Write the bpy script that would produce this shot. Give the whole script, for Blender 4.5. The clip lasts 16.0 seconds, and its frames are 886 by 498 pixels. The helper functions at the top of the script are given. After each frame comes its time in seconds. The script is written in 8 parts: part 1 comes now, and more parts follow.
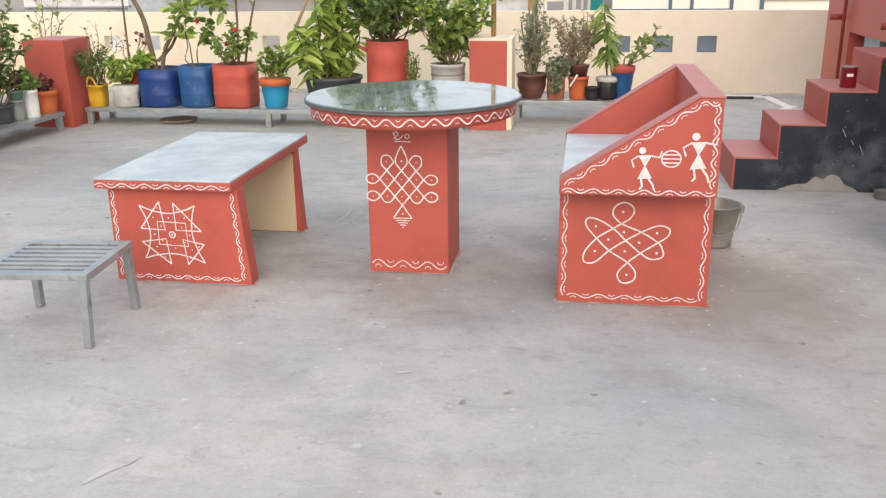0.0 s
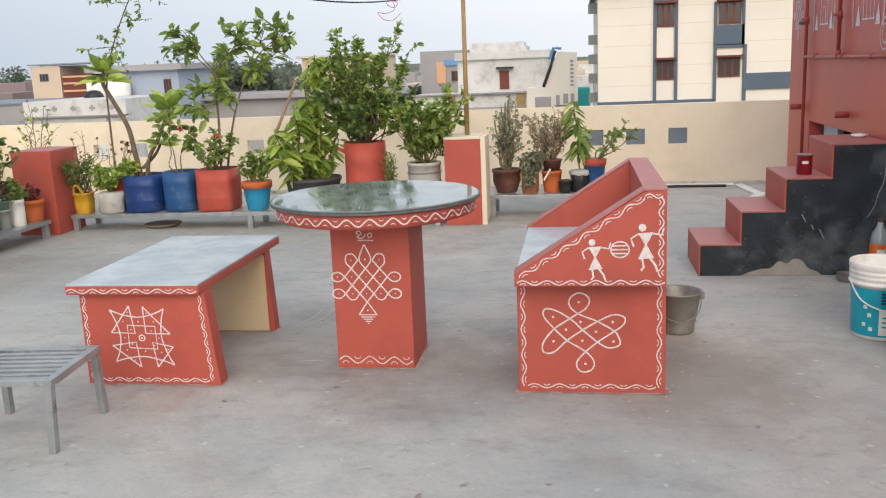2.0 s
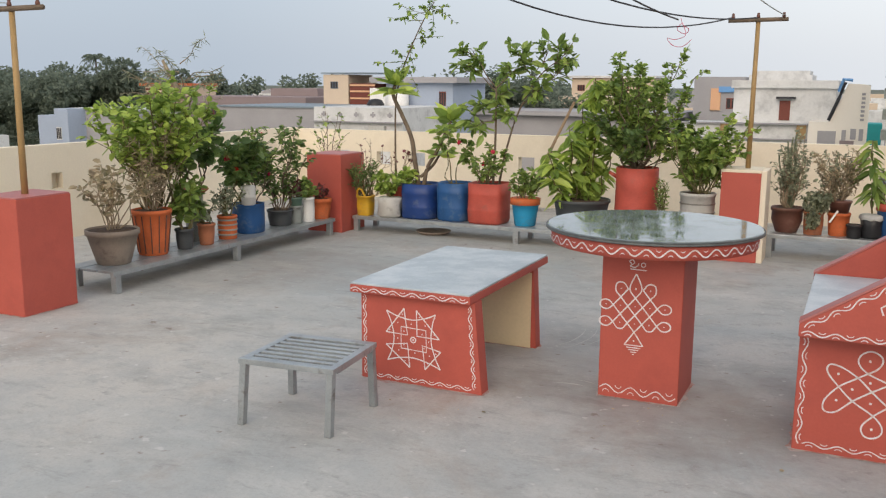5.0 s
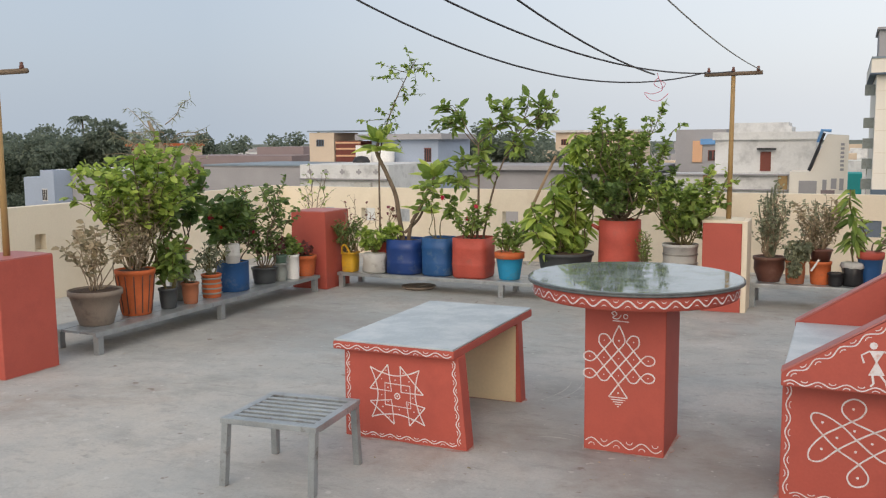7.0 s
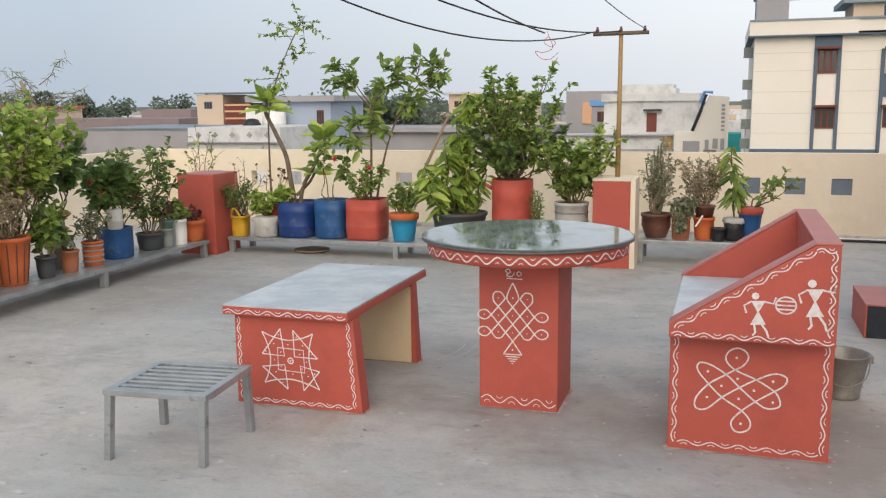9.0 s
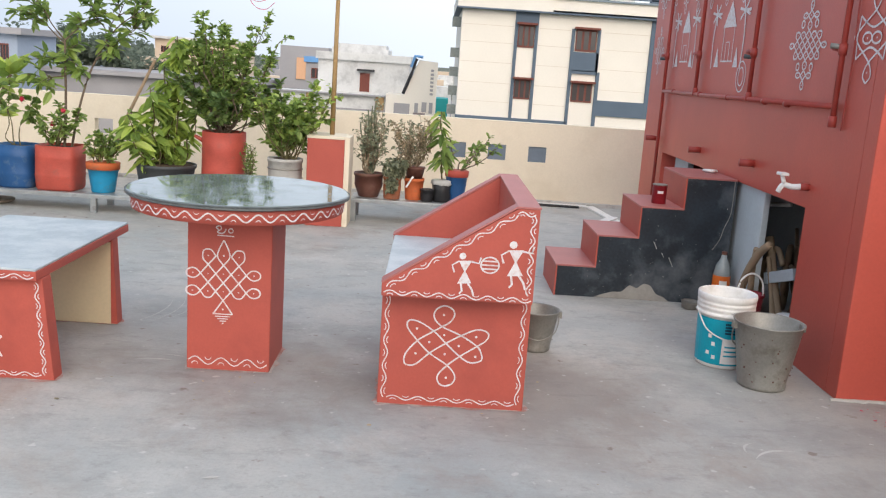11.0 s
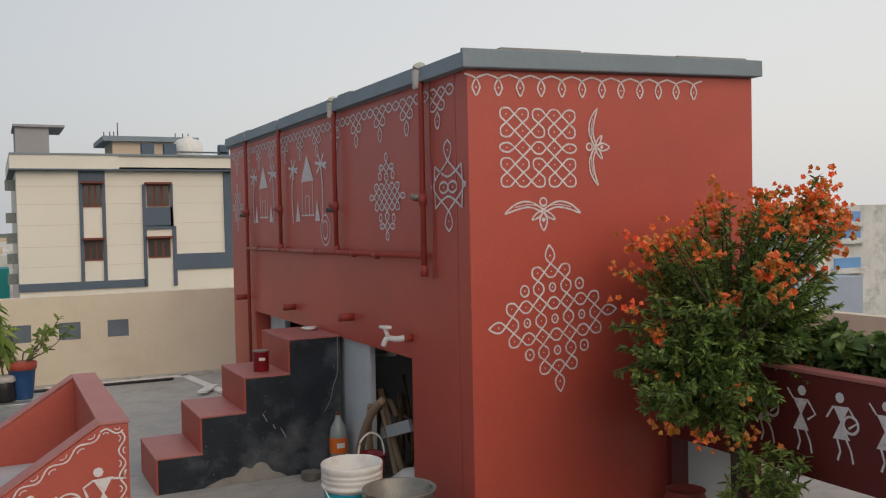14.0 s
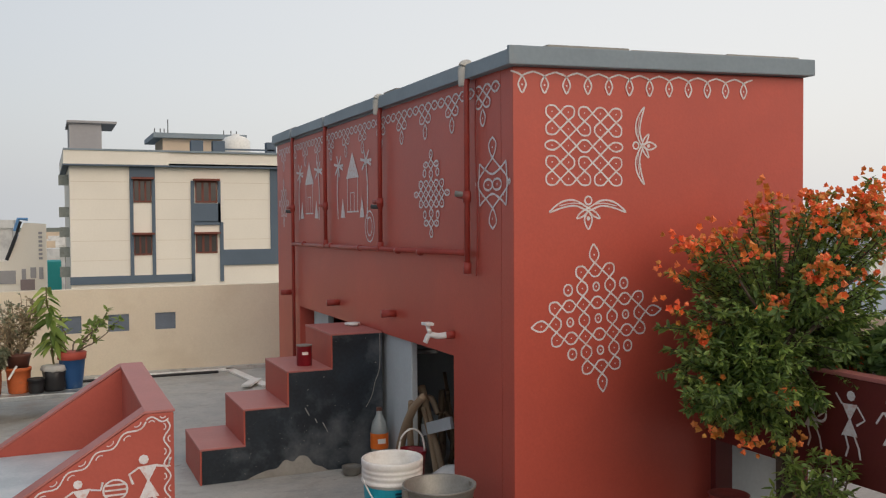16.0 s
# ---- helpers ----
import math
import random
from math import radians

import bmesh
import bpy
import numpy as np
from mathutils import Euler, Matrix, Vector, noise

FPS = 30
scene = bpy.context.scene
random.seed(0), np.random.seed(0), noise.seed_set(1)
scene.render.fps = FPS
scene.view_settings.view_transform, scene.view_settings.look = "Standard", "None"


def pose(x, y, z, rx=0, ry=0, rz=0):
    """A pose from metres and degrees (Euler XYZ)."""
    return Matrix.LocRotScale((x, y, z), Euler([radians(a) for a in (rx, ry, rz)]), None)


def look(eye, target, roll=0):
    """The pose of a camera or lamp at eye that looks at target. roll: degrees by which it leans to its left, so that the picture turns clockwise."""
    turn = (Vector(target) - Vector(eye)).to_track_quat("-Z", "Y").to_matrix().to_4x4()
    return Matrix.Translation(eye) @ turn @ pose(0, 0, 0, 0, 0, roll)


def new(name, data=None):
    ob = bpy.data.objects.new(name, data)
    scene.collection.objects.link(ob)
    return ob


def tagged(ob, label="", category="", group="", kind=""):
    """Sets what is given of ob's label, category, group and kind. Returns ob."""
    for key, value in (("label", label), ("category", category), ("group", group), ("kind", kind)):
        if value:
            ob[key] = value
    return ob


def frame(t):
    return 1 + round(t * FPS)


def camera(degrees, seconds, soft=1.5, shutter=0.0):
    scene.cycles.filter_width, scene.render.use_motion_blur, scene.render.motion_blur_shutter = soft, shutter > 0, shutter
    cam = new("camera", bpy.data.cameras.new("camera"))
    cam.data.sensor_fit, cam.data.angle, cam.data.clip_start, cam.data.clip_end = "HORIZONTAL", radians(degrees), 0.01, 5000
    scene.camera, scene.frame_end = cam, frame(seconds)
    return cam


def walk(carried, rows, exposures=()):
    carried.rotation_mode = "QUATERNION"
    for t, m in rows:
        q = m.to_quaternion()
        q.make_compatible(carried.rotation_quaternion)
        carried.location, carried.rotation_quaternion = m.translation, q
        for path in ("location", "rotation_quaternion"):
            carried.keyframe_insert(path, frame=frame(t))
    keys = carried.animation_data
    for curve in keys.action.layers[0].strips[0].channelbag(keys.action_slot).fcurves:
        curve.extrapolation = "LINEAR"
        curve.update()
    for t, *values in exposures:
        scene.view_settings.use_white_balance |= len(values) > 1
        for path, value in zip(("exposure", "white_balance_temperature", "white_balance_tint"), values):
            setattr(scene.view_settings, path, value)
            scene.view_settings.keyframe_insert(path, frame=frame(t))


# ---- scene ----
cam = camera(52.5, 16.0, 1.2)
PATH = [
    (0, (0.16, 0.07, 1.421), (-0.139, 1.95, 0.808), -0.7),
    (0.5, (0.326, 0.004, 1.427), (0.027, 1.891, 0.836), 1.0),
    (1, (0.416, -0.025, 1.428), (0.114, 1.871, 0.866), -0.6),
    (1.5, (0.396, -0.006, 1.447), (0.094, 1.912, 0.969), -2.9),
    (2, (0.34, -0.002, 1.45), (0.041, 1.932, 1.038), -2.4),
    (2.5, (0.29, -0.012, 1.449), (-0.029, 1.923, 1.054), -1.2),
    (3, (0.262, -0.026, 1.443), (-0.165, 1.887, 1.049), -1.5),
    (3.5, (0.248, -0.057, 1.43), (-0.352, 1.805, 1.014), -1.6),
    (4, (0.245, -0.053, 1.446), (-0.41, 1.784, 1.003), 0.5),
    (4.5, (0.242, -0.031, 1.473), (-0.577, 1.748, 1.067), 0.5),
    (7, (0.273, -0.03, 1.474), (-0.54, 1.782, 1.234), -0.5),
    (7.5, (0.256, -0.055, 1.47), (-0.768, 1.647, 1.236), -1.9),
    (8, (0.258, -0.043, 1.467), (-0.788, 1.644, 1.22), -2.4),
    (8.5, (0.286, 0.001, 1.452), (-0.46, 1.833, 1.156), -1.2),
    (9, (0.263, 0.032, 1.451), (-0.33, 1.915, 1.127), -0.6),
    (9.2, (0.244, 0.043, 1.445), (-0.282, 1.945, 1.119), -0.4),
    (11.3, (0.239, 0.11, 1.446), (0.351, 2.061, 1.023), 3.6),
    (11.5, (0.287, 0.15, 1.453), (0.457, 2.095, 1.017), 3.3),
    (11.6, (0.322, 0.17, 1.453), (0.541, 2.11, 1.019), 3.4),
    (12, (0.436, 0.27, 1.483), (0.804, 2.193, 1.074), 2.6),
    (12.5, (0.491, 0.371, 1.481), (0.895, 2.29, 1.089), 0.6),
    (13, (0.43, 0.487, 1.509), (1.171, 2.323, 1.224), 1.6),
    (13.5, (0.375, 0.543, 1.529), (1.259, 2.331, 1.383), -1.0),
    (14, (0.314, 0.563, 1.538), (1.21, 2.35, 1.477), -1.2),
    (14.5, (0.301, 0.55, 1.535), (1.191, 2.34, 1.514), -1.0),
    (15, (0.299, 0.566, 1.524), (1.186, 2.359, 1.495), 0.0),
    (15.5, (0.303, 0.558, 1.516), (1.158, 2.365, 1.459), 0.1),
    (16, (0.315, 0.563, 1.525), (1.123, 2.391, 1.465), -0.4),
]
EXPOSURES = [(0, .80, 6560, 10), (.5, .72, 6560, 10), (1.5, .52, 6560, 10), (3.5, .49, 6560, 10), (4, .46, 6560, 10), (4.5, .36, 6600, 10), (7, .20, 6620, 10), (7.5, .22, 6660, 10), (8.5, .27, 6620, 10), (9, .33, 6580, 10), (11.5, .65, 6180, 10), (12, .53, 6150, 10), (12.5, .44, 6150, 10), (13, .15, 6300, 10), (13.5, -.16, 6600, 10), (14.5, -.34, 6850, 10), (15, -.32, 6850, 10), (15.5, -.20, 6820, 10), (16, -.14, 6800, 10)]
walk(cam, [(t, look(eye, target, roll)) for t, eye, target, roll in PATH], EXPOSURES)

# ---- light ----
SKY_STRENGTH, SUN_STRENGTH = 0.112, 0.9
SUN_ELEVATION, SUN_AZIMUTH = 30.0, 173.0          # degrees; azimuth clockwise from +y
world = bpy.data.worlds.new("sky")
scene.world = world
world.use_nodes = True
wn = world.node_tree
wn.nodes.clear()
w_out = wn.nodes.new("ShaderNodeOutputWorld")
w_bg = wn.nodes.new("ShaderNodeBackground")
w_sky = wn.nodes.new("ShaderNodeTexSky")
w_sky.sky_type = "NISHITA"
w_sky.sun_disc = False
w_sky.sun_elevation = radians(SUN_ELEVATION)
w_sky.sun_rotation = radians(SUN_AZIMUTH)
w_sky.air_density, w_sky.dust_density, w_sky.ozone_density = 1.0, 6.0, 1.0
w_mix = wn.nodes.new("ShaderNodeMixRGB")
w_mix.inputs[0].default_value = 0.72
w_mix.inputs[2].default_value = (4.75, 5.5, 6.5, 1)
wn.links.new(w_sky.outputs[0], w_mix.inputs[1])
# the haze is brighter and warmer towards the evening side (+x)
w_co = wn.nodes.new("ShaderNodeTexCoord")
w_dot = wn.nodes.new("ShaderNodeVectorMath")
w_dot.operation = "DOT_PRODUCT"
w_dot.inputs[1].default_value = (0.93, 0.36, 0.0)
wn.links.new(w_co.outputs["Generated"], w_dot.inputs[0])
w_rng = wn.nodes.new("ShaderNodeMapRange")
w_rng.inputs["From Min"].default_value, w_rng.inputs["From Max"].default_value = -0.3, 1.0
wn.links.new(w_dot.outputs["Value"], w_rng.inputs["Value"])
w_warm = wn.nodes.new("ShaderNodeMixRGB")
w_warm.blend_type = "MULTIPLY"
w_warm.inputs[2].default_value = (2.12, 1.85, 1.60, 1)
wn.links.new(w_rng.outputs[0], w_warm.inputs[0])
wn.links.new(w_mix.outputs[0], w_warm.inputs[1])
wn.links.new(w_warm.outputs[0], w_bg.inputs[0])
w_bg.inputs[1].default_value = SKY_STRENGTH
wn.links.new(w_bg.outputs[0], w_out.inputs[0])
sun = new("sun", bpy.data.lights.new("sun", "SUN"))
sun.data.energy, sun.data.angle, sun.data.color = SUN_STRENGTH, radians(55), (1.0, 0.88, 0.74)
az, el = radians(SUN_AZIMUTH), radians(SUN_ELEVATION)
sun_at = Vector((math.sin(az) * math.cos(el), math.cos(az) * math.cos(el), math.sin(el)))
sun.matrix_world = look(sun_at * 20, (0, 0, 0))

# ---- materials ----


def srgb(r, g, b):
    return tuple(((c / 255) / 12.92 if c / 255 < 0.04045 else ((c / 255 + 0.055) / 1.055) ** 2.4) for c in (r, g, b))


def mat(name, color, rough=0.7, vary=0.12, scale=3.0, fine=60.0, bump=0.15, metal=0.0, stain=None, stain_at=(0.55, 0.7), stain_scale=2.0, spec=0.4, each=0.0, through_light=0.0):
    """A painted, mineral or leafy surface: colour that drifts at two scales, stains with soft edges, fine relief."""
    m = bpy.data.materials.new(name)
    m.use_nodes = True
    t = m.node_tree
    b = t.nodes["Principled BSDF"]
    co = t.nodes.new("ShaderNodeTexCoord")
    n1 = t.nodes.new("ShaderNodeTexNoise")
    n1.inputs["Scale"].default_value, n1.inputs["Detail"].default_value = scale, 6
    n2 = t.nodes.new("ShaderNodeTexNoise")
    n2.inputs["Scale"].default_value, n2.inputs["Detail"].default_value = fine, 3
    for n in (n1, n2):
        t.links.new(co.outputs["Object"], n.inputs["Vector"])
    mix = t.nodes.new("ShaderNodeMath")
    mix.operation = "MULTIPLY_ADD"
    mix.inputs[1].default_value = 0.45
    t.links.new(n2.outputs["Fac"], mix.inputs[0])
    t.links.new(n1.outputs["Fac"], mix.inputs[2])
    rng = t.nodes.new("ShaderNodeMapRange")
    rng.inputs["From Min"].default_value, rng.inputs["From Max"].default_value = 0.45, 1.0
    rng.inputs["To Min"].default_value, rng.inputs["To Max"].default_value = 1 - vary, 1 + vary
    t.links.new(mix.outputs[0], rng.inputs["Value"])
    hsv = t.nodes.new("ShaderNodeHueSaturation")
    hsv.inputs["Color"].default_value = (*color, 1)
    src = rng.outputs[0]
    if each:
        geo = t.nodes.new("ShaderNodeNewGeometry")
        r2 = t.nodes.new("ShaderNodeMapRange")
        r2.inputs["To Min"].default_value, r2.inputs["To Max"].default_value = 1 - each, 1 + each
        t.links.new(geo.outputs["Random Per Island"], r2.inputs["Value"])
        mul = t.nodes.new("ShaderNodeMath")
        mul.operation = "MULTIPLY"
        t.links.new(src, mul.inputs[0])
        t.links.new(r2.outputs[0], mul.inputs[1])
        src = mul.outputs[0]
        r3 = t.nodes.new("ShaderNodeMapRange")
        r3.inputs["To Min"].default_value, r3.inputs["To Max"].default_value = 0.515, 0.475
        t.links.new(geo.outputs["Random Per Island"], r3.inputs["Value"])
        t.links.new(r3.outputs[0], hsv.inputs["Hue"])
    t.links.new(src, hsv.inputs["Value"])
    out = hsv.outputs[0]
    if stain:
        n3 = t.nodes.new("ShaderNodeTexNoise")
        n3.inputs["Scale"].default_value, n3.inputs["Detail"].default_value, n3.inputs["Roughness"].default_value = stain_scale, 8, 0.65
        t.links.new(co.outputs["Object"], n3.inputs["Vector"])
        r4 = t.nodes.new("ShaderNodeMapRange")
        r4.inputs["From Min"].default_value, r4.inputs["From Max"].default_value = stain_at
        t.links.new(n3.outputs["Fac"], r4.inputs["Value"])
        mx = t.nodes.new("ShaderNodeMixRGB")
        mx.inputs[2].default_value = (*stain, 1)
        t.links.new(r4.outputs[0], mx.inputs[0])
        t.links.new(out, mx.inputs[1])
        out = mx.outputs[0]
    t.links.new(out, b.inputs["Base Color"])
    b.inputs["Roughness"].default_value, b.inputs["Metallic"].default_value = rough, metal
    b.inputs["Specular IOR Level"].default_value = spec
    if bump:
        bp = t.nodes.new("ShaderNodeBump")
        bp.inputs["Strength"].default_value, bp.inputs["Distance"].default_value = bump, 0.01
        t.links.new(mix.outputs[0], bp.inputs["Height"])
        t.links.new(bp.outputs[0], b.inputs["Normal"])
    if through_light:
        tr = t.nodes.new("ShaderNodeBsdfTranslucent")
        t.links.new(out, tr.inputs["Color"])
        ad = t.nodes.new("ShaderNodeMixShader")
        ad.inputs[0].default_value = through_light
        t.links.new(b.outputs[0], ad.inputs[1])
        t.links.new(tr.outputs[0], ad.inputs[2])
        t.links.new(ad.outputs[0], t.nodes["Material Output"].inputs["Surface"])
    return m


def concrete_floor():
    """Worn terrace screed: grey with bluish damp patches, brown dirt, pale scuffs and speckle."""
    m = bpy.data.materials.new("terrace_screed")
    m.use_nodes = True
    t = m.node_tree
    b = t.nodes["Principled BSDF"]
    co = t.nodes.new("ShaderNodeTexCoord")

    def noise_of(scale, detail=6, rough=0.6, stretch=(1, 1, 1), warp=0.0):
        mp = t.nodes.new("ShaderNodeMapping")
        mp.inputs["Scale"].default_value = stretch
        t.links.new(co.outputs["Object"], mp.inputs["Vector"])
        n = t.nodes.new("ShaderNodeTexNoise")
        n.inputs["Scale"].default_value, n.inputs["Detail"].default_value, n.inputs["Roughness"].default_value = scale, detail, rough
        n.inputs["Distortion"].default_value = warp
        t.links.new(mp.outputs[0], n.inputs["Vector"])
        return n.outputs["Fac"]

    def over(col, other, fac, lo, hi, top=1.0):
        r = t.nodes.new("ShaderNodeMapRange")
        r.inputs["From Min"].default_value, r.inputs["From Max"].default_value, r.inputs["To Max"].default_value = lo, hi, top
        t.links.new(fac, r.inputs["Value"])
        mx = t.nodes.new("ShaderNodeMixRGB")
        t.links.new(r.outputs[0], mx.inputs[0])
        if isinstance(col, tuple):
            mx.inputs[1].default_value = (*col, 1)
        else:
            t.links.new(col, mx.inputs[1])
        mx.inputs[2].default_value = (*other, 1)
        return mx.outputs[0]

    c = over((0.495, 0.47, 0.43), (0.36, 0.385, 0.385), noise_of(0.36, 7, 0.62, (1, 1.2, 1), 0.2), 0.40, 0.60)
    c = over(c, (0.53, 0.52, 0.49), noise_of(1.1, 10, 0.72, (1, 1.3, 1), 0.25), 0.49, 0.68, 0.85)
    c = over(c, (0.22, 0.215, 0.20), noise_of(1.5, 10, 0.76, (0.9, 1.3, 1), 0.25), 0.51, 0.72, 0.75)
    c = over(c, (0.34, 0.345, 0.34), noise_of(3.4, 10, 0.78), 0.47, 0.60, 0.5)
    c = over(c, (0.22, 0.21, 0.20), noise_of(9.0, 9, 0.75), 0.56, 0.68, 0.5)
    c = over(c, (0.31, 0.235, 0.185), noise_of(0.9, 8, 0.72, (1.3, 1, 1), 0.5), 0.53, 0.73, 0.65)
    c = over(c, (0.24, 0.235, 0.23), noise_of(5.5, 9, 0.78, (0.5, 1.4, 1), 0.3), 0.55, 0.68, 0.6)
    # washed-out brown dirt round the tap and the planter, that disc also painting in their shade, and by the feet of
    # the painted blocks
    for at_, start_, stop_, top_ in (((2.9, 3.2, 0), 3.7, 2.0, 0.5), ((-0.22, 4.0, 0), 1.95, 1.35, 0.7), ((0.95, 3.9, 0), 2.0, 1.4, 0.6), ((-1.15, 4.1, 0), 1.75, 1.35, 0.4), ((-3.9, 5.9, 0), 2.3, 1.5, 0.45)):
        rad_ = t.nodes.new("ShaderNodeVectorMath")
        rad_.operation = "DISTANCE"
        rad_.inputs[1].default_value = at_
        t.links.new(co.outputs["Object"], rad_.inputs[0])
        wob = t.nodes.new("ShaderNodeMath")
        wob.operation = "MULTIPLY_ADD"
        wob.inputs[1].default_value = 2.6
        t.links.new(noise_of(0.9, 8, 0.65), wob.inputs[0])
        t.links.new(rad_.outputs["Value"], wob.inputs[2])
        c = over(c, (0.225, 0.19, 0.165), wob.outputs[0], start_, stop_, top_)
    c = over(c, (0.20, 0.15, 0.12), noise_of(11.0, 3, 0.5), 0.69, 0.74, 0.8)
    c = over(c, (0.60, 0.585, 0.56), noise_of(17.0, 2, 0.4), 0.70, 0.75, 0.6)
    c = over(c, (0.30, 0.29, 0.27), noise_of(60.0, 5, 0.75), 0.48, 0.72, 0.45)
    t.links.new(c, b.inputs["Base Color"])
    rr = t.nodes.new("ShaderNodeMapRange")
    rr.inputs["To Min"].default_value, rr.inputs["To Max"].default_value = 0.5, 0.9
    t.links.new(noise_of(0.8, 4), rr.inputs["Value"])
    t.links.new(rr.outputs[0], b.inputs["Roughness"])
    bp = t.nodes.new("ShaderNodeBump")
    bp.inputs["Strength"].default_value, bp.inputs["Distance"].default_value = 0.25, 0.01
    t.links.new(noise_of(35.0, 6), bp.inputs["Height"])
    t.links.new(bp.outputs[0], b.inputs["Normal"])
    return m


M = {}
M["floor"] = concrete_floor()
M["red"] = mat("terracotta_red_paint", (0.44, 0.090, 0.064), 0.55, 0.10, 2.5, 90, 0.12, stain=(0.35, 0.072, 0.054), stain_at=(0.50, 0.75), stain_scale=3)
M["house_red"] = mat("brick_red_wall_paint", (0.50, 0.084, 0.056), 0.42, 0.12, 1.2, 80, 0.14, stain=(0.42, 0.072, 0.052), stain_at=(0.45, 0.8), stain_scale=1.4, spec=0.5)
# trough red set darker, with the shade under the shrub in its colour
M["dark_red"] = mat("shaded_maroon_paint", (0.12, 0.018, 0.016), 0.5, 0.12, 2.0, 70, 0.12)
M["white_line"] = mat("white_chalk_paint", (0.70, 0.66, 0.67), 0.9, 0.12, 30, 220, 0.1, stain=(0.58, 0.32, 0.27), stain_at=(0.50, 0.74), stain_scale=45)
M["cement_top"] = mat("grey_cement_finish", (0.42, 0.475, 0.51), 0.42, 0.12, 5, 80, 0.12, stain=(0.57, 0.60, 0.615), stain_at=(0.44, 0.70), stain_scale=5)
M["cream"] = mat("cream_parapet_paint", (0.76, 0.675, 0.53), 0.75, 0.08, 0.8, 60, 0.15, stain=(0.66, 0.57, 0.43), stain_at=(0.5, 0.75), stain_scale=1.5)
M["cream_panel"] = mat("cream_wash", (0.66, 0.56, 0.37), 0.8, 0.08, 3, 60, 0.1)
M["granite"] = mat("polished_green_grey_granite", (0.17, 0.20, 0.195), 0.06, 0.3, 25, 320, 0.0, spec=0.5)
M["granite"].node_tree.nodes["Principled BSDF"].inputs["Coat Weight"].default_value = 0.2
M["granite"].node_tree.nodes["Principled BSDF"].inputs["IOR"].default_value = 1.55
# dried water marks break the polish into clear and dull patches
gt = M["granite"].node_tree
g_co, g_no, g_rg = gt.nodes.new("ShaderNodeTexCoord"), gt.nodes.new("ShaderNodeTexNoise"), gt.nodes.new("ShaderNodeMapRange")
g_no.inputs["Scale"].default_value, g_no.inputs["Detail"].default_value, g_no.inputs["Roughness"].default_value = 7.0, 6, 0.6
g_rg.inputs["From Min"].default_value, g_rg.inputs["From Max"].default_value = 0.46, 0.58
g_rg.inputs["To Min"].default_value, g_rg.inputs["To Max"].default_value = 0.04, 0.16
gt.links.new(g_co.outputs["Object"], g_no.inputs["Vector"])
gt.links.new(g_no.outputs["Fac"], g_rg.inputs["Value"])
gt.links.new(g_rg.outputs[0], gt.nodes["Principled BSDF"].inputs["Roughness"])
M["granite_edge"] = mat("rough_granite_edge", (0.09, 0.10, 0.10), 0.5, 0.3, 30, 200, 0.3)
M["steel"] = mat("grey_painted_angle_iron", (0.36, 0.385, 0.395), 0.36, 0.2, 8, 120, 0.12, 0.5, stain=(0.19, 0.17, 0.15), stain_at=(0.58, 0.76), stain_scale=14)
M["slab_grey"] = mat("slate_grey_fascia_paint", (0.22, 0.27, 0.31), 0.6, 0.12, 2, 50, 0.15, stain=(0.30, 0.30, 0.29), stain_at=(0.6, 0.8), stain_scale=3)
M["roof_top"] = mat("weathered_roof_screed", (0.30, 0.29, 0.27), 0.9, 0.2, 2, 40, 0.3)
M["black_wall"] = mat("black_bitumen_coat", (0.017, 0.025, 0.035), 0.45, 0.5, 5, 60, 0.4, stain=(0.125, 0.14, 0.155), stain_at=(0.49, 0.72), stain_scale=2.6)
M["paint_splash"] = mat("thin_splashed_red_wash", (0.40, 0.20, 0.17), 0.85, 0.2, 9, 80, 0.2, stain=(0.46, 0.43, 0.40), stain_at=(0.42, 0.6), stain_scale=14)
M["grey_plaster"] = mat("bare_grey_plaster", (0.30, 0.29, 0.27), 0.9, 0.2, 8, 60, 0.4)
M["tread"] = mat("pinkish_red_step_paint", (0.42, 0.145, 0.13), 0.5, 0.10, 4, 60, 0.12, stain=(0.38, 0.16, 0.14), stain_at=(0.55, 0.8), stain_scale=5)
M["whitewash"] = mat("whitewashed_column", (0.52, 0.56, 0.58), 0.85, 0.10, 3, 50, 0.15)
# plaster colour taken down so it carries the shade inside the store
M["dark_in"] = mat("shade_dark_storeroom_plaster", (0.10, 0.095, 0.09), 0.9, 0.2, 3, 50, 0.2)
M["soil"] = mat("dry_soil", (0.075, 0.05, 0.035), 0.95, 0.35, 30, 120, 0.6)
M["bark"] = mat("grey_brown_bark", (0.16, 0.12, 0.085), 0.9, 0.25, 20, 120, 0.5)
M["bark_dark"] = mat("dark_shrub_bark", (0.07, 0.05, 0.035), 0.9, 0.3, 20, 120, 0.5)
M["twig"] = mat("green_brown_twig", (0.15, 0.13, 0.06), 0.8, 0.25, 20, 120, 0.3)
M["dry"] = mat("dry_twig", (0.30, 0.235, 0.16), 0.9, 0.2, 20, 100, 0.3)
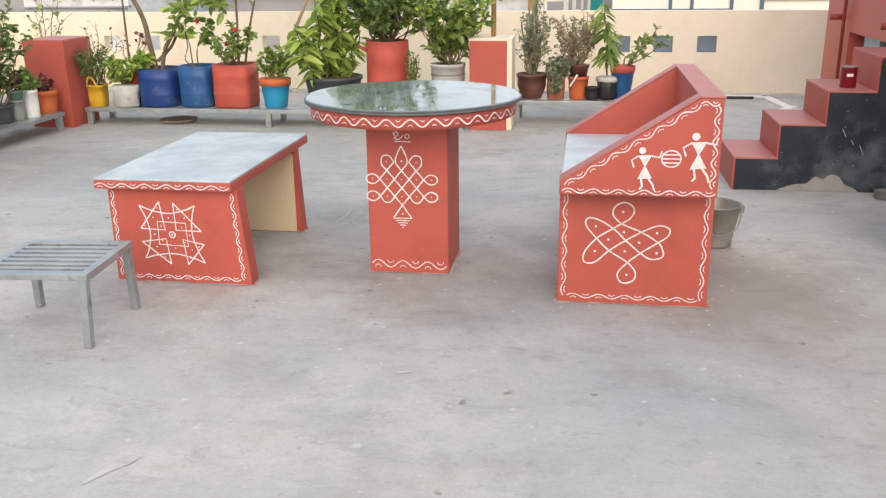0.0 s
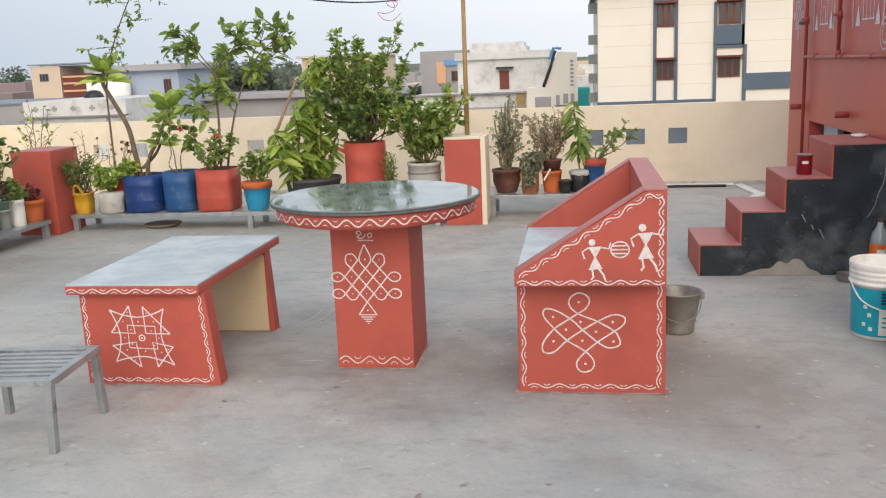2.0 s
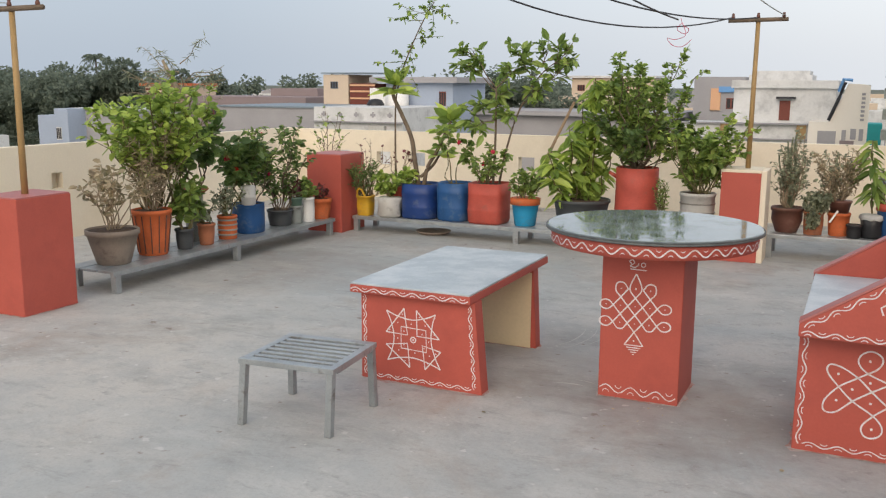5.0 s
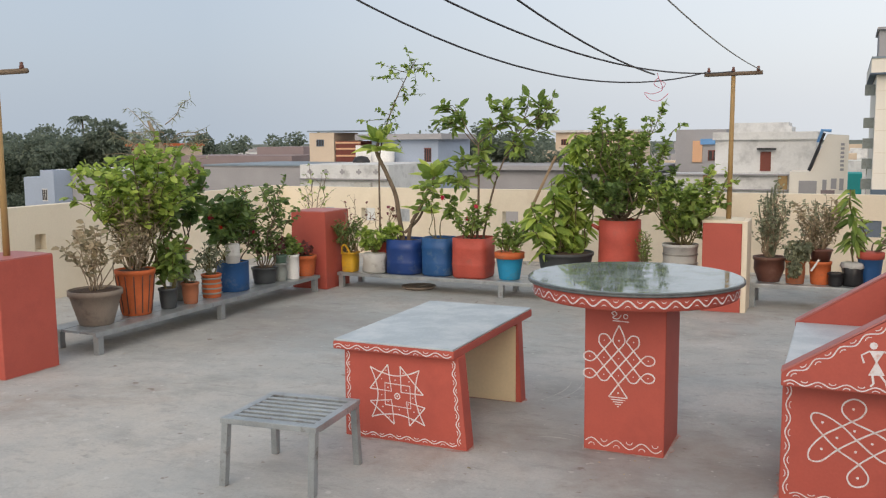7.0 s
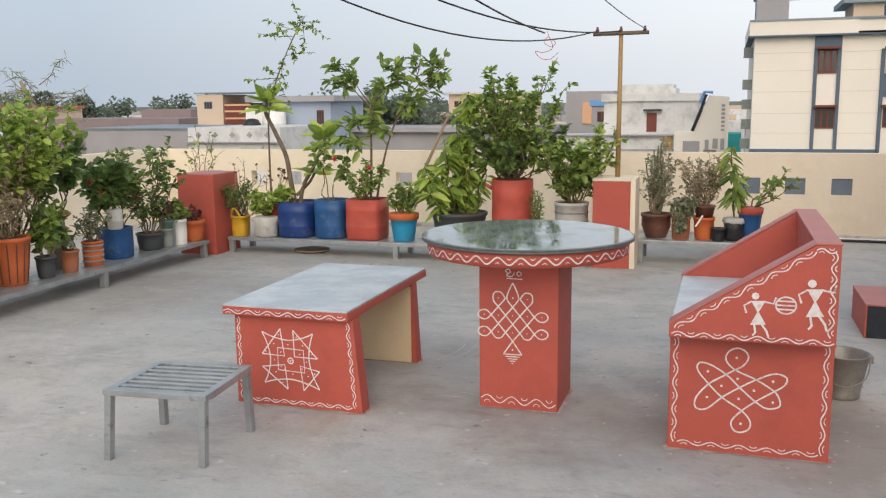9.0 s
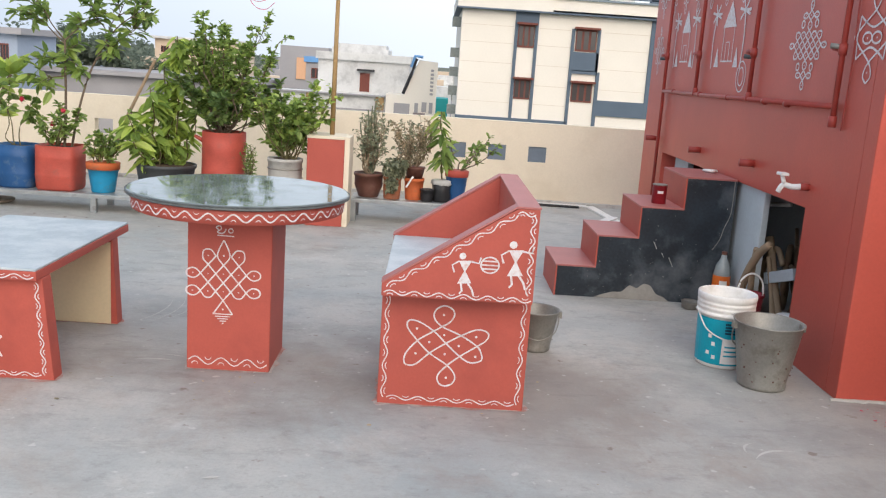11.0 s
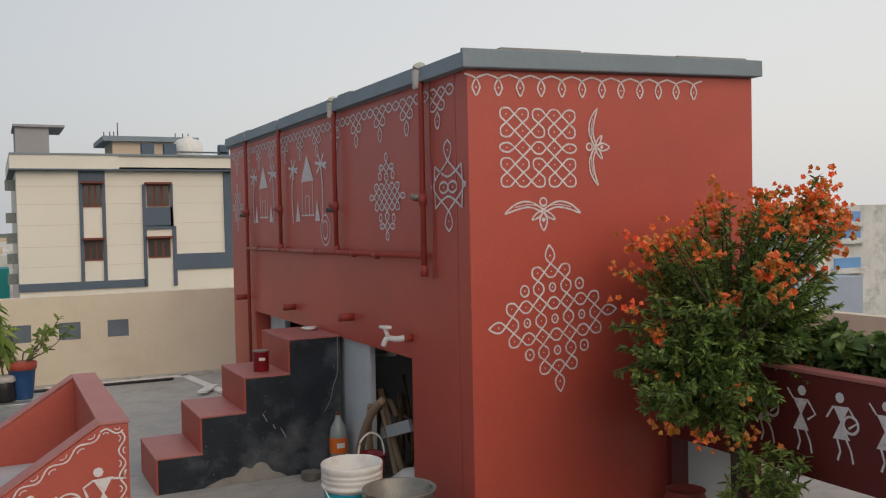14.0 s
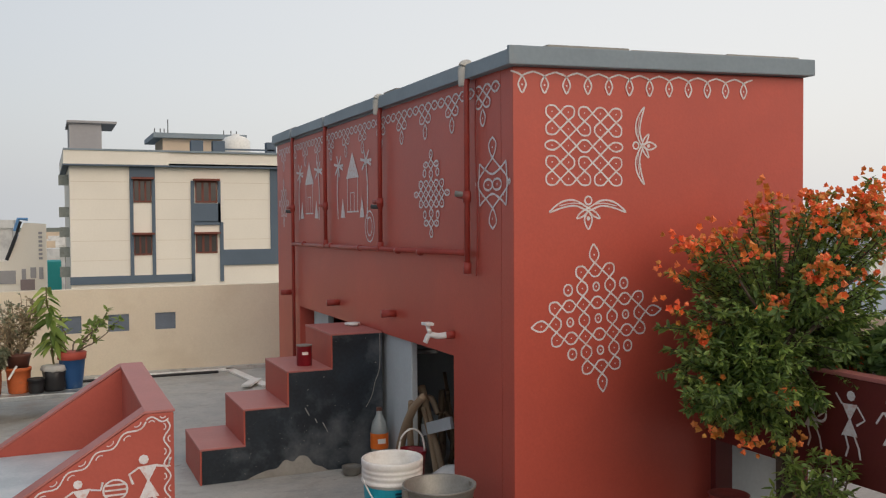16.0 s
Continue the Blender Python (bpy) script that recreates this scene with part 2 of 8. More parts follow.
# leaf_far is lightened and greyed, distance haze put into its colour
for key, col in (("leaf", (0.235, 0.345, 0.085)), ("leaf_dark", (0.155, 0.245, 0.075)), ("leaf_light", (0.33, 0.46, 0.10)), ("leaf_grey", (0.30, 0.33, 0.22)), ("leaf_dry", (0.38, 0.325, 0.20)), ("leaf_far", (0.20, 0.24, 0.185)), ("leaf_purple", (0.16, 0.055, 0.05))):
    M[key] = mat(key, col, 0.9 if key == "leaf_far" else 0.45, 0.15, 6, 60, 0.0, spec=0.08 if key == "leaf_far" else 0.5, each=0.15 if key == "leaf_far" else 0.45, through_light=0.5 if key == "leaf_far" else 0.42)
M["flower_orange"] = mat("orange_trumpet_petals", (0.84, 0.29, 0.075), 0.5, 0.1, 10, 60, 0.0, each=0.3, through_light=0.2)
M["flower_red"] = mat("red_petals", (0.45, 0.02, 0.03), 0.5, 0.1, 10, 60, 0.0, each=0.3)


def plain(name, col, rough=0.5, metal=0.0, vary=0.12, stain=None, bump=0.08, spec=0.4):
    return mat(name, col, rough, vary, 7, 90, bump, metal, stain, (0.55, 0.75), 9, spec)


M["blue"] = plain("blue_plastic", (0.014, 0.045, 0.18), 0.42, stain=(0.09, 0.12, 0.19))
M["blue_light"] = plain("faded_blue_plastic", (0.019, 0.082, 0.225), 0.45, stain=(0.12, 0.17, 0.24))
M["sky_blue"] = plain("light_blue_pot_paint", (0.02, 0.27, 0.48), 0.5, stain=(0.10, 0.18, 0.22))
M["pot_red"] = plain("red_painted_plastic", (0.42, 0.075, 0.052), 0.6, vary=0.2, stain=(0.27, 0.09, 0.07))
M["pot_orange"] = plain("orange_terracotta", (0.55, 0.13, 0.04), 0.7, vary=0.2, stain=(0.30, 0.13, 0.07))
M["terracotta"] = plain("old_terracotta", (0.38, 0.14, 0.07), 0.85, stain=(0.22, 0.12, 0.08), bump=0.3)
M["dull_pot"] = plain("dull_brown_red_clay", (0.27, 0.055, 0.045), 0.7, stain=(0.17, 0.06, 0.05), bump=0.2)
M["brown_pot"] = plain("dark_brown_pot", (0.13, 0.055, 0.04), 0.5, stain=(0.20, 0.12, 0.09))
M["scuff"] = plain("pale_cement_scrape", (0.50, 0.49, 0.46), 0.8, stain=(0.36, 0.35, 0.33))
M["clay"] = plain("grey_clay_pot", (0.25, 0.205, 0.165), 0.9, stain=(0.14, 0.11, 0.09), bump=0.5)
M["yellow"] = plain("yellow_plastic", (0.62, 0.36, 0.03), 0.45, stain=(0.40, 0.25, 0.08))
M["white_plastic"] = plain("white_plastic", (0.80, 0.79, 0.76), 0.4, stain=(0.66, 0.63, 0.58))
M["dirty_white"] = plain("stained_white_plastic", (0.50, 0.49, 0.46), 0.6, stain=(0.22, 0.20, 0.18))
M["black_plastic"] = plain("black_plastic", (0.022, 0.022, 0.024), 0.45)
M["grey_basin"] = plain("dark_grey_basin", (0.06, 0.065, 0.068), 0.5)
M["can_grey"] = plain("weathered_grey_can", (0.26, 0.28, 0.26), 0.6, stain=(0.14, 0.12, 0.10))
M["green_pot"] = plain("faded_green_plastic", (0.16, 0.26, 0.20), 0.55)
M["tin"] = plain("dull_galvanised_metal", (0.27, 0.26, 0.235), 0.45, 0.4, stain=(0.14, 0.12, 0.095), vary=0.25)
M["teal_label"] = plain("teal_printed_label", (0.005, 0.34, 0.46), 0.4)
M["dark_label"] = plain("dark_teal_print", (0.0, 0.05, 0.09), 0.4)
M["can_red"] = plain("dark_red_tin_paint", (0.22, 0.012, 0.02), 0.3)
M["bamboo"] = plain("weathered_bamboo", (0.36, 0.235, 0.10), 0.6, stain=(0.22, 0.15, 0.08))
M["wood"] = plain("weathered_wood", (0.32, 0.23, 0.15), 0.8, bump=0.4)
M["wire"] = plain("black_cable", (0.03, 0.03, 0.035), 0.5)
M["thread"] = plain("red_plastic_thread", (0.50, 0.03, 0.08), 0.5)
M["pipe"] = plain("red_painted_pipe", (0.34, 0.05, 0.038), 0.45, stain=(0.25, 0.06, 0.05))
M["tap"] = plain("white_plastic_tap", (0.75, 0.75, 0.74), 0.3)
M["orange_label"] = plain("orange_bottle_label", (0.75, 0.16, 0.02), 0.4)
M["bottle"] = plain("cloudy_clear_plastic", (0.30, 0.33, 0.33), 0.15, spec=0.6)
M["vent"] = plain("slate_blue_vent_paint", (0.16, 0.20, 0.25), 0.7)
M["brown_win"] = plain("brown_window_frame", (0.17, 0.045, 0.03), 0.6)
M["win_glass"] = plain("dim_window_glass", (0.05, 0.045, 0.045), 0.15, spec=0.6)
M["bld_cream"] = mat("cream_facade", (0.80, 0.75, 0.67), 0.85, 0.05, 0.3, 10, 0.1)
M["bld_joint"] = mat("shallow_facade_joint", (0.66, 0.59, 0.49), 0.9, 0.05, 0.4, 6, 0.1)
M["bld_blue"] = mat("slate_blue_trim", (0.10, 0.135, 0.18), 0.8, 0.06, 0.5, 10, 0.1)
M["bld_white"] = mat("weathered_white_facade", (0.64, 0.64, 0.63), 0.9, 0.12, 0.4, 6, 0.1, stain=(0.34, 0.34, 0.34), stain_at=(0.5, 0.75), stain_scale=0.7)
M["bld_grey"] = mat("grey_facade", (0.35, 0.34, 0.35), 0.9, 0.08, 0.4, 6, 0.1)
M["bld_purple"] = mat("mauve_facade", (0.27, 0.215, 0.215), 0.9, 0.08, 0.4, 6, 0.1)
M["bld_beige"] = mat("beige_facade", (0.62, 0.50, 0.38), 0.9, 0.08, 0.4, 6, 0.1)
M["bld_pale_blue"] = mat("pale_blue_facade", (0.36, 0.42, 0.52), 0.9, 0.08, 0.4, 6, 0.1)
M["bld_sky_blue"] = mat("sky_blue_facade", (0.16, 0.34, 0.62), 0.9, 0.08, 0.4, 6, 0.1)
M["bld_orange"] = mat("peach_facade", (0.68, 0.40, 0.24), 0.9, 0.08, 0.4, 6, 0.1)
M["bld_teal_pale"] = mat("pale_blue_green_band", (0.28, 0.42, 0.45), 0.9, 0.08, 0.4, 6, 0.1)
M["bld_teal"] = mat("teal_facade", (0.03, 0.30, 0.30), 0.9, 0.08, 0.4, 6, 0.1)
M["haze_ground"] = mat("hazy_dry_ground", (0.15, 0.155, 0.12), 0.95, 0.3, 0.01, 0.2, 0.0, stain=(0.07, 0.095, 0.06), stain_at=(0.45, 0.6), stain_scale=0.02)

# ---- mesh helpers ----
ORIGIN = {}


def thing(name, at, label, category, group="", kind=""):
    ob = new(name)
    ob.empty_display_size = 0.1
    ob.location = at
    ORIGIN[ob.name] = Vector(at)
    return tagged(ob, label, category, group, kind)


def to_mesh(name, bm, material, shift, smooth):
    if smooth:
        for f in bm.faces:
            f.smooth = True
    bmesh.ops.recalc_face_normals(bm, faces=bm.faces)
    bm.transform(Matrix.Translation(-shift))
    me = bpy.data.meshes.new(name)
    bm.to_mesh(me)
    bm.free()
    me.materials.append(material)
    return me


def part(name, bm, material, parent, label="", smooth=False):
    """One mesh object, given in world metres, under a thing or a part."""
    shift = ORIGIN[parent.name]
    ob = new(name, to_mesh(name, bm, material, shift, smooth))
    ob.parent = parent
    ORIGIN[ob.name] = shift
    return tagged(ob, label)


def solid(name, bm, material, label="", category="", group="", kind="", smooth=False, at=(0, 0, 0)):
    ob = new(name, to_mesh(name, bm, material, Vector(at), smooth))
    ob.location = at
    ORIGIN[ob.name] = Vector(at)
    return tagged(ob, label, category, group, kind)


def box(lo, hi, bevel=0.0, bm=None):
    own = bmesh.new()
    r = bmesh.ops.create_cube(own, size=1)
    for v in r["verts"]:
        v.co = Vector([(lo[i] + hi[i]) / 2 + v.co[i] * (hi[i] - lo[i]) for i in range(3)])
    if bevel:
        bmesh.ops.bevel(own, geom=own.edges[:], offset=bevel, segments=2, affect="EDGES", profile=0.6)
    return own if bm is None else join(bm, own)


def join(bm, other):
    me = bpy.data.meshes.new("join")
    other.to_mesh(me)
    other.free()
    bm.from_mesh(me)
    bpy.data.meshes.remove(me)
    return bm


def prism(poly, axis, a, b, bevel=0.0):
    """A polygon in the plane across an axis, from a to b along it."""
    bm = bmesh.new()

    def at(p, q):
        return {"x": (q, p[0], p[1]), "y": (p[0], q, p[1]), "z": (p[0], p[1], q)}[axis]

    lo, hi = [bm.verts.new(at(p, a)) for p in poly], [bm.verts.new(at(p, b)) for p in poly]
    bm.faces.new(lo), bm.faces.new(hi[::-1])
    for i in range(len(poly)):
        j = (i + 1) % len(poly)
        bm.faces.new((lo[i], hi[i], hi[j], lo[j]))
    if bevel:
        bmesh.ops.bevel(bm, geom=bm.edges[:], offset=bevel, segments=2, affect="EDGES", profile=0.6)
    return bm


def lathe(profile, at, seg=28, bm=None, squash=None, wobble=0.0, turn=0.0):
    """A turned body; squash > 0 draws it towards a rounded square."""
    bm = bm or bmesh.new()
    rings = []
    for r, z in profile:
        ring = []
        for i in range(seg):
            a = 2 * math.pi * i / seg + turn
            k = r
            if squash:
                c, s = abs(math.cos(a - turn)), abs(math.sin(a - turn))
                k = r * ((1 - squash) + squash / max(c, s))
            if wobble:
                k *= 1 + wobble * noise.noise((math.cos(a) * 2, math.sin(a) * 2, z * 7 + at[0] * 3))
            ring.append(bm.verts.new((at[0] + k * math.cos(a), at[1] + k * math.sin(a), at[2] + z)))
        rings.append(ring)
    for p, q in zip(rings, rings[1:]):
        for i in range(seg):
            j = (i + 1) % seg
            bm.faces.new((p[i], p[j], q[j], q[i]))
    bm.faces.new(rings[0][::-1])
    if profile[-1][0] > 0.001:
        bm.faces.new(rings[-1])
    return bm


def tube(points, r0, r1=None, seg=7, bm=None):
    bm = bm or bmesh.new()
    pts = [Vector(p) for p in points]
    r1 = r0 if r1 is None else r1
    rings = []
    for i, p in enumerate(pts):
        d = (pts[min(i + 1, len(pts) - 1)] - pts[max(i - 1, 0)]).normalized()
        u = d.orthogonal().normalized() if abs(d.z) > 0.95 else d.cross(Vector((0, 0, 1))).normalized()
        v = d.cross(u)
        r = r0 + (r1 - r0) * i / max(1, len(pts) - 1)
        rings.append([bm.verts.new(p + (u * math.cos(2 * math.pi * k / seg) + v * math.sin(2 * math.pi * k / seg)) * r) for k in range(seg)])
    for p, q in zip(rings, rings[1:]):
        for i in range(seg):
            j = (i + 1) % seg
            bm.faces.new((p[i], p[j], q[j], q[i]))
    bm.faces.new(rings[0][::-1]), bm.faces.new(rings[-1])
    return bm


def smooth_line(pts, closed=False, steps=8):
    """A Catmull-Rom line through points of any dimension."""
    n, out = len(pts), []
    pts = [np.array(p, float) for p in pts]
    for i in range(n if closed else n - 1):
        p0, p1, p2, p3 = (pts[(i + k) % n] if closed else pts[min(max(i + k, 0), n - 1)] for k in (-1, 0, 1, 2))
        for s in range(steps):
            t = s / steps
            out.append(0.5 * (2 * p1 + (p2 - p0) * t + (2 * p0 - 5 * p1 + 4 * p2 - p3) * t * t + (3 * p1 - p0 - 3 * p2 + p3) * t ** 3))
    out.append(pts[0] if closed else pts[-1])
    return [tuple(p) for p in out]


# ---- white line drawings ----


class Drawing:
    """Brush strokes on a plane: place(u, v) gives the point in the world, out its way off the wall."""

    def __init__(self, origin, u, v, width=0.012):
        self.o, self.u, self.v, self.w = Vector(origin), Vector(u), Vector(v), width
        self.out = self.u.cross(self.v).normalized()
        self.bm, self.layer = bmesh.new(), 0


    def place(self, p, lift=0.0):
        return self.o + self.u * float(p[0]) + self.v * float(p[1]) + self.out * (0.002 + lift)

    def stroke(self, pts, width=None, closed=False):
        w = (width or self.w) / 2
        pts = [np.array(p, float) for p in pts]
        if closed and np.linalg.norm(pts[0] - pts[-1]) > 1e-6:
            pts.append(pts[0])
        self.layer = (self.layer + 1) % 7
        rows = []
        for i, p in enumerate(pts):
            if closed and i in (0, len(pts) - 1):
                d = pts[1] - pts[-2]
            else:
                d = pts[min(i + 1, len(pts) - 1)] - pts[max(i - 1, 0)]
            d = d / (np.linalg.norm(d) + 1e-9)
            n = np.array((-d[1], d[0]))
            k = w * (1 + 0.22 * noise.noise((p[0] * 37, p[1] * 37, self.o.x * 5)))
            rows.append((self.bm.verts.new(self.place(p + n * k, self.layer * 0.0002)), self.bm.verts.new(self.place(p - n * k, self.layer * 0.0002))))
        for a, b in zip(rows, rows[1:]):
            self.bm.faces.new((a[0], a[1], b[1], b[0]))

    def fill(self, pts):
        self.layer = (self.layer + 1) % 7
        self.bm.faces.new([self.bm.verts.new(self.place(p, self.layer * 0.0002)) for p in pts])

    def dot(self, p, r=None):
        r = r or self.w * 0.7
        self.fill([(p[0] + r * math.cos(a), p[1] + r * math.sin(a)) for a in np.linspace(0, 2 * math.pi, 9)[:-1]])

    def ring(self, p, r, ry=None):
        self.stroke([(p[0] + r * math.cos(a), p[1] + (ry or r) * math.sin(a)) for a in np.linspace(0, 2 * math.pi, 19)], closed=True)

    def wave(self, a, b, amp=0.012, length=0.075, hooks=True):
        amp *= 1.3
        a, b = np.array(a, float), np.array(b, float)
        n = max(1, round(np.linalg.norm(b - a) / (length * 1.25)))
        d = (b - a) / np.linalg.norm(b - a)
        s = np.array((-d[1], d[0]))
        pts = [a + (b - a) * i / (n * 8) + s * amp * math.sin(i * math.pi / 4) for i in range(n * 8 + 1)]
        self.stroke(pts, self.w * 0.86)
        if hooks:
            step = np.linalg.norm(b - a) / n
            for i in range(n):
                for sign, ph in ((-1, 0.25), (1, 0.75)):
                    c = a + d * step * (i + ph) + s * amp * 1.0 * sign
                    q = [c + d * step * 0.12 * math.cos(x) + s * sign * -1 * amp * 0.7 * math.sin(x) for x in np.linspace(0, math.pi, 6)]
                    self.stroke(q, self.w * 0.6)

    def kolam(self, dots, centre, pitch_u, pitch_v=None, cut=(), spots=True, open_to=()):
        """A line that weaves round a grid of dots and turns back where a dot has no neighbour."""
        pv = pitch_v or pitch_u
        drawn = set(dots)
        dots = drawn | set(open_to)
        cut = {frozenset(c) for c in cut}
        sides = [(1, 0), (0, 1), (-1, 0), (0, -1)]
        for d in sorted(drawn):
            c = np.array((centre[0] + d[0] * pitch_u, centre[1] + d[1] * pv))
            way = [((d[0] + s[0], d[1] + s[1]) in dots and frozenset((d, (d[0] + s[0], d[1] + s[1]))) not in cut) for s in sides]
            for i in range(4):
                j = (i + 1) % 4
                a, b = np.array(sides[i], float), np.array(sides[j], float)
                half = np.array((pitch_u, pv)) / 2
                if way[i] and way[j]:
                    q = [a, b]
                else:
                    # a dot with one neighbour sits in a narrow drop
                    lone = sum(way) == 1
                    shut = [(0.86 if way[(k + 2) % 4] else 0.56) if lone else 0.74 for k in (i, j)]
                    a2, b2 = (a if way[i] else a * shut[0]), (b if way[j] else b * shut[1])
                    ka, kb = ((b - a) * 0.42 if way[i] else b * (0.36 if lone else 0.55)), ((a - b) * 0.42 if way[j] else a * (0.36 if lone else 0.55))
                    q = [(1 - t) ** 3 * a2 + 3 * (1 - t) ** 2 * t * (a2 + ka) + 3 * (1 - t) * t * t * (b2 + kb) + t ** 3 * b2 for t in np.linspace(0, 1, 7)]
                self.stroke([c + x * half for x in q])
            if spots:
                self.dot(c, self.w * 0.45)

    def done(self, parent, name="painted_motif", label="white brush-painted line pattern", material="white_line"):
        return part(name, self.bm, M[material], parent, label)


def diamond(n):
    return [(i, j) for i in range(-n, n + 1) for j in range(-n, n + 1) if abs(i) + abs(j) <= n]

# ---- ground and terrace ----
GROUND = -9.0
bm = bmesh.new()
bmesh.ops.create_grid(bm, x_segments=40, y_segments=40, size=3500)
bm.transform(Matrix.Translation((0, 0, GROUND)))
solid("ground", bm, M["haze_ground"], "dry hazy ground of the town reaching the horizon", "ground", kind="structure")
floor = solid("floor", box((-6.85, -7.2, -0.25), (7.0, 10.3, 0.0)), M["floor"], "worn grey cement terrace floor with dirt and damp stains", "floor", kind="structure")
solid("storeys_below", box((-6.75, -7.1, GROUND), (6.9, 10.2, -0.25)), M["bld_cream"], "plain cream storeys of the house under the terrace", "building", kind="structure")

PH = 0.885      # parapet height


def wall_with_holes(name, axis, a0, a1, t0, t1, z1, holes, material, label):
    """A wall along an axis from a0 to a1, thick from t0 to t1, with square holes (start, end, bottom, top) right through it."""
    bm = bmesh.new()

    def put(a, b, z0, zz):
        if b - a > 1e-4 and zz - z0 > 1e-4:
            lo, hi = ((a, t0, z0), (b, t1, zz)) if axis == "x" else ((t0, a, z0), (t1, b, zz))
            box(lo, hi, 0, bm)

    at = a0
    for h0, h1, b0, b1 in sorted(holes):
        put(at, h0, 0, z1)
        put(h0, h1, 0, b0)
        put(h0, h1, b1, z1)
        at = h1
    put(at, a1, 0, z1)
    bmesh.ops.remove_doubles(bm, verts=bm.verts, dist=1e-5)
    return solid(name, bm, material, label, "wall", kind="structure")


BACK, LEFT = 10.06, -6.6
back_vents = [(x - 0.1, x + 0.1, 0.455, 0.625) for x in (-5.9, -5.3, -4.81, -3.37, 0.52, 0.965, 1.415, 3.0, 3.45)]
left_vents = [(y - 0.065, y + 0.065, 0.485, 0.635) for y in (4.515, 4.957, 6.07, 6.52)]
wall_north = wall_with_holes("wall_north", "x", LEFT - 0.12, 6.62, BACK, BACK + 0.12, PH, back_vents, M["cream"], "cream painted parapet wall with small square vents")
wall_west = wall_with_holes("wall_west", "y", -7.0, BACK, LEFT - 0.12, LEFT, PH + 0.015, left_vents, M["cream"], "cream painted side parapet wall with vents")
wall_with_holes("wall_east", "y", -7.0, BACK, 6.5, 6.62, 0.72, [], M["cream"], "plain cream parapet wall behind the plants")
wall_with_holes("wall_south", "x", LEFT, 6.5, -7.0, -6.88, PH, [], M["cream"], "plain cream parapet wall closing the terrace")
# unseen wall, added to cut the sky light on the right-hand floor
solid("wall_shade_block", box((1.6, -3.2, 0), (6.5, -3.0, 3.0)), M["cream"], "unseen plain cream wall added behind to block sky light", "wall", kind="structure")
for i, (x0, x1, z0, z1) in enumerate(back_vents):
    if x0 > 0.3:
        solid("vent_panel", box((x0, BACK + 0.015, z0), (x1, BACK + 0.06, z1)), M["vent"], "slate blue shutter inside the parapet vent", "vent", kind="structure")
for y0, y1, z0, z1 in left_vents:
    solid("vent_panel", box((LEFT - 0.11, y0, z0), (LEFT - 0.085, y1, z1)), M["cream"], "cream plastered back of a parapet niche", "vent", kind="structure")
# whitish cement bead where the back wall meets the floor, and a broken strip of board
bm = bmesh.new()
for i in range(44):
    x = -6.4 + i * 0.28
    box((x, BACK - 0.07 - 0.02 * noise.noise((x, 0, 0)), 0.0), (x + 0.285, BACK, 0.038 + 0.016 * noise.noise((x * 2, 1, 0))), 0.004, bm)
solid("trim", bm, M["dirty_white"], "rough whitish cement fillet along the parapet foot", "trim", kind="structure")
for length, cx_, cy_, turn_, lift_ in ((1.15, 2.10, 9.42, 97, 0.002), (0.36, 2.06, 8.98, 62, 0.024), (1.35, 1.40, 9.955, 1.5, 0.002)):
    bm = box((-length / 2, -0.045, 0), (length / 2, 0.045, 0.02), 0.004)
    bm.transform(pose(cx_, cy_, lift_, 0, 0, turn_))
    solid("loose_board", bm, M["white_plastic"], "broken pale board lying on the terrace floor", "board")
bm = tube(smooth_line([(0.3, 9.87, 0.014), (0.9, 9.85, 0.014), (1.4, 9.86, 0.014), (1.9, 9.84, 0.014)]), 0.014)
solid("loose_pipe", bm, M["black_plastic"], "black pipe lying along the parapet foot", "pipe", smooth=True)

# ---- stairhead house ----
HX, HY0, HY1, HR, HZ = 2.245, 4.14, 8.63, 3.98, 2.24
T = 0.12
house = thing("stairhead_house", ((HX + HR) / 2, (HY0 + HY1) / 2, 0), "brick-red stair room with white line paintings and grey roof", "house")
front = part("front_wall", prism([(HX, 0), (HR, 0), (HR, HZ + 0.03), (HX, HZ - 0.018)], "y", HY0, HY0 + T, 0.006), M["house_red"], house)
part("bare_patch", box((HX + 1.13, HY0 - 0.006, 0), (HR - 0.01, HY0 - 0.001, 0.46)), M["whitewash"], house, "unpainted pale plaster under the trough")
# side wall with a low, wide opening
OY0, OY1, OZ = 4.80, 7.89, 0.83
bm = prism([(HY0 + T, 0), (OY0, 0), (OY0, OZ), (OY1, OZ), (OY1, 0), (HY1, 0), (HY1, HZ), (HY0 + T, HZ - 0.015)], "x", HX, HX + T)
side = part("side_wall", bm, M["house_red"], house, "brick-red side wall with a wide low opening")
part("back_wall", box((HX + T, HY1 - T, 0), (HR - T, HY1, HZ)), M["house_red"], house)
part("far_wall", box((HR - T, HY0 + T, 0), (HR, HY1, HZ)), M["house_red"], house)
part("inner_wall", box((HX + 0.9, HY0 + T + 0.01, 0), (HX + 0.95, HY1 - T - 0.01, OZ + 0.3)), M["dark_in"], house, "unpainted store plaster coloured dark to give the shade inside")
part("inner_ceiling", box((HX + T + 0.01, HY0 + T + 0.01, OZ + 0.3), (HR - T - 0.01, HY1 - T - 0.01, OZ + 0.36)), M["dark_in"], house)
part("column", box((HX + 0.03, 5.47, 0), (HX + 0.07, 6.10, OZ - 0.003), 0.008), M["whitewash"], house, "whitewashed plaster pier inside the opening")
part("landing_wall", box((HX + 0.11, 7.45, 0), (HX + 0.16, 7.86, OZ - 0.004), 0.01), M["whitewash"], house, "whitewashed wall behind the steps")
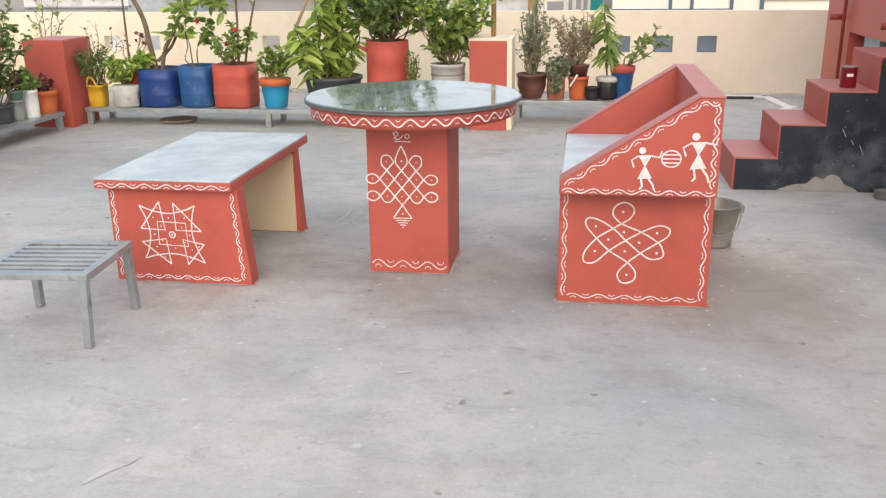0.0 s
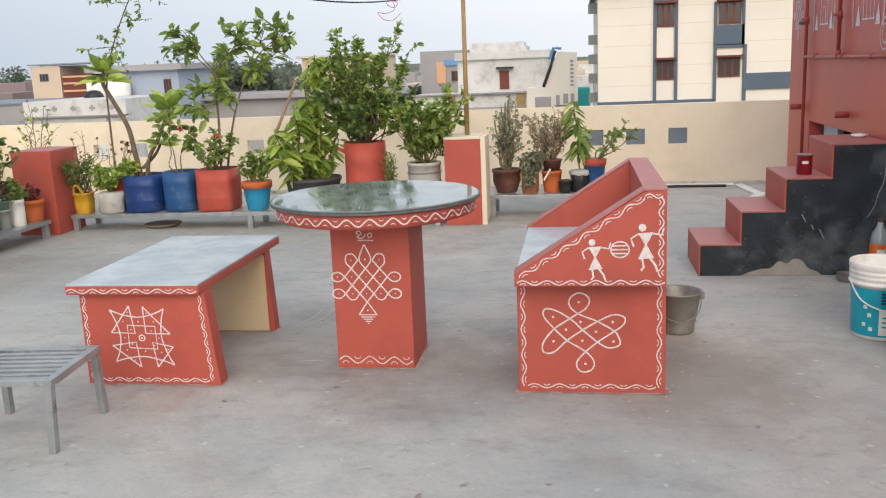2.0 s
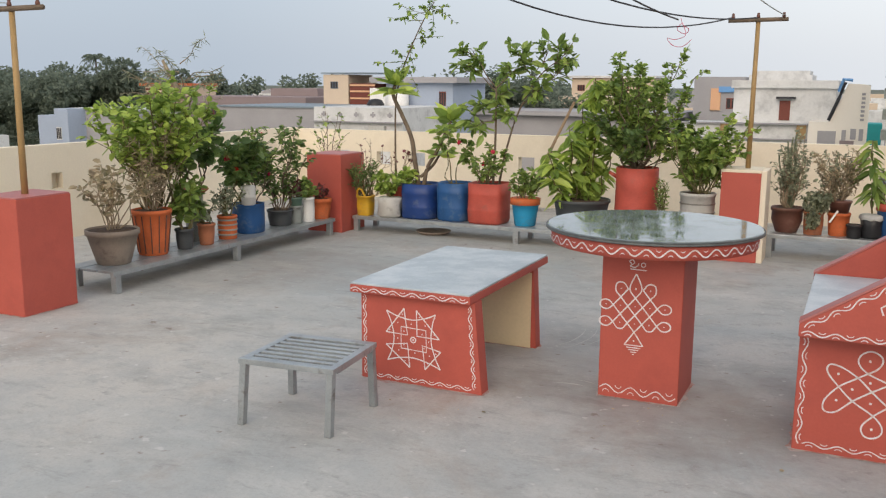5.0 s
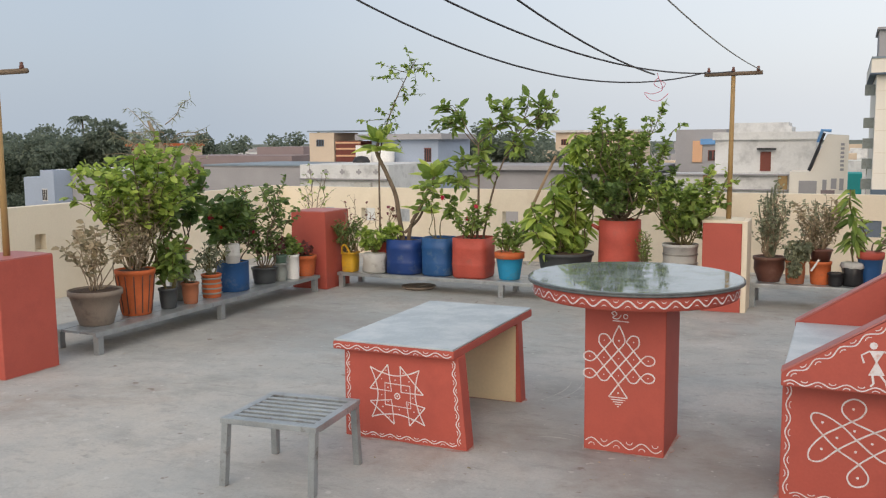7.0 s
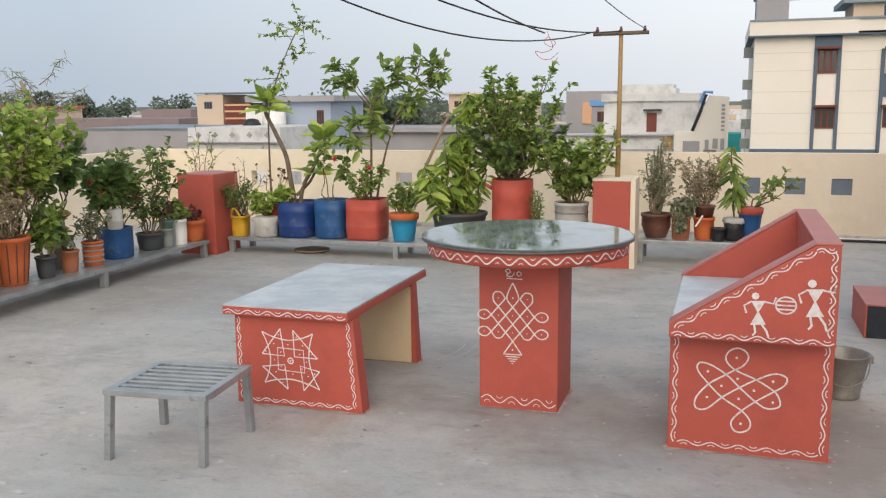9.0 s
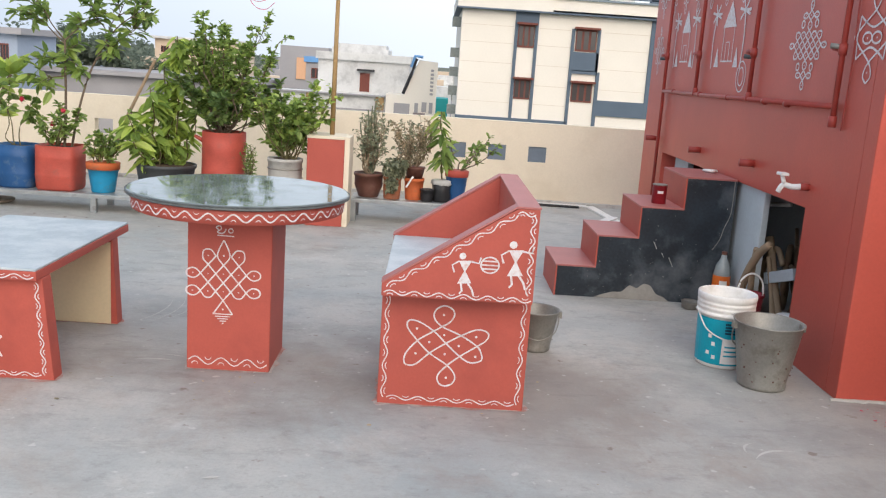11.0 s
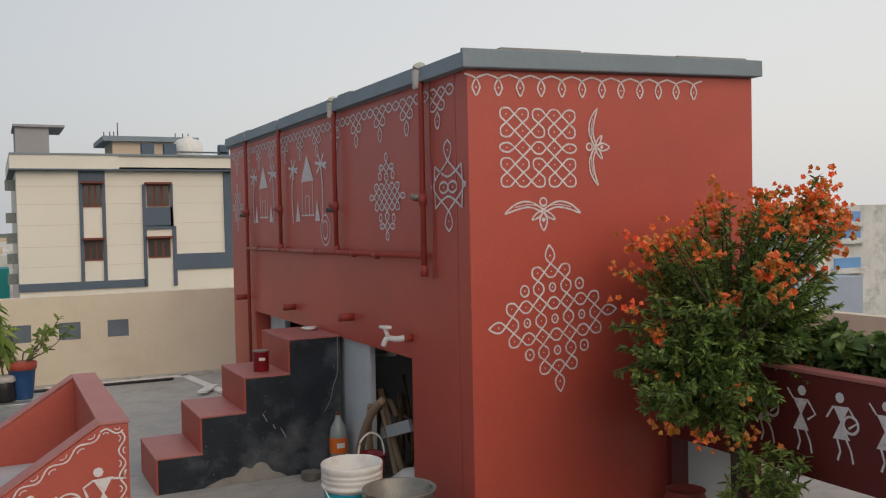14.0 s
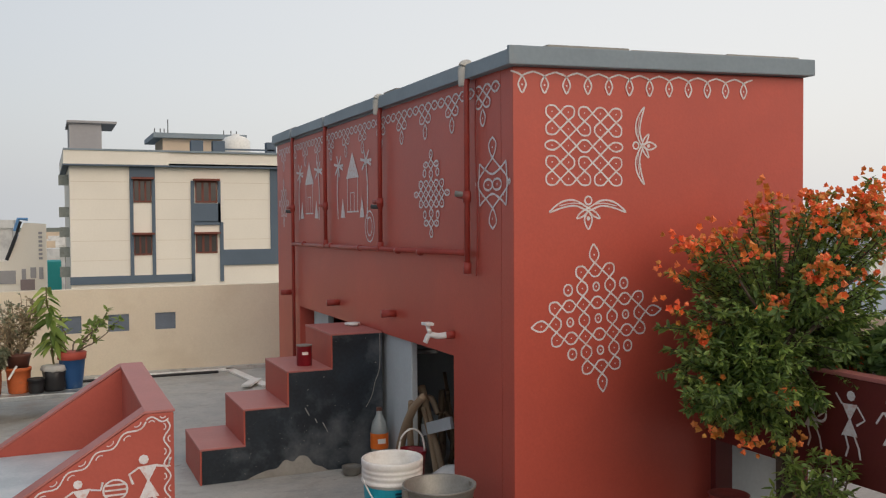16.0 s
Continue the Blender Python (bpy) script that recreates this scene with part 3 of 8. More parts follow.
# the roof slab falls a little towards the near corner; its edge strip is broken at each drain
roof_fall = Matrix.Translation((HX, 0, HZ)) @ Matrix.Rotation(-math.atan(0.029), 4, "Y") @ Matrix.Translation((-HX, 0, -HZ - 0.018))
bm = box((HX - 0.012, HY0 - 0.03, HZ), (HR + 0.02, HY1 + 0.06, HZ + 0.06), 0.005)
bm.transform(roof_fall)
roof = part("roof_slab", bm, M["slab_grey"], house, "slate-grey painted roof slab")
bm = box((HX - 0.045, HY0 - 0.05, HZ + 0.001), (HR + 0.03, HY0 - 0.028, HZ + 0.086), 0.006)
bm.transform(roof_fall)
part("edge_strip", bm, M["slab_grey"], roof, "slate-grey painted roof edge")
rng = random.Random(4)
drains = [HY0 - 0.028, 4.60, 5.85, 7.02, 7.99, HY1 + 0.06]
for k, (a, b) in enumerate(zip(drains, drains[1:])):
    lift = 0.004 * k + rng.uniform(-0.003, 0.003)
    a, b = a + (0.03 if k else 0.0), b - 0.03
    z0, z1 = HZ + lift - 0.016, HZ + lift + 0.056 + rng.uniform(0, 0.006)
    bm = prism([(HX - 0.045, z0), (HX - 0.011, z0), (HX - 0.011, z1), (HX - 0.036, z1)], "y", a, b, 0.004)
    part("edge_strip", bm, M["slab_grey"], roof, "slate-grey painted roof edge")
    y = a
    while y < b - 0.1:
        n = rng.uniform(0.25, 0.6)
        part("screed_piece", box((HX - 0.008 + rng.uniform(0, 0.02), y, HZ + 0.03), (HX + 0.16, min(b, y + n - 0.006), HZ + 0.064 + 0.004 * k + rng.uniform(0, 0.022)), 0.006), M["roof_top"], house)
        y += n
for x0, x1, up in ((HX + 0.17, HX + 0.62, 0.012), (HX + 0.63, HX + 1.2, 0.006), (HX + 1.21, HR - 0.05, 0.01)):
    bm = box((x0, HY0 - 0.02, HZ + 0.055), (x1, HY0 + 0.14, HZ + 0.090 + up), 0.008)
    bm.transform(roof_fall)
    part("screed_piece", bm, M["roof_top"], house, "weathered screed along the roof edge")
edge = [(HX - 0.03 + i * 0.008, HY0 - 0.010 - 0.028 * max(0.0, 0.25 + noise.noise((i * 0.05, 0, 2)) + 0.6 * noise.noise((i * 0.23, 4, 2)))) for i in range(140)]
bm = prism([(HX - 0.03, HY0 - 0.0005)] + edge + [(edge[-1][0], HY0 - 0.0005)], "z", 0.0, 0.011)
part("wall_foot", bm, M["dirty_white"], house, "crumbling white cement at the wall foot")

# pipes on the side wall
PX = HX - 0.035
for py, z0, z1 in ((7.96, 0.05, HZ), (7.00, 1.345, HZ), (5.81, 1.35, HZ), (4.555, 1.27, HZ)):
    pipe = part("down_pipe", tube([(PX, py, z0), (PX, py, z1 - 0.05), (PX + 0.01, py, z1 + 0.01)], 0.0145, seg=10), M["pipe"], house, "red painted down pipe", True)
    for zz in (z0, 1.62):
        part("pipe_socket", tube([(PX, py, zz), (PX, py, zz + 0.055)], 0.021, seg=10), M["pipe"], pipe, smooth=True)
    part("pipe_stub", tube([(PX, py, 1.65), (PX - 0.02, py + 0.06, 1.655)], 0.014, seg=8), M["pipe"], pipe, smooth=True)
for py in (5.83, 4.575):
    part("pipe_bend", tube(smooth_line([(PX + 0.03, py, HZ + 0.06), (PX - 0.01, py, HZ + 0.05), (PX - 0.01, py, HZ - 0.05)]), 0.021, seg=10), M["dirty_white"], house, "white plastic pipe bend at the roof edge", True)
hp = part("cross_pipe", tube([(PX, 7.96, 1.350), (PX, 6.4, 1.357), (PX, 4.555, 1.372)], 0.0155, seg=10), M["pipe"], house, "red painted horizontal pipe", True)
part("cable", tube(smooth_line([(HX - 0.012, 4.50, HZ - 0.03), (HX - 0.012, 4.505, 1.9), (HX - 0.010, 4.49, 1.6), (HX - 0.012, 4.50, 1.26)]), 0.0035, seg=6), M["pipe"], house, "thin painted cable beside the pipe", True)
for vy, vz in ((4.56, 1.66), (5.81, 1.62), (7.96, 1.62)):
    part("valve", tube([(PX, vy, vz), (PX - 0.045, vy + 0.035, vz + 0.004)], 0.012, 0.015, 10), M["grey_basin"] if vy > 5 else M["tin"], house, "small tap on the down pipe", True)
for cy in (7.6, 6.85, 6.2, 5.5, 5.15):
    part("coupling", tube([(PX, cy, 1.359), (PX, cy + 0.035, 1.359)], 0.0195, seg=10), M["pipe"], hp, smooth=True)
for sy, sz in ((6.80, 0.95), (5.65, 0.975), (8.18, 0.93)):
    part("pipe_stub", tube([(HX + 0.02, sy, sz), (HX - 0.09, sy, sz)], 0.022, 0.025, seg=10), M["pipe"], house, "capped red pipe stub", True)
tap = part("water_tap", tube(smooth_line([(HX - 0.04, 4.80, 0.94), (HX - 0.08, 4.82, 0.935), (HX - 0.12, 4.84, 0.94), (HX - 0.14, 4.85, 0.90)]), 0.017, 0.014, seg=10), M["tap"], house, "white plastic water tap", True)
bm = tube([(HX - 0.115, 4.835, 0.94), (HX - 0.13, 4.84, 0.99)], 0.012, seg=8)
box((HX - 0.15, 4.81, 0.99), (HX - 0.105, 4.88, 1.006), 0.004, bm)
part("lever", bm, M["tap"], tap, smooth=True)
part("tap_stub", tube([(HX + 0.01, 4.80, 0.94), (HX - 0.045, 4.80, 0.94)], 0.021, seg=10), M["pipe"], house, smooth=True)

# paintings on the front wall (u along +x, v up)
TILT = radians(4.3)
fr = Drawing((2.694, HY0 - 0.001, 1.066), (math.cos(TILT), 0, math.sin(TILT)), (-math.sin(TILT), 0, math.cos(TILT)), 0.0082)
star = [(i, j) for i in range(-3, 4) for j in (-1, 1)] + [(i, j) for j in (-3, 3) for i in (-1, 0, 1)] + [(i, j) for i in (-1, 1) for j in (-2, 0, 2)] + [(-3, 0), (3, 0)]
tips_ = [(4, 0), (-4, 0), (0, 4), (0, -4)]
DX, DZ, DU, DV = 0.0, 0.0, 0.0776, 0.0754
fr.kolam(star, (DX, DZ), DU, DV, open_to=tips_)
for i, j in ((0, 0), (0, 2), (0, -2), (2, 0), (-2, 0), (-2, 2), (2, 2), (-2, -2), (2, -2)):
    fr.ring((DX + i * DU, DZ + j * DV), 0.017 if abs(i) + abs(j) < 4 else 0.023, 0.02 if abs(i) + abs(j) < 4 else 0.026)
    fr.dot((DX + i * DU, DZ + j * DV), 0.0045)
for i, j in tips_:
    c, ex, ey = np.array((DX + i * DU, DZ + j * DV)), np.array((i / 4 * DU, j / 4 * DV)), np.array((-j / 4 * DU, i / 4 * DV))
    fr.stroke([c + ex * 0.68] + smooth_line([c + ex * 0.68, c + ex * 0.25 + ey * 0.28, c - ex * 0.15 + ey * 0.3, c - ex * 0.5], steps=4))
    fr.stroke(smooth_line([c + ex * 0.68, c + ex * 0.25 - ey * 0.28, c - ex * 0.15 - ey * 0.3, c - ex * 0.5], steps=4))
    fr.dot(c, 0.0045)
fr.done(front, "painted_diamond")
fr = Drawing((0, HY0 - 0.001, 0), (1, 0, 0), (0, 0, 1), 0.0082)
sq = [(i, j) for i in range(5) for j in range(5)]
cuts = [((1, 4), (2, 4)), ((2, 3), (3, 3)), ((0, 3), (0, 2)), ((0, 2), (0, 1)), ((4, 3), (4, 2)), ((4, 2), (4, 1)), ((2, 3), (2, 2)), ((2, 2), (2, 1)), ((1, 1), (2, 1)), ((2, 0), (3, 0))]
fr.kolam(sq, (2.445, 1.72), 0.0875, 0.077, cuts)


def lily(dr, c, s, turn):
    ca, sa = math.cos(turn), math.sin(turn)

    def at(p):
        return (c[0] + s * (p[0] * ca - p[1] * sa), c[1] + s * (p[0] * sa + p[1] * ca))

    for sx in (-1, 1):
        dr.stroke([at(p) for p in smooth_line([(0, 0.05), (0.35 * sx, 0.22), (0.7 * sx, 0.18), (1.0 * sx, -0.04), (0.7 * sx, 0.05), (0.35 * sx, 0.1), (0, -0.02)])])
        dr.stroke([at(p) for p in smooth_line([(0.1 * sx, 0.12), (0.4 * sx, 0.16), (0.75 * sx, 0.1)])], dr.w * 0.5)
        dr.stroke([at(p) for p in smooth_line([(0, 0.05), (0.2 * sx, -0.05), (0.3 * sx, -0.18), (0.12 * sx, -0.12), (0, 0)])])
    dr.stroke([at(p) for p in smooth_line([(0, 0), (-0.1, -0.2), (0, -0.42), (0.1, -0.2), (0, 0)])])
    dr.ring(at((0, 0.22)), 0.09 * s)
    dr.dot(at((0, -0.18)), 0.05 * s)


fr.done(front, "painted_square")
for at_, size_, turn_ in (((2.64, 1.575), 0.21, 0), ((2.95, 1.885), 0.185, math.pi / 2)):
    fr = Drawing((0, HY0 - 0.001, 0), (1, 0, 0), (0, 0, 1), 0.0082)
    lily(fr, at_, size_, turn_)
    fr.done(front, "painted_lily")
fr = Drawing((0, HY0 - 0.001, -0.025), (1, 0, 0.026), (0, 0, 1), 0.0082)
n = 12
for i in range(n):
    x, q = 2.29 + i * 0.1164, 0.1164
    fr.stroke(smooth_line([(x - q * 0.5, 2.168), (x - 0.004, 2.15), (x + 0.019, 2.115), (x + 0.014, 2.092), (x, 2.072), (x - 0.014, 2.092), (x - 0.019, 2.115), (x + 0.004, 2.15), (x + q * 0.5, 2.168)], steps=4))
    fr.dot((x, 2.108), 0.0045)
fr.done(front, "painted_fringe")

# paintings on the side wall (u runs from the far end towards the corner)
sd = Drawing((HX - 0.001, 8.63, 0), (0, -1, 0), (0, 0, 1), 0.0105)


def su(y):
    return 8.63 - y


for k in range(12):
    c = su(4.44 + 0.358 * k)
    sd.kolam([(i, 0) for i in range(4)] + [(1, -1), (2, -1)], (c - 0.134, 2.155), 0.0895, 0.062, open_to=[(-1, 0), (4, 0)])
    sd.stroke(smooth_line([(c, 2.065), (c + 0.026, 2.03), (c + 0.016, 1.995), (c, 1.985), (c - 0.016, 1.995), (c - 0.026, 2.03), (c, 2.065)], steps=4))
    sd.dot((c, 2.02), 0.005)
    sd.done(side, "painted_fringe")
    sd = Drawing((HX - 0.001, 8.63, 0), (0, -1, 0), (0, 0, 1), 0.0105)
sd.kolam([(0, j) for j in range(-4, 5)] + [(i, 0) for i in (-3, -2, -1, 1, 2, 3)] + [(i, j) for i in (-1, 1) for j in (-3, -1, 1, 3)] + [(i, j) for i in (-2, 2) for j in (-1, 1)], (su(5.078), 1.68), 0.0714, 0.0535)
for dx in (-0.09, 0.09):
    for dz in (-0.115, 0.115):
        sd.ring((su(5.078) + dx, 1.68 + dz), 0.02)
sd.done(side, "painted_diamond")
sd = Drawing((HX - 0.001, 8.63, 0), (0, -1, 0), (0, 0, 1), 0.0105)
kc = np.array((su(4.34), 1.707))
KS = np.array((1.36, 0.88))
for sx in (-1, 1):
    for sz in (-1, 1):
        sd.stroke(smooth_line([kc + KS * (sx * p[0], sz * p[1]) for p in ((0, 0.245), (0.026, 0.215), (0.022, 0.175), (0, 0.135), (-0.05, 0.085), (-0.1, 0.035), (-0.125, -0.015))], steps=4))
    sd.stroke(smooth_line([kc + KS * (sx * 0.125, 0.015), kc + KS * (sx * 0.13, 0.0), kc + KS * (sx * 0.125, -0.015)], steps=3))
    sd.stroke([kc + KS * (sx * 0.1, 0.11), kc + KS * (sx * 0.108, 0.0), kc + KS * (sx * 0.1, -0.12)])
    sd.ring(kc + KS * (sx * 0.034, -0.008), 0.045, 0.026)
    for p in ((0.075, 0.06), (0.08, -0.065), (0.034, -0.008)):
        sd.dot(kc + KS * (sx * p[0], p[1]), 0.005)
for sz, e in ((1, 0.11), (-1, -0.12)):
    sd.stroke(smooth_line([kc + KS * (-0.1, e), kc + KS * (-0.05, e - sz * 0.04), kc + KS * (0, e - sz * 0.062), kc + KS * (0.05, e - sz * 0.04), kc + KS * (0.1, e)], steps=4))
    sd.dot(kc + KS * (0, sz * 0.19), 0.005)
sd.done(side, "painted_knot")
sd = Drawing((HX - 0.001, 8.63, 0), (0, -1, 0), (0, 0, 1), 0.0105)
sd.kolam(diamond(2), (su(8.39), 1.70), 0.07, 0.085)
sd.done(side, "painted_diamond")
# huts with palms
for hy, s in ((6.45, 1.0), (7.55, 0.9)):
    sd = Drawing((HX - 0.001, 8.63, 0), (0, -1, 0), (0, 0, 1), 0.0105)
    c = su(hy)
    sd.fill([(c - 0.14 * s, 1.83), (c + 0.14 * s, 1.83), (c, 2.01)])
    for k in (-0.11, 0.11):
        sd.stroke([(c + k * s, 1.83), (c + k * s, 1.6)])
    sd.stroke([(c - 0.13 * s, 1.6), (c + 0.13 * s, 1.6)])
    sd.stroke([(c - 0.04, 1.6), (c - 0.04, 1.73), (c + 0.04, 1.73), (c + 0.04, 1.6)])
    for k in (-0.33, 0.30):
        sd.stroke(smooth_line([(c + k * s, 1.55), (c + k * s * 1.05, 1.75), (c + k * s * 0.95, 1.93)]), 0.02)
        for a in range(7):
            g = a * math.pi / 3.2
            sd.stroke([(c + k * s * 0.95, 1.93), (c + k * s * 0.95 + 0.11 * math.cos(g), 1.93 + 0.08 * math.sin(g))], 0.018)
    for k in (-0.22, 0.2):
        sd.fill([(c + k - 0.05, 1.56), (c + k + 0.05, 1.56), (c + k, 1.70)])
    sd.done(side, "painted_hut")
sd = Drawing((HX - 0.001, 8.63, 0), (0, -1, 0), (0, 0, 1), 0.0105)
sd.ring((su(6.1), 1.5), 0.09, 0.1)
sd.ring((su(6.1), 1.5), 0.05, 0.06)
sd.done(side, "painted_wheel")

# ---- steps ----
SX, SZ, SY0, SY1 = [1.12, 1.375, 1.64, 1.915], [0.212, 0.425, 0.632, 0.842], 5.88, 6.46
steps = thing("terrace_steps", (1.6, 6.15, 0), "four red-topped steps with a black bitumen side up to the opening", "steps")
prof = [(SX[0], 0)]
for i in range(4):
    prof += [(SX[i], SZ[i] - 0.012), ((SX + [HX - 0.004])[i + 1], SZ[i] - 0.012)]
prof.append((HX - 0.004, 0))
part("stair_body", prism(prof, "y", SY0, SY1), M["black_wall"], steps, "black bitumen-coated masonry side")
for i in range(4):
    x1 = (SX + [HX - 0.004])[i + 1]
    part("tread", box((SX[i] - 0.012, SY0 - 0.006, SZ[i] - 0.012), (x1, SY1 + 0.006, SZ[i]), 0.004), M["tread"], steps, "worn pinkish red tread")
    z0 = 0 if i == 0 else SZ[i - 1]
    part("riser", box((SX[i] - 0.010, SY0 - 0.004, z0), (SX[i] + 0.0, SY1 + 0.004, SZ[i] - 0.012)), M["red"], steps, "red painted riser")
edge = smooth_line([(1.42, 0.02), (1.50, 0.045), (1.56, 0.05), (1.61, 0.095), (1.66, 0.08), (1.70, 0.11), (1.75, 0.10), (1.79, 0.05), (1.84, 0.03)], steps=4)
part("bare_patch", prism([(1.38, 0.002)] + edge + [(1.88, 0.002)], "y", SY0 - 0.006, SY0 - 0.001), M["grey_plaster"], steps, "bare grey plaster where the black coat has come off")

rng = random.Random(31)
bm = bmesh.new()
for i in range(80):
    x, r = rng.uniform(1.2, 2.22), 0.0008 + 0.0024 * rng.random() ** 3
    top_here = [z for a, z in zip(SX, SZ) if x > a][-1] - 0.03
    bmesh.ops.create_circle(bm, cap_ends=True, segments=6, radius=r, matrix=Matrix.Translation((x, SY0 - 0.0015, rng.uniform(0.02, top_here))) @ pose(0, 0, 0, 90, 0, 0))
tagged(part("paint_specks", bm, M["dirty_white"], steps, "small pale paint specks"), kind="stuff")
part("crack", tube(smooth_line([(2.225, SY0 - 0.001, 0.83), (2.222, SY0 - 0.001, 0.62), (2.19, SY0 - 0.001, 0.52), (2.17, SY0 - 0.001, 0.44), (2.13, SY0 - 0.001, 0.37)]), 0.003, 0.002, 4), M["grey_plaster"], steps, "thin pale crack")
for x, z, ln in ((1.74, 0.40, 0.05), (1.80, 0.33, 0.03), (1.85, 0.30, 0.06)):
    part("paint_drip", tube([(x, SY0 - 0.001, z), (x + ln * 0.5, SY0 - 0.001, z - ln)], 0.0022, 0.0015, 5), M["dirty_white"], steps, "dried white paint drip")


def paint_skirt(owner, x0, y0, x1, y1, seed):
    """Thin red wash splashed on the floor round the foot of a painted block."""
    bm = bmesh.new()
    rows = []
    sides = [((x0, y0), (x1, y0), (0, -1)), ((x1, y0), (x1, y1), (1, 0)), ((x1, y1), (x0, y1), (0, 1)), ((x0, y1), (x0, y0), (-1, 0))]
    for (a, b, n) in sides:
        k = max(3, int(math.dist(a, b) / 0.02))
        for i in range(k):
            p = (a[0] + (b[0] - a[0]) * i / k, a[1] + (b[1] - a[1]) * i / k)
            w = 0.010 + 0.035 * max(0.0, noise.noise((p[0] * 9 + seed, p[1] * 9, seed)) + 0.4 * noise.noise((p[0] * 40, p[1] * 40, seed)))
            rows.append((bm.verts.new((p[0] - n[0] * 0.004, p[1] - n[1] * 0.004, 0.003)), bm.verts.new((p[0] + n[0] * w, p[1] + n[1] * w, 0.0025))))
    for a, b in zip(rows, rows[1:] + rows[:1]):
        bm.faces.new((a[0], a[1], b[1], b[0]))
    part("paint_splash", bm, M["paint_splash"], owner, "thin red wash splashed on the floor")


# ---- low table ----
low = thing("low_bench_table", (-1.66, 4.25, 0), "low red masonry bench with grey cement top and white patterns", "bench")
LX0, LX1, LY0, LY1 = -1.985, -1.335, 3.785, 4.72
fp = part("front_panel", prism([(LX0 - 0.0, 0), (LX1 + 0.012, 0), (LX1 - 0.03, 0.452), (LX0, 0.452)], "y", LY0, LY0 + 0.09, 0.006), M["red"], low, "red painted end slab with a white star pattern")
rp = part("rear_panel", prism([(LX0, 0), (LX1 - 0.012, 0), (LX1 - 0.035, 0.452), (LX0, 0.452)], "y", LY1 - 0.08, LY1, 0.006), M["red"], low)
part("inner_face", box((LX0 + 0.01, LY1 - 0.084, 0.004), (LX1 - 0.045, LY1 - 0.08, 0.438)), M["cream_panel"], rp, "cream washed inner face")
slab = part("slab", box((LX0 - 0.035, LY0 - 0.05, 0.452), (LX1 - 0.033, LY1 + 0.165, 0.492), 0.006), M["red"], low, "red painted slab edge")
part("top", box((LX0 - 0.032, LY0 - 0.047, 0.492), (LX1 - 0.036, LY1 + 0.162, 0.503), 0.004), M["cement_top"], low, "smooth grey cement top")
d = Drawing((0, LY0 - 0.056, 0), (1, 0, 0), (0, 0, 1), 0.0062)
d.wave((LX0 - 0.025, 0.472), (LX1 - 0.04, 0.472), 0.008, 0.08)
d.done(slab)
d = Drawing((0, LY0 - 0.001, 0), (1, 0, 0), (0, 0, 1), 0.0062)
d.wave((LX0 + 0.028, 0.025), (LX0 + 0.022, 0.435), 0.007, 0.07)
d.wave((LX1 - 0.025, 0.025), (LX1 - 0.055, 0.435), 0.007, 0.07)
d.wave((LX0 + 0.04, 0.026), (LX1 - 0.04, 0.026), 0.007, 0.08)
cx, cz = -1.690, 0.232


def ear(dr, c, tip_a, corner, tip_b):
    """A pointed ear: two sides along the square, one across."""
    dr.stroke([(c[0] + p[0], c[1] + p[1]) for p in (tip_a, corner, tip_b)])
    dr.stroke([(c[0] + p[0], c[1] + p[1]) for p in (tip_b, tip_a)])


d.w = 0.0062
ear(d, (cx, cz), (-0.050, 0.155), (-0.031, 0.022), (-0.150, 0.026))
ear(d, (cx, cz), (0.018, 0.152), (0.022, 0.022), (0.142, 0.020))
ear(d, (cx, cz), (-0.018, -0.142), (-0.031, -0.020), (-0.150, -0.038))
ear(d, (cx, cz), (0.066, -0.142), (0.050, -0.022), (0.150, -0.043))
outer = [(-0.147, 0.136), (0.121, 0.141), (0.149, -0.132), (-0.142, -0.118)]
for k in range(4):
    a, b = np.array(outer[k]), np.array(outer[(k + 1) % 4])
    dip = -(a + b) / 2 * 0.27
    d.stroke(smooth_line([np.array((cx, cz)) + p for p in (a, a + (b - a) * 0.2 + dip * 0.6, a + (b - a) * 0.5 + dip, a + (b - a) * 0.8 + dip * 0.6, b)], steps=4))
d.stroke([(cx - 0.066, cz + 0.062), (cx + 0.070, cz + 0.057), (cx + 0.074, cz - 0.054), (cx - 0.066, cz - 0.048)], closed=True)
d.ring((cx, cz), 0.014)
d.dot((cx, cz), 0.005)
for px_, pz_ in ((-0.085, 0.08), (-0.01, 0.08), (0.066, 0.08), (-0.085, 0.0), (0.085, 0.0), (-0.08, -0.06), (0.01, -0.065), (0.09, -0.07), (-0.05, 0.04), (0.05, 0.035), (-0.05, -0.03), (0.06, -0.035), (-0.06, 0.125), (-0.13, 0.04), (0.115, 0.04), (0.035, 0.12), (-0.045, -0.11), (0.08, -0.11), (0.125, -0.055)):
    d.dot((cx + px_, cz + pz_), 0.0036)
d.done(fp)

paint_skirt(low, LX0, LY0, LX1 + 0.012, LY0 + 0.09, 3)
paint_skirt(low, LX0, LY1 - 0.08, LX1 - 0.012, LY1, 4)

# ---- round table ----
TX, TY, TR = -0.635, 4.235, 0.5
table = thing("round_table", (TX, TY, 0), "round granite-topped table on a square red painted pedestal", "table")
ped = part("pedestal", box((TX - 0.19, TY - 0.19, 0), (TX + 0.19, TY + 0.18, 0.735), 0.008), M["red"], table, "square red masonry pedestal")
bm = lathe([(TR - 0.03, 0), (TR - 0.02, 0.004), (TR - 0.015, 0.06), (TR - 0.02, 0.066)], (TX, TY, 0.735), 72)
rim = part("rim", bm, M["red"], table, "red table rim with a white wavy line", True)
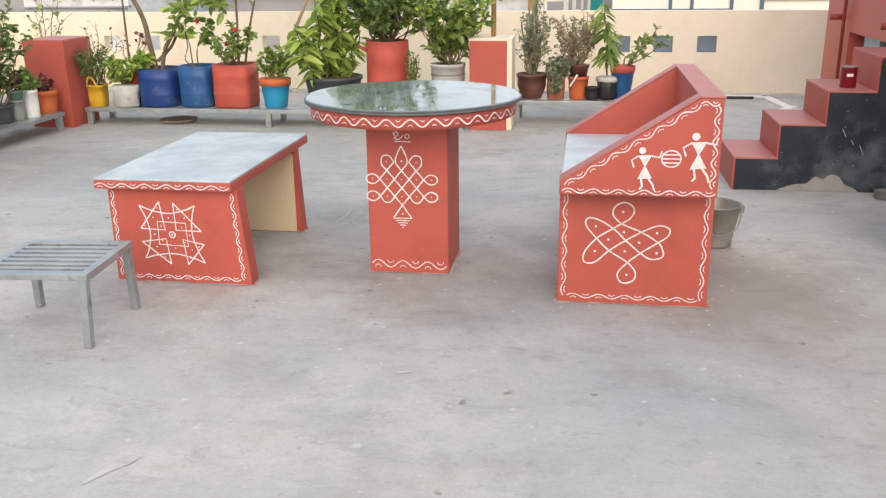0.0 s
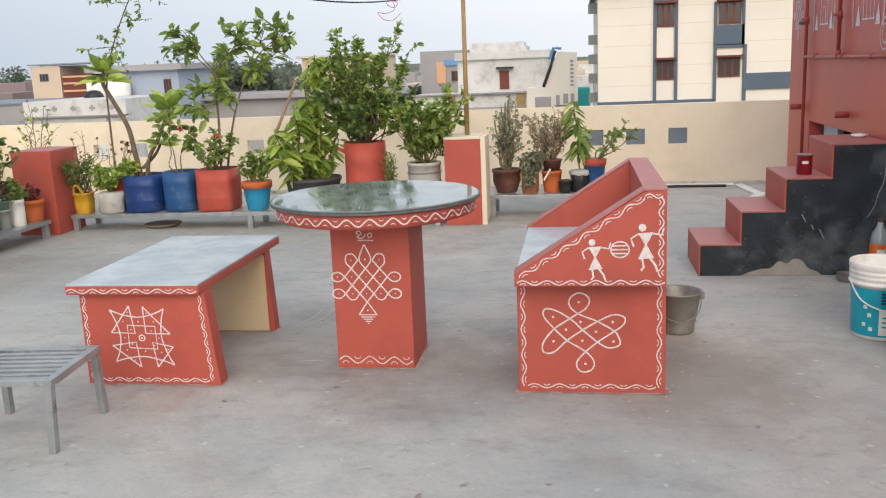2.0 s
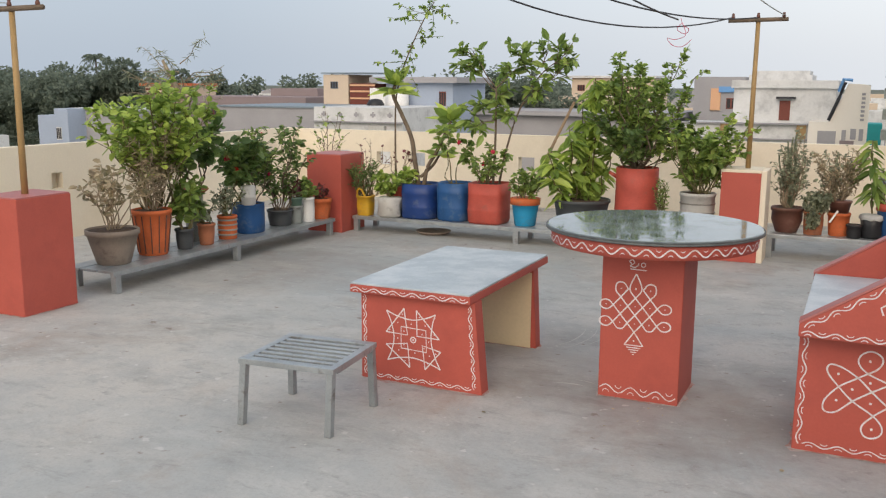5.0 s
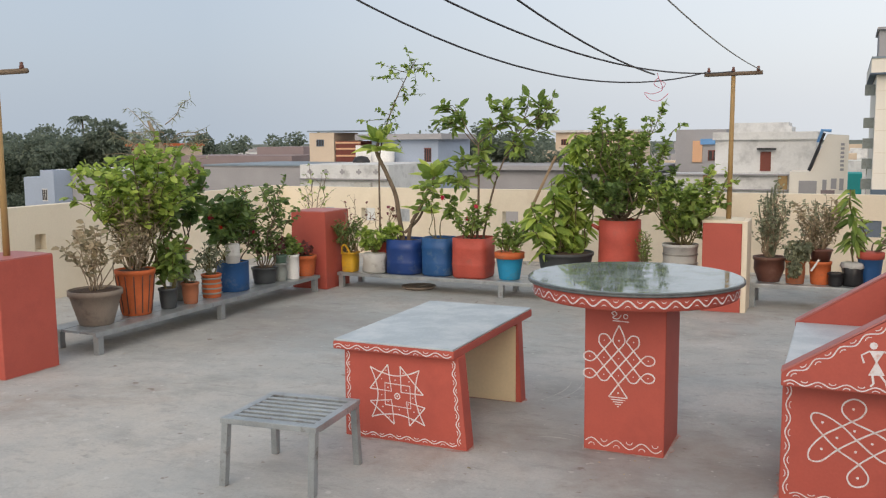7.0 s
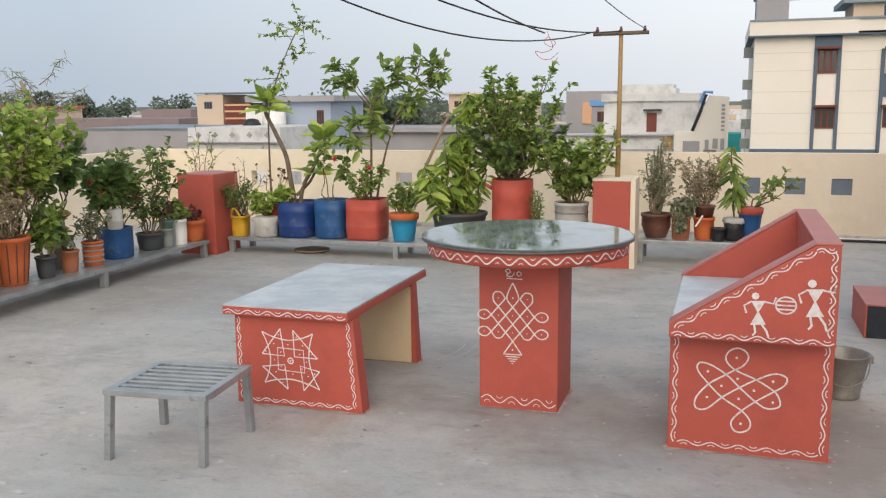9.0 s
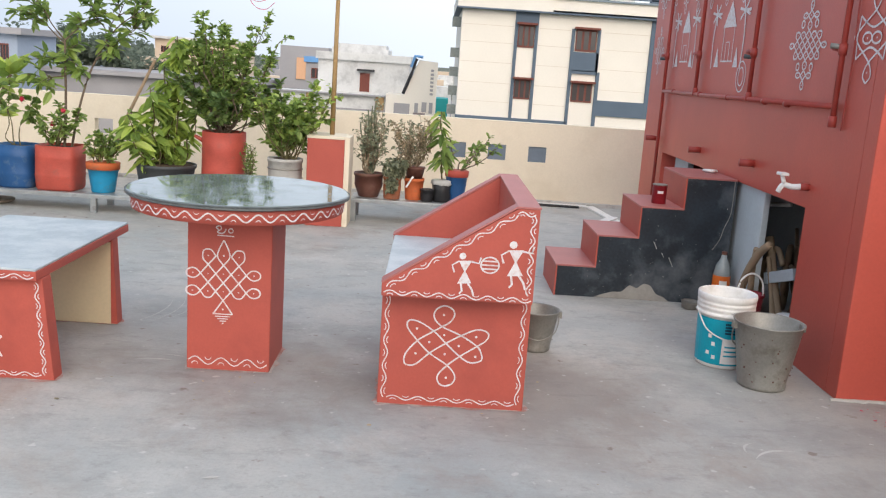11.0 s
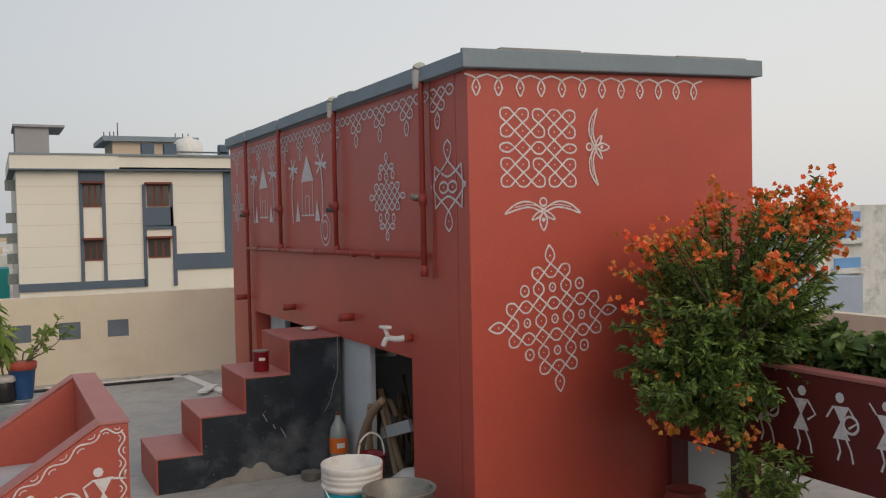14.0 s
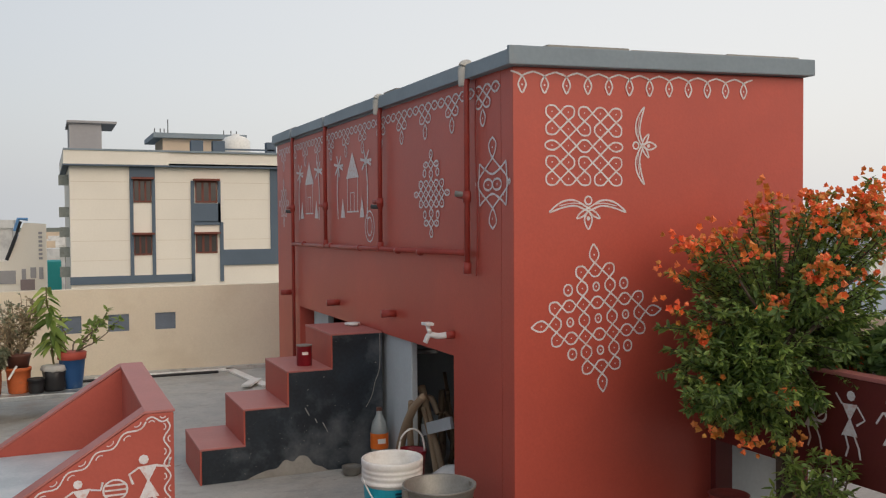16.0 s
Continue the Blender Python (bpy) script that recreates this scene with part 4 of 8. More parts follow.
bm = lathe([(TR - 0.002, 0), (TR + 0.004, 0.004), (TR + 0.004, 0.018), (TR - 0.002, 0.022)], (TX, TY, 0.801), 72, wobble=0.008)
top = part("granite_top", bm, M["granite"], table, "polished green-grey granite disc")
edge = [(TR + 0.0045, 0.001), (TR + 0.009, 0.004), (TR + 0.007, 0.011), (TR + 0.009, 0.016), (TR + 0.0045, 0.0195), (TR + 0.0035, 0.0195), (TR + 0.0035, 0.001)]
part("chipped_edge", lathe(edge, (TX, TY, 0.801), 96, wobble=0.006), M["granite_edge"], table, "dark rough-broken granite edge")
# wavy line round the rim
bm = bmesh.new()
rows = []
for i in range(72 * 6 + 1):
    a = 2 * math.pi * i / (72 * 6)
    z = 0.768 + 0.016 * math.sin(a * 30)
    rr = TR - 0.0125
    sl = abs(math.cos(a * 30)) * 0.003
    rows.append([bm.verts.new((TX + rr * math.cos(a), TY + rr * math.sin(a), z + s * (0.003 + sl * 0.6))) for s in (-1, 1)])
for a, b in zip(rows, rows[1:]):
    bm.faces.new((a[0], b[0], b[1], a[1]))
for i in range(60):
    a0 = 2 * math.pi * (i + 0.5) / 60
    up = 1 if i % 2 else -1
    arc = []
    for t in np.linspace(0, math.pi, 6):
        a = a0 + 0.026 * math.cos(t)
        arc.append([bm.verts.new((TX + rr * math.cos(a), TY + rr * math.sin(a), 0.768 + up * (0.021 - (0.014 + s * 0.0022) * math.sin(t)))) for s in (-1, 1)])
    for a, b in zip(arc, arc[1:]):
        bm.faces.new((a[0], b[0], b[1], a[1]))
part("painted_wave", bm, M["white_line"], rim)
d = Drawing((0, TY - 0.191, 0), (1, 0, 0), (0, 0, 1), 0.006)
d.wave((TX - 0.18, 0.045), (TX + 0.18, 0.04), 0.014, 0.085)
d.done(ped, "painted_wave")
d = Drawing((0, TY - 0.191, 0), (1, 0, 0), (0, 0, 1), 0.006)
kx, kz = TX - 0.026, 0.457
d.w = 0.0064
rows_ = [(i, j) for i in range(-2, 3) for j in (0, -1)] + [(-1, 1), (1, 1)]
d.kolam(rows_, (kx, kz), 0.069, 0.082, [((-2, 0), (-2, -1)), ((2, 0), (2, -1))], open_to=[(0, 1), (0, -2)])
for sx in (-1, 1):
    d.stroke(smooth_line([(kx, kz + 0.041), (kx + sx * 0.026, kz + 0.075), (kx + sx * 0.024, kz + 0.105), (kx + sx * 0.006, kz + 0.145), (kx, kz + 0.156)], steps=4))
    d.stroke([(kx, kz - 0.123), (kx + sx * 0.044, kz - 0.187)])
d.dot((kx, kz + 0.085), 0.0045)
d.dot((kx, kz - 0.165), 0.0045)
for i in range(5):
    d.stroke([(kx - 0.044 + i * 0.010, kz - 0.187 - i * 0.011), (kx + 0.044 - i * 0.010, kz - 0.187 - i * 0.011)], 0.005)
d.done(ped)
d = Drawing((0, TY - 0.191, 0), (1, 0, 0), (0, 0, 1), 0.005)
KZ = 0.658
d.stroke(smooth_line([(kx - 0.025, KZ + 0.003), (kx - 0.035, KZ + 0.013), (kx - 0.02, KZ + 0.02), (kx - 0.012, KZ + 0.007), (kx - 0.03, KZ - 0.008), (kx - 0.01, KZ - 0.014), (kx + 0.004, KZ - 0.004), (kx + 0.008, KZ + 0.007)]))
d.ring((kx + 0.03, KZ), 0.010)
d.stroke([(kx - 0.03, KZ - 0.023), (kx + 0.045, KZ - 0.025)])
d.done(ped, "painted_sign", "small white painted sign")

paint_skirt(table, TX - 0.19, TY - 0.19, TX + 0.19, TY + 0.18, 5)

# ---- masonry sofa ----
BX0, BX1, BY0, BY1 = 0.073, 0.703, 3.755, 4.66
AY0, AY1 = 3.625, 4.735
sofa = thing("masonry_sofa", (0.38, 4.2, 0), "red masonry garden seat with sloping arms and grey cement seat", "bench")
base = part("base", box((BX0, BY0, 0), (BX1, BY1, 0.515), 0.006), M["red"], sofa, "red painted base with a white knot pattern")
part("seat", box((BX0 + 0.005, AY0 + 0.085, 0.515), (BX1 - 0.09, AY1 - 0.085, 0.572), 0.006), M["cement_top"], sofa, "smooth grey cement seat")
arm_shape = [(BX0 + 0.0, 0.512), (BX1 - 0.012, 0.512), (BX1 - 0.012, 0.905), (BX1 - 0.1, 0.905), (BX0 + 0.0, 0.565)]
arm = part("arm", prism(arm_shape, "y", AY0, AY0 + 0.085, 0.006), M["red"], sofa, "sloping red arm panel with white patterns")
part("arm", prism(arm_shape, "y", AY1 - 0.085, AY1, 0.006), M["red"], sofa, "sloping red arm panel")
part("backrest", box((BX1 - 0.1, AY0 + 0.087, 0.513), (BX1 - 0.012, AY1 - 0.087, 0.905), 0.006), M["red"], sofa)
part("backrest_cap", box((BX1 - 0.104, AY0 - 0.002, 0.905), (BX1 - 0.008, AY1 + 0.002, 0.914), 0.003), M["tread"], sofa, "paler pinkish cap")
part("arm_cap", prism([(BX0 + 0.002, 0.567), (BX1 - 0.102, 0.907), (BX1 - 0.104, 0.914), (BX0 - 0.002, 0.573)], "y", AY0 - 0.002, AY0 + 0.087), M["tread"], sofa, "paler pinkish cap")
part("arm_cap", prism([(BX0 + 0.002, 0.567), (BX1 - 0.102, 0.907), (BX1 - 0.104, 0.914), (BX0 - 0.002, 0.573)], "y", AY1 - 0.087, AY1 + 0.002), M["tread"], sofa, "paler pinkish cap")
d = Drawing((0, AY0 - 0.001, 0), (1, 0, 0), (0, 0, 1), 0.006)
d.wave((BX0 + 0.01, 0.53), (BX1 - 0.02, 0.53), 0.0075, 0.085)
d.wave((BX0 + 0.02, 0.553), (BX1 - 0.1, 0.88), 0.0075, 0.085)
d.wave((BX1 - 0.1, 0.885), (BX1 - 0.03, 0.885), 0.007, 0.07)
d.wave((BX1 - 0.035, 0.55), (BX1 - 0.035, 0.88), 0.008, 0.07)
# plain painted shapes: two hourglass forms and a striped drum between them
for fx, fz, s in ((0.405, 0.622, 0.84), (0.607, 0.670, 0.95)):
    d.fill([(fx - 0.032 * s, fz + 0.068 * s), (fx + 0.032 * s, fz + 0.072 * s), (fx, fz + 0.012 * s)])
    d.fill([(fx - 0.032 * s, fz - 0.045 * s), (fx + 0.036 * s, fz - 0.04 * s), (fx, fz + 0.025 * s)])
    d.dot((fx - 0.014 * s, fz + 0.092 * s), 0.017 * s)
    d.stroke([(fx + 0.03 * s, fz + 0.066 * s), (fx + 0.066 * s, fz + 0.06 * s), (fx + 0.075 * s, fz + 0.09 * s)], 0.008 * s)
    d.stroke([(fx - 0.03 * s, fz + 0.066 * s), (fx - 0.062 * s, fz + 0.045 * s), (fx - 0.05 * s, fz + 0.01 * s)], 0.008 * s)
    d.stroke([(fx - 0.015 * s, fz - 0.04 * s), (fx - 0.008 * s, fz - 0.08 * s), (fx - 0.02 * s, fz - 0.095 * s)], 0.009 * s)
    d.stroke([(fx + 0.018 * s, fz - 0.04 * s), (fx + 0.04 * s, fz - 0.07 * s), (fx + 0.05 * s, fz - 0.1 * s)], 0.009 * s)
d.ring((0.505, 0.668), 0.037, 0.033)
for k in (-0.016, 0.0, 0.016):
    d.stroke([(0.505 - 0.033, 0.668 + k), (0.505 + 0.033, 0.668 + k)], 0.006)
d.done(arm)
d = Drawing((0, BY0 - 0.001, 0), (1, 0, 0), (0, 0, 1), 0.006)
d.wave((BX0 + 0.025, 0.03), (BX0 + 0.025, 0.49), 0.0075, 0.085)
d.wave((BX1 - 0.028, 0.03), (BX1 - 0.028, 0.49), 0.0075, 0.085)
d.wave((BX0 + 0.04, 0.032), (BX1 - 0.04, 0.032), 0.0075, 0.085)
qx, qz = 0.349, 0.280
knot = [(-0.016, 0.092), (-0.052, 0.135), (-0.045, 0.175), (-0.010, 0.196), (0.024, 0.180), (0.033, 0.150), (0.015, 0.115), (-0.016, 0.092), (-0.062, 0.058), (-0.118, 0.014), (-0.165, -0.055), (-0.165, -0.105), (-0.122, -0.106), (-0.064, -0.046), (0.0, 0.006), (0.067, 0.052), (0.134, 0.086), (0.180, 0.073), (0.176, 0.036), (0.134, 0.0), (0.067, -0.053), (0.016, -0.102), (-0.022, -0.155), (-0.015, -0.195), (0.012, -0.208), (0.045, -0.190), (0.050, -0.150), (0.016, -0.102), (-0.062, -0.046), (-0.118, 0.016), (-0.162, 0.078), (-0.155, 0.115), (-0.108, 0.106), (-0.046, 0.063), (0.005, 0.008), (0.067, -0.053), (0.114, -0.082), (0.160, -0.066), (0.155, -0.024), (0.134, 0.006), (0.067, 0.052)]
d.w = 0.0066
d.stroke(smooth_line([(qx + p[0], qz + p[1] * 0.88) for p in knot], True, 5), closed=True)
for p in ((-0.012, 0.15), (-0.122, 0.075), (-0.005, 0.05), (0.131, 0.05), (-0.067, 0.01), (0.06, 0.0), (-0.122, -0.05), (0.002, -0.046), (0.134, -0.05), (0.014, -0.165)):
    d.dot((qx + p[0], qz + p[1] * 0.88), 0.0055)
d.done(base)

paint_skirt(sofa, BX0, BY0, BX1, BY1, 6)

# ---- slatted steel stool ----
stool = thing("steel_stool", (-1.93, 3.22, 0), "low grey steel stool with a slatted top and square legs", "stool")
SA = [(-2.111, 2.954), (-1.658, 2.993), (-1.696, 3.428), (-2.142, 3.383)]
feet = [(-2.132, 2.992), (-1.708, 3.03), (-1.722, 3.44), (-2.155, 3.415)]
mid = (sum(p[0] for p in SA) / 4, sum(p[1] for p in SA) / 4)
for (x, y), (fx, fy) in zip(SA, feet):
    k = 0.045
    tx, ty = x + (mid[0] - x) * k * 2, y + (mid[1] - y) * k * 2
    bm = box((-0.0155, -0.0155, 0), (0.0155, 0.0155, 0.292), 0.003)
    for v in bm.verts:
        q = v.co.z / 0.292
        v.co.x += fx + (tx - fx) * q
        v.co.y += fy + (ty - fy) * q
    part("leg", bm, M["steel"], stool)


def bar(a, b, w, h, z):
    a, b = Vector((*a, z)), Vector((*b, z))
    bm = box((0, -w / 2, -h), ((b - a).length, w / 2, 0), 0.002)
    bm.transform(Matrix.Translation(a) @ pose(0, 0, 0, 0, 0, math.degrees(math.atan2((b - a).y, (b - a).x))))
    return bm


def on_top(u, v):
    """A place on the seat: u across, v deep."""
    return tuple((SA[0][k] * (1 - u) + SA[1][k] * u) * (1 - v) + (SA[3][k] * (1 - u) + SA[2][k] * u) * v for k in (0, 1))


for v in (0.055, 0.945):
    part("rail", bar(on_top(0, v), on_top(1, v), 0.046, 0.024, 0.314), M["steel"], stool, "flat steel rail")
for u in (0.04, 0.96):
    part("rail", bar(on_top(u, 0.11), on_top(u, 0.89), 0.034, 0.03, 0.3125), M["steel"], stool, "flat steel rail")
for i in range(6):
    v = 0.11 + 0.78 * (i + 0.75) / 6.5
    part("slat", bar(on_top(0.078, v), on_top(0.922, v), 0.024, 0.022, 0.312), M["steel"], stool)

# ---- masonry piers with poles ----


def pier(x0, y0, x1, y1, h, label, cream_side=False, pole_z=None):
    p = thing("masonry_pier", ((x0 + x1) / 2, (y0 + y1) / 2, 0), label, "pillar", "terrace piers")
    part("shaft", box((x0, y0, 0), (x1, y1, h), 0.008), M["red"], p)
    paint_skirt(p, x0, y0, x1, y1, x0)
    if not cream_side:
        part("cap", box((x0 + 0.004, y0 + 0.004, h), (x1 - 0.004, y1 - 0.004, h + 0.008), 0.003), M["tread"], p, "paler pinkish top")
    if cream_side:
        part("plaster_side", box((x1, y0 + 0.01, 0), (x1 + 0.045, y1 - 0.02, h + 0.02), 0.005), M["cream"], p, "cream unpainted side")
        part("cap", box((x0 - 0.005, y0 - 0.005, h), (x1, y1, h + 0.025), 0.005), M["cream"], p, "cream plaster cap")
    return p


pier(-4.83, 7.60, -4.43, 8.06, 0.775, "red painted masonry pier beside the plant stands")
pier(-0.825, 7.82, -0.505, 8.2, 0.76, "red pier with cream cap carrying a bamboo pole", True)
pier(-4.84, 3.86, -4.49, 4.29, 0.752, "red painted masonry pier carrying a bamboo pole")


def pole(x, y, z0, z1, a0, a1, lean, label):
    p = thing("clothesline_pole", (x, y, z0), label, "pole", "clothesline poles")
    part("mast", tube([(x + lean * 0.5, y, z0), (x + lean * 0.3, y, (z0 + z1) / 2), (x, y, z1)], 0.022, 0.018, 10), M["bamboo"], p, smooth=True)
    part("cross_arm", tube([(x + a0, y - 0.015, z1 - 0.012), (x + a1, y - 0.015, z1 - 0.008)], 0.018, 0.017, 9), M["bark"], p, "short weathered wooden cross arm", True)
    for k in (a0 * 0.85, 0.0, a1 * 0.85):
        part("insulator", lathe([(0.012, 0), (0.016, 0.012), (0.010, 0.028), (0.012, 0.04), (0.002, 0.044)], (x + k, y - 0.015, z1 + 0.004), 10), M["brown_pot"], p, smooth=True)


pole(-4.645, 4.07, 0.752, 1.93, -0.28, 0.29, -0.02, "bamboo clothesline pole with a cross arm standing on a pier")
pole(-0.63, 8.0, 0.785, 2.02, -0.235, 0.235, -0.01, "bamboo clothesline pole with a cross arm on the cream-capped pier")

# ---- plants: generators ----


def leaf_mesh(anchors, rng, L, W, droop=0.2, spread=1.0, fold=0.25, vary=0.35):
    """Folded leaves at anchors (place, way): 6 points and 2 faces each."""
    n = len(anchors)
    P = np.array([a[0] for a in anchors], float)
    D = np.array([a[1] for a in anchors], float)
    R = rng.normal(size=(n, 3)) * spread
    R[:, 2] = R[:, 2] * 0.6 - droop
    D = D + R
    D /= np.linalg.norm(D, axis=1)[:, None] + 1e-9
    up = np.array((0, 0, 1.0)) + rng.normal(size=(n, 3)) * 0.45
    S = np.cross(D, up)
    S /= np.linalg.norm(S, axis=1)[:, None] + 1e-9
    N = np.cross(S, D)
    k = (1 + vary * rng.uniform(-1, 1, n))[:, None]
    l, w = L * k, W * k * 0.5
    bend = -droop * 0.35 * l
    f = fold * w
    z = np.array((0, 0, 1.0))
    v = np.stack([P, P + D * l * 0.3 + S * w + N * f, P + D * l * 0.7 + S * w * 0.8 + N * f + z * bend * 0.5, P + D * l + z * bend, P + D * l * 0.7 - S * w * 0.8 + N * f + z * bend * 0.5, P + D * l * 0.3 - S * w + N * f], 1)
    return v.reshape(-1, 3)


def leaves_part(name, anchors, seed, material, parent, L, W, label="", kind="", **more):
    rng = np.random.default_rng(seed)
    v = leaf_mesh(anchors, rng, L, W, **more) - np.array(ORIGIN[parent.name])
    n = len(anchors)
    faces = []
    for i in range(n):
        b = 6 * i
        faces += [(b, b + 1, b + 2, b + 3), (b, b + 3, b + 4, b + 5)]
    me = bpy.data.meshes.new(name)
    me.from_pydata(v.tolist(), [], faces)
    me.materials.append(M[material])
    ob = new(name, me)
    ob.parent = parent
    ORIGIN[ob.name] = ORIGIN[parent.name]
    return tagged(ob, label, kind=kind)


def grow(rng, base, tip, r, bends=0.06, n=5):
    """A wavering line from base to tip."""
    base, tip = np.array(base, float), np.array(tip, float)
    ln = np.linalg.norm(tip - base)
    mid = [base]
    for i in range(1, n):
        t = i / n
        mid.append(base + (tip - base) * t + rng.normal(size=3) * bends * ln * (0.4 if i == n - 1 else 1))
    mid.append(tip)
    return smooth_line(mid, steps=3)


def along(line, t):
    i = min(int(t * (len(line) - 1)), len(line) - 2)
    f = t * (len(line) - 1) - i
    a, b = np.array(line[i]), np.array(line[i + 1])
    return a + (b - a) * f, (b - a) / (np.linalg.norm(b - a) + 1e-9)


def bush(parent, base, h, spread, seed, stems=6, twigs=7, per=7, L=0.06, W=0.028, leaf="leaf", wood="twig", low=0.2, droop=0.25, r=0.007, twig_len=0.3, bare=False, tops=1.0, lean=(0, 0), label=""):
    """Stems from the soil, side twigs on them, leaves round the twigs. Returns the twig tips."""
    rng = np.random.default_rng(seed)
    anchors, tips = [], []
    for s in range(stems):
        bm = bmesh.new()
        a = rng.uniform(0, 2 * math.pi)
        k = math.sqrt(rng.uniform(0.02, 1)) * spread
        top = np.array(base) + (k * math.cos(a) + lean[0], k * math.sin(a) + lean[1], h * rng.uniform(0.62, 1.0) * tops)
        foot = np.array(base) + (math.cos(a) * 0.03, math.sin(a) * 0.03, 0)
        line = grow(rng, foot, top, r)
        tube(line, r, r * 0.35, 5, bm)
        for q in range(twigs):
            t = low + (1 - low) * (q + rng.uniform(0, 1)) / twigs
            p, d = along(line, min(t, 0.999))
            g = rng.normal(size=3)
            g[2] = abs(g[2]) * 0.5
            way = d * 0.55 + g / np.linalg.norm(g) * 0.8
            ln = h * twig_len * rng.uniform(0.5, 1.0) * (1.1 - 0.5 * t)
            end = p + way * ln
            tw = grow(rng, p, end, r * 0.4, 0.08, 2)
            tube(tw, r * 0.4, r * 0.15, 4, bm)
            tips.append((end, way))
            for m in range(per):
                pp, dd = along(tw, rng.uniform(0.15, 0.999))
                anchors.append((pp, dd * 0.7))
        for m in range(per):
            pp, dd = along(line, rng.uniform(max(low, 0.6), 0.999))
            anchors.append((pp, dd * 0.6))
        part("stem", bm, M[wood], parent)
    if not bare and anchors:
        leaves_part("foliage", anchors, seed + 1, leaf, parent, L, W, label, droop=droop)
    return tips


def rosette(base, way, n, L, rng, lift=0.5):
    out = []
    for i in range(n):
        a = i * 2.4 + rng.uniform(-0.2, 0.2)
        e = lift * rng.uniform(0.1, 1.5)
        out.append((base, np.array((math.cos(a), math.sin(a), e)) * 1.8))
    return out


def flowers_part(name, places, seed, material, parent, size, label=""):
    """Small five-petalled trumpets."""
    rng = np.random.default_rng(seed)
    o = np.array(ORIGIN[parent.name])
    verts, faces = [], []
    for p in places:
        d = rng.normal(size=3)
        d[2] = abs(d[2]) * 0.4
        d /= np.linalg.norm(d)
        u = np.cross(d, (0.3, 0.2, 0.9))
        u /= np.linalg.norm(u)
        v = np.cross(d, u)
        s = size * rng.uniform(0.7, 1.25)
        b = len(verts)
        verts.append(np.array(p) - o)
        for i in range(10):
            a = 2 * math.pi * i / 10
            k = s * (0.55 if i % 2 else 0.38)
            verts.append(np.array(p) - o + d * s * (0.75 if i % 2 else 0.7) + (u * math.cos(a) + v * math.sin(a)) * k)
        faces += [(b, b + 1 + i, b + 1 + (i + 1) % 10) for i in range(10)]
    me = bpy.data.meshes.new(name)
    me.from_pydata([tuple(v) for v in verts], [], faces)
    me.materials.append(M[material])
    ob = new(name, me)
    ob.parent = parent
    ORIGIN[ob.name] = ORIGIN[parent.name]
    return tagged(ob, label)


# ---- pots ----
POT = "potted plants"


def pot_thing(name, x, y, z, label, category="potted plant", group=POT):
    return thing(name, (x, y, z), label, category, group)


def round_pot(owner, x, y, z, r, h, material, taper=0.72, rim=0.02, lip=0.008, name="pot", squash=None, wobble=0.02, label="", turn=0.0, belly=0.0):
    """A hollow pot with wall, lip and soil."""
    rb = r * taper
    mid = (r + rb) / 2 + belly
    pr = [(rb * 0.96, 0), (rb, 0.006), (mid, h * 0.5), (r - lip, h - rim), (r, h - rim + 0.002), (r, h - 0.003), (r - 0.004, h), (r - 0.012, h), (r - 0.015, h - 0.02)]
    ob = part(name, lathe(pr, (x, y, z), 28, squash=squash, wobble=wobble, turn=turn), M[material], owner, label, True)
    part("soil", lathe([(r - 0.03, 0), (r - 0.02, 0.012), (r * 0.5, 0.02), (0.001, 0.022)], (x, y, z + h - 0.024), 20, squash=squash, turn=turn), M["soil"], owner, smooth=True)
    return ob


def stand(name, x0, y0, x1, y1, z, legs, label):
    """A low plant stand of angle iron with a boarded top."""
    s = thing("plant_stand", ((x0 + x1) / 2, (y0 + y1) / 2, 0), label, "plant stand", "plant stands")
    along_x = (x1 - x0) > (y1 - y0)
    part("rail", box((x0, y0, z - 0.035), (x1, y0 + 0.03, z - 0.002) if along_x else (x0 + 0.03, y1, z - 0.002), 0.003), M["steel"], s)
    part("rail", box((x0, y1 - 0.03, z - 0.035) if along_x else (x1 - 0.03, y0, z - 0.035), (x1, y1, z - 0.002), 0.003), M["steel"], s)
    n = 3
    for i in range(n):
        w = ((y1 - y0) if along_x else (x1 - x0)) / n
        if along_x:
            part("board", box((x0 + 0.004, y0 + i * w + 0.006, z - 0.018), (x1 - 0.004, y0 + (i + 1) * w - 0.006, z), 0.003), M["steel"], s)
        else:
            part("board", box((x0 + i * w + 0.006, y0 + 0.004, z - 0.018), (x0 + (i + 1) * w - 0.006, y1 - 0.004, z), 0.003), M["steel"], s)
    for x, y in legs:
        part("leg", box((x - 0.025, y - 0.025, 0), (x + 0.025, y + 0.025, z - 0.035), 0.003), M["steel"], s)
    return s


ZL, ZB, ZC = 0.165, 0.16, 0.21
stand("left", -4.93, 4.57, -4.44, 7.50, ZL, [(-4.47, 4.62), (-4.90, 4.68), (-4.47, 5.98), (-4.90, 5.99), (-4.47, 7.44), (-4.90, 7.46)], "long low grey steel plant stand along the side parapet")
stand("back", -4.40, 7.76, -0.86, 8.24, ZB, [(-4.37, 7.8), (-4.37, 8.2), (-2.64, 7.79), (-2.64, 8.2), (-0.9, 7.8), (-0.9, 8.2)], "long low grey steel plant stand along the back parapet")
stand("third", -0.47, 8.15, 0.95, 8.58, ZC, [(-0.44, 8.18), (-0.44, 8.55), (0.9, 8.18), (0.9, 8.55)], "low dark steel plant stand in front of the parapet")

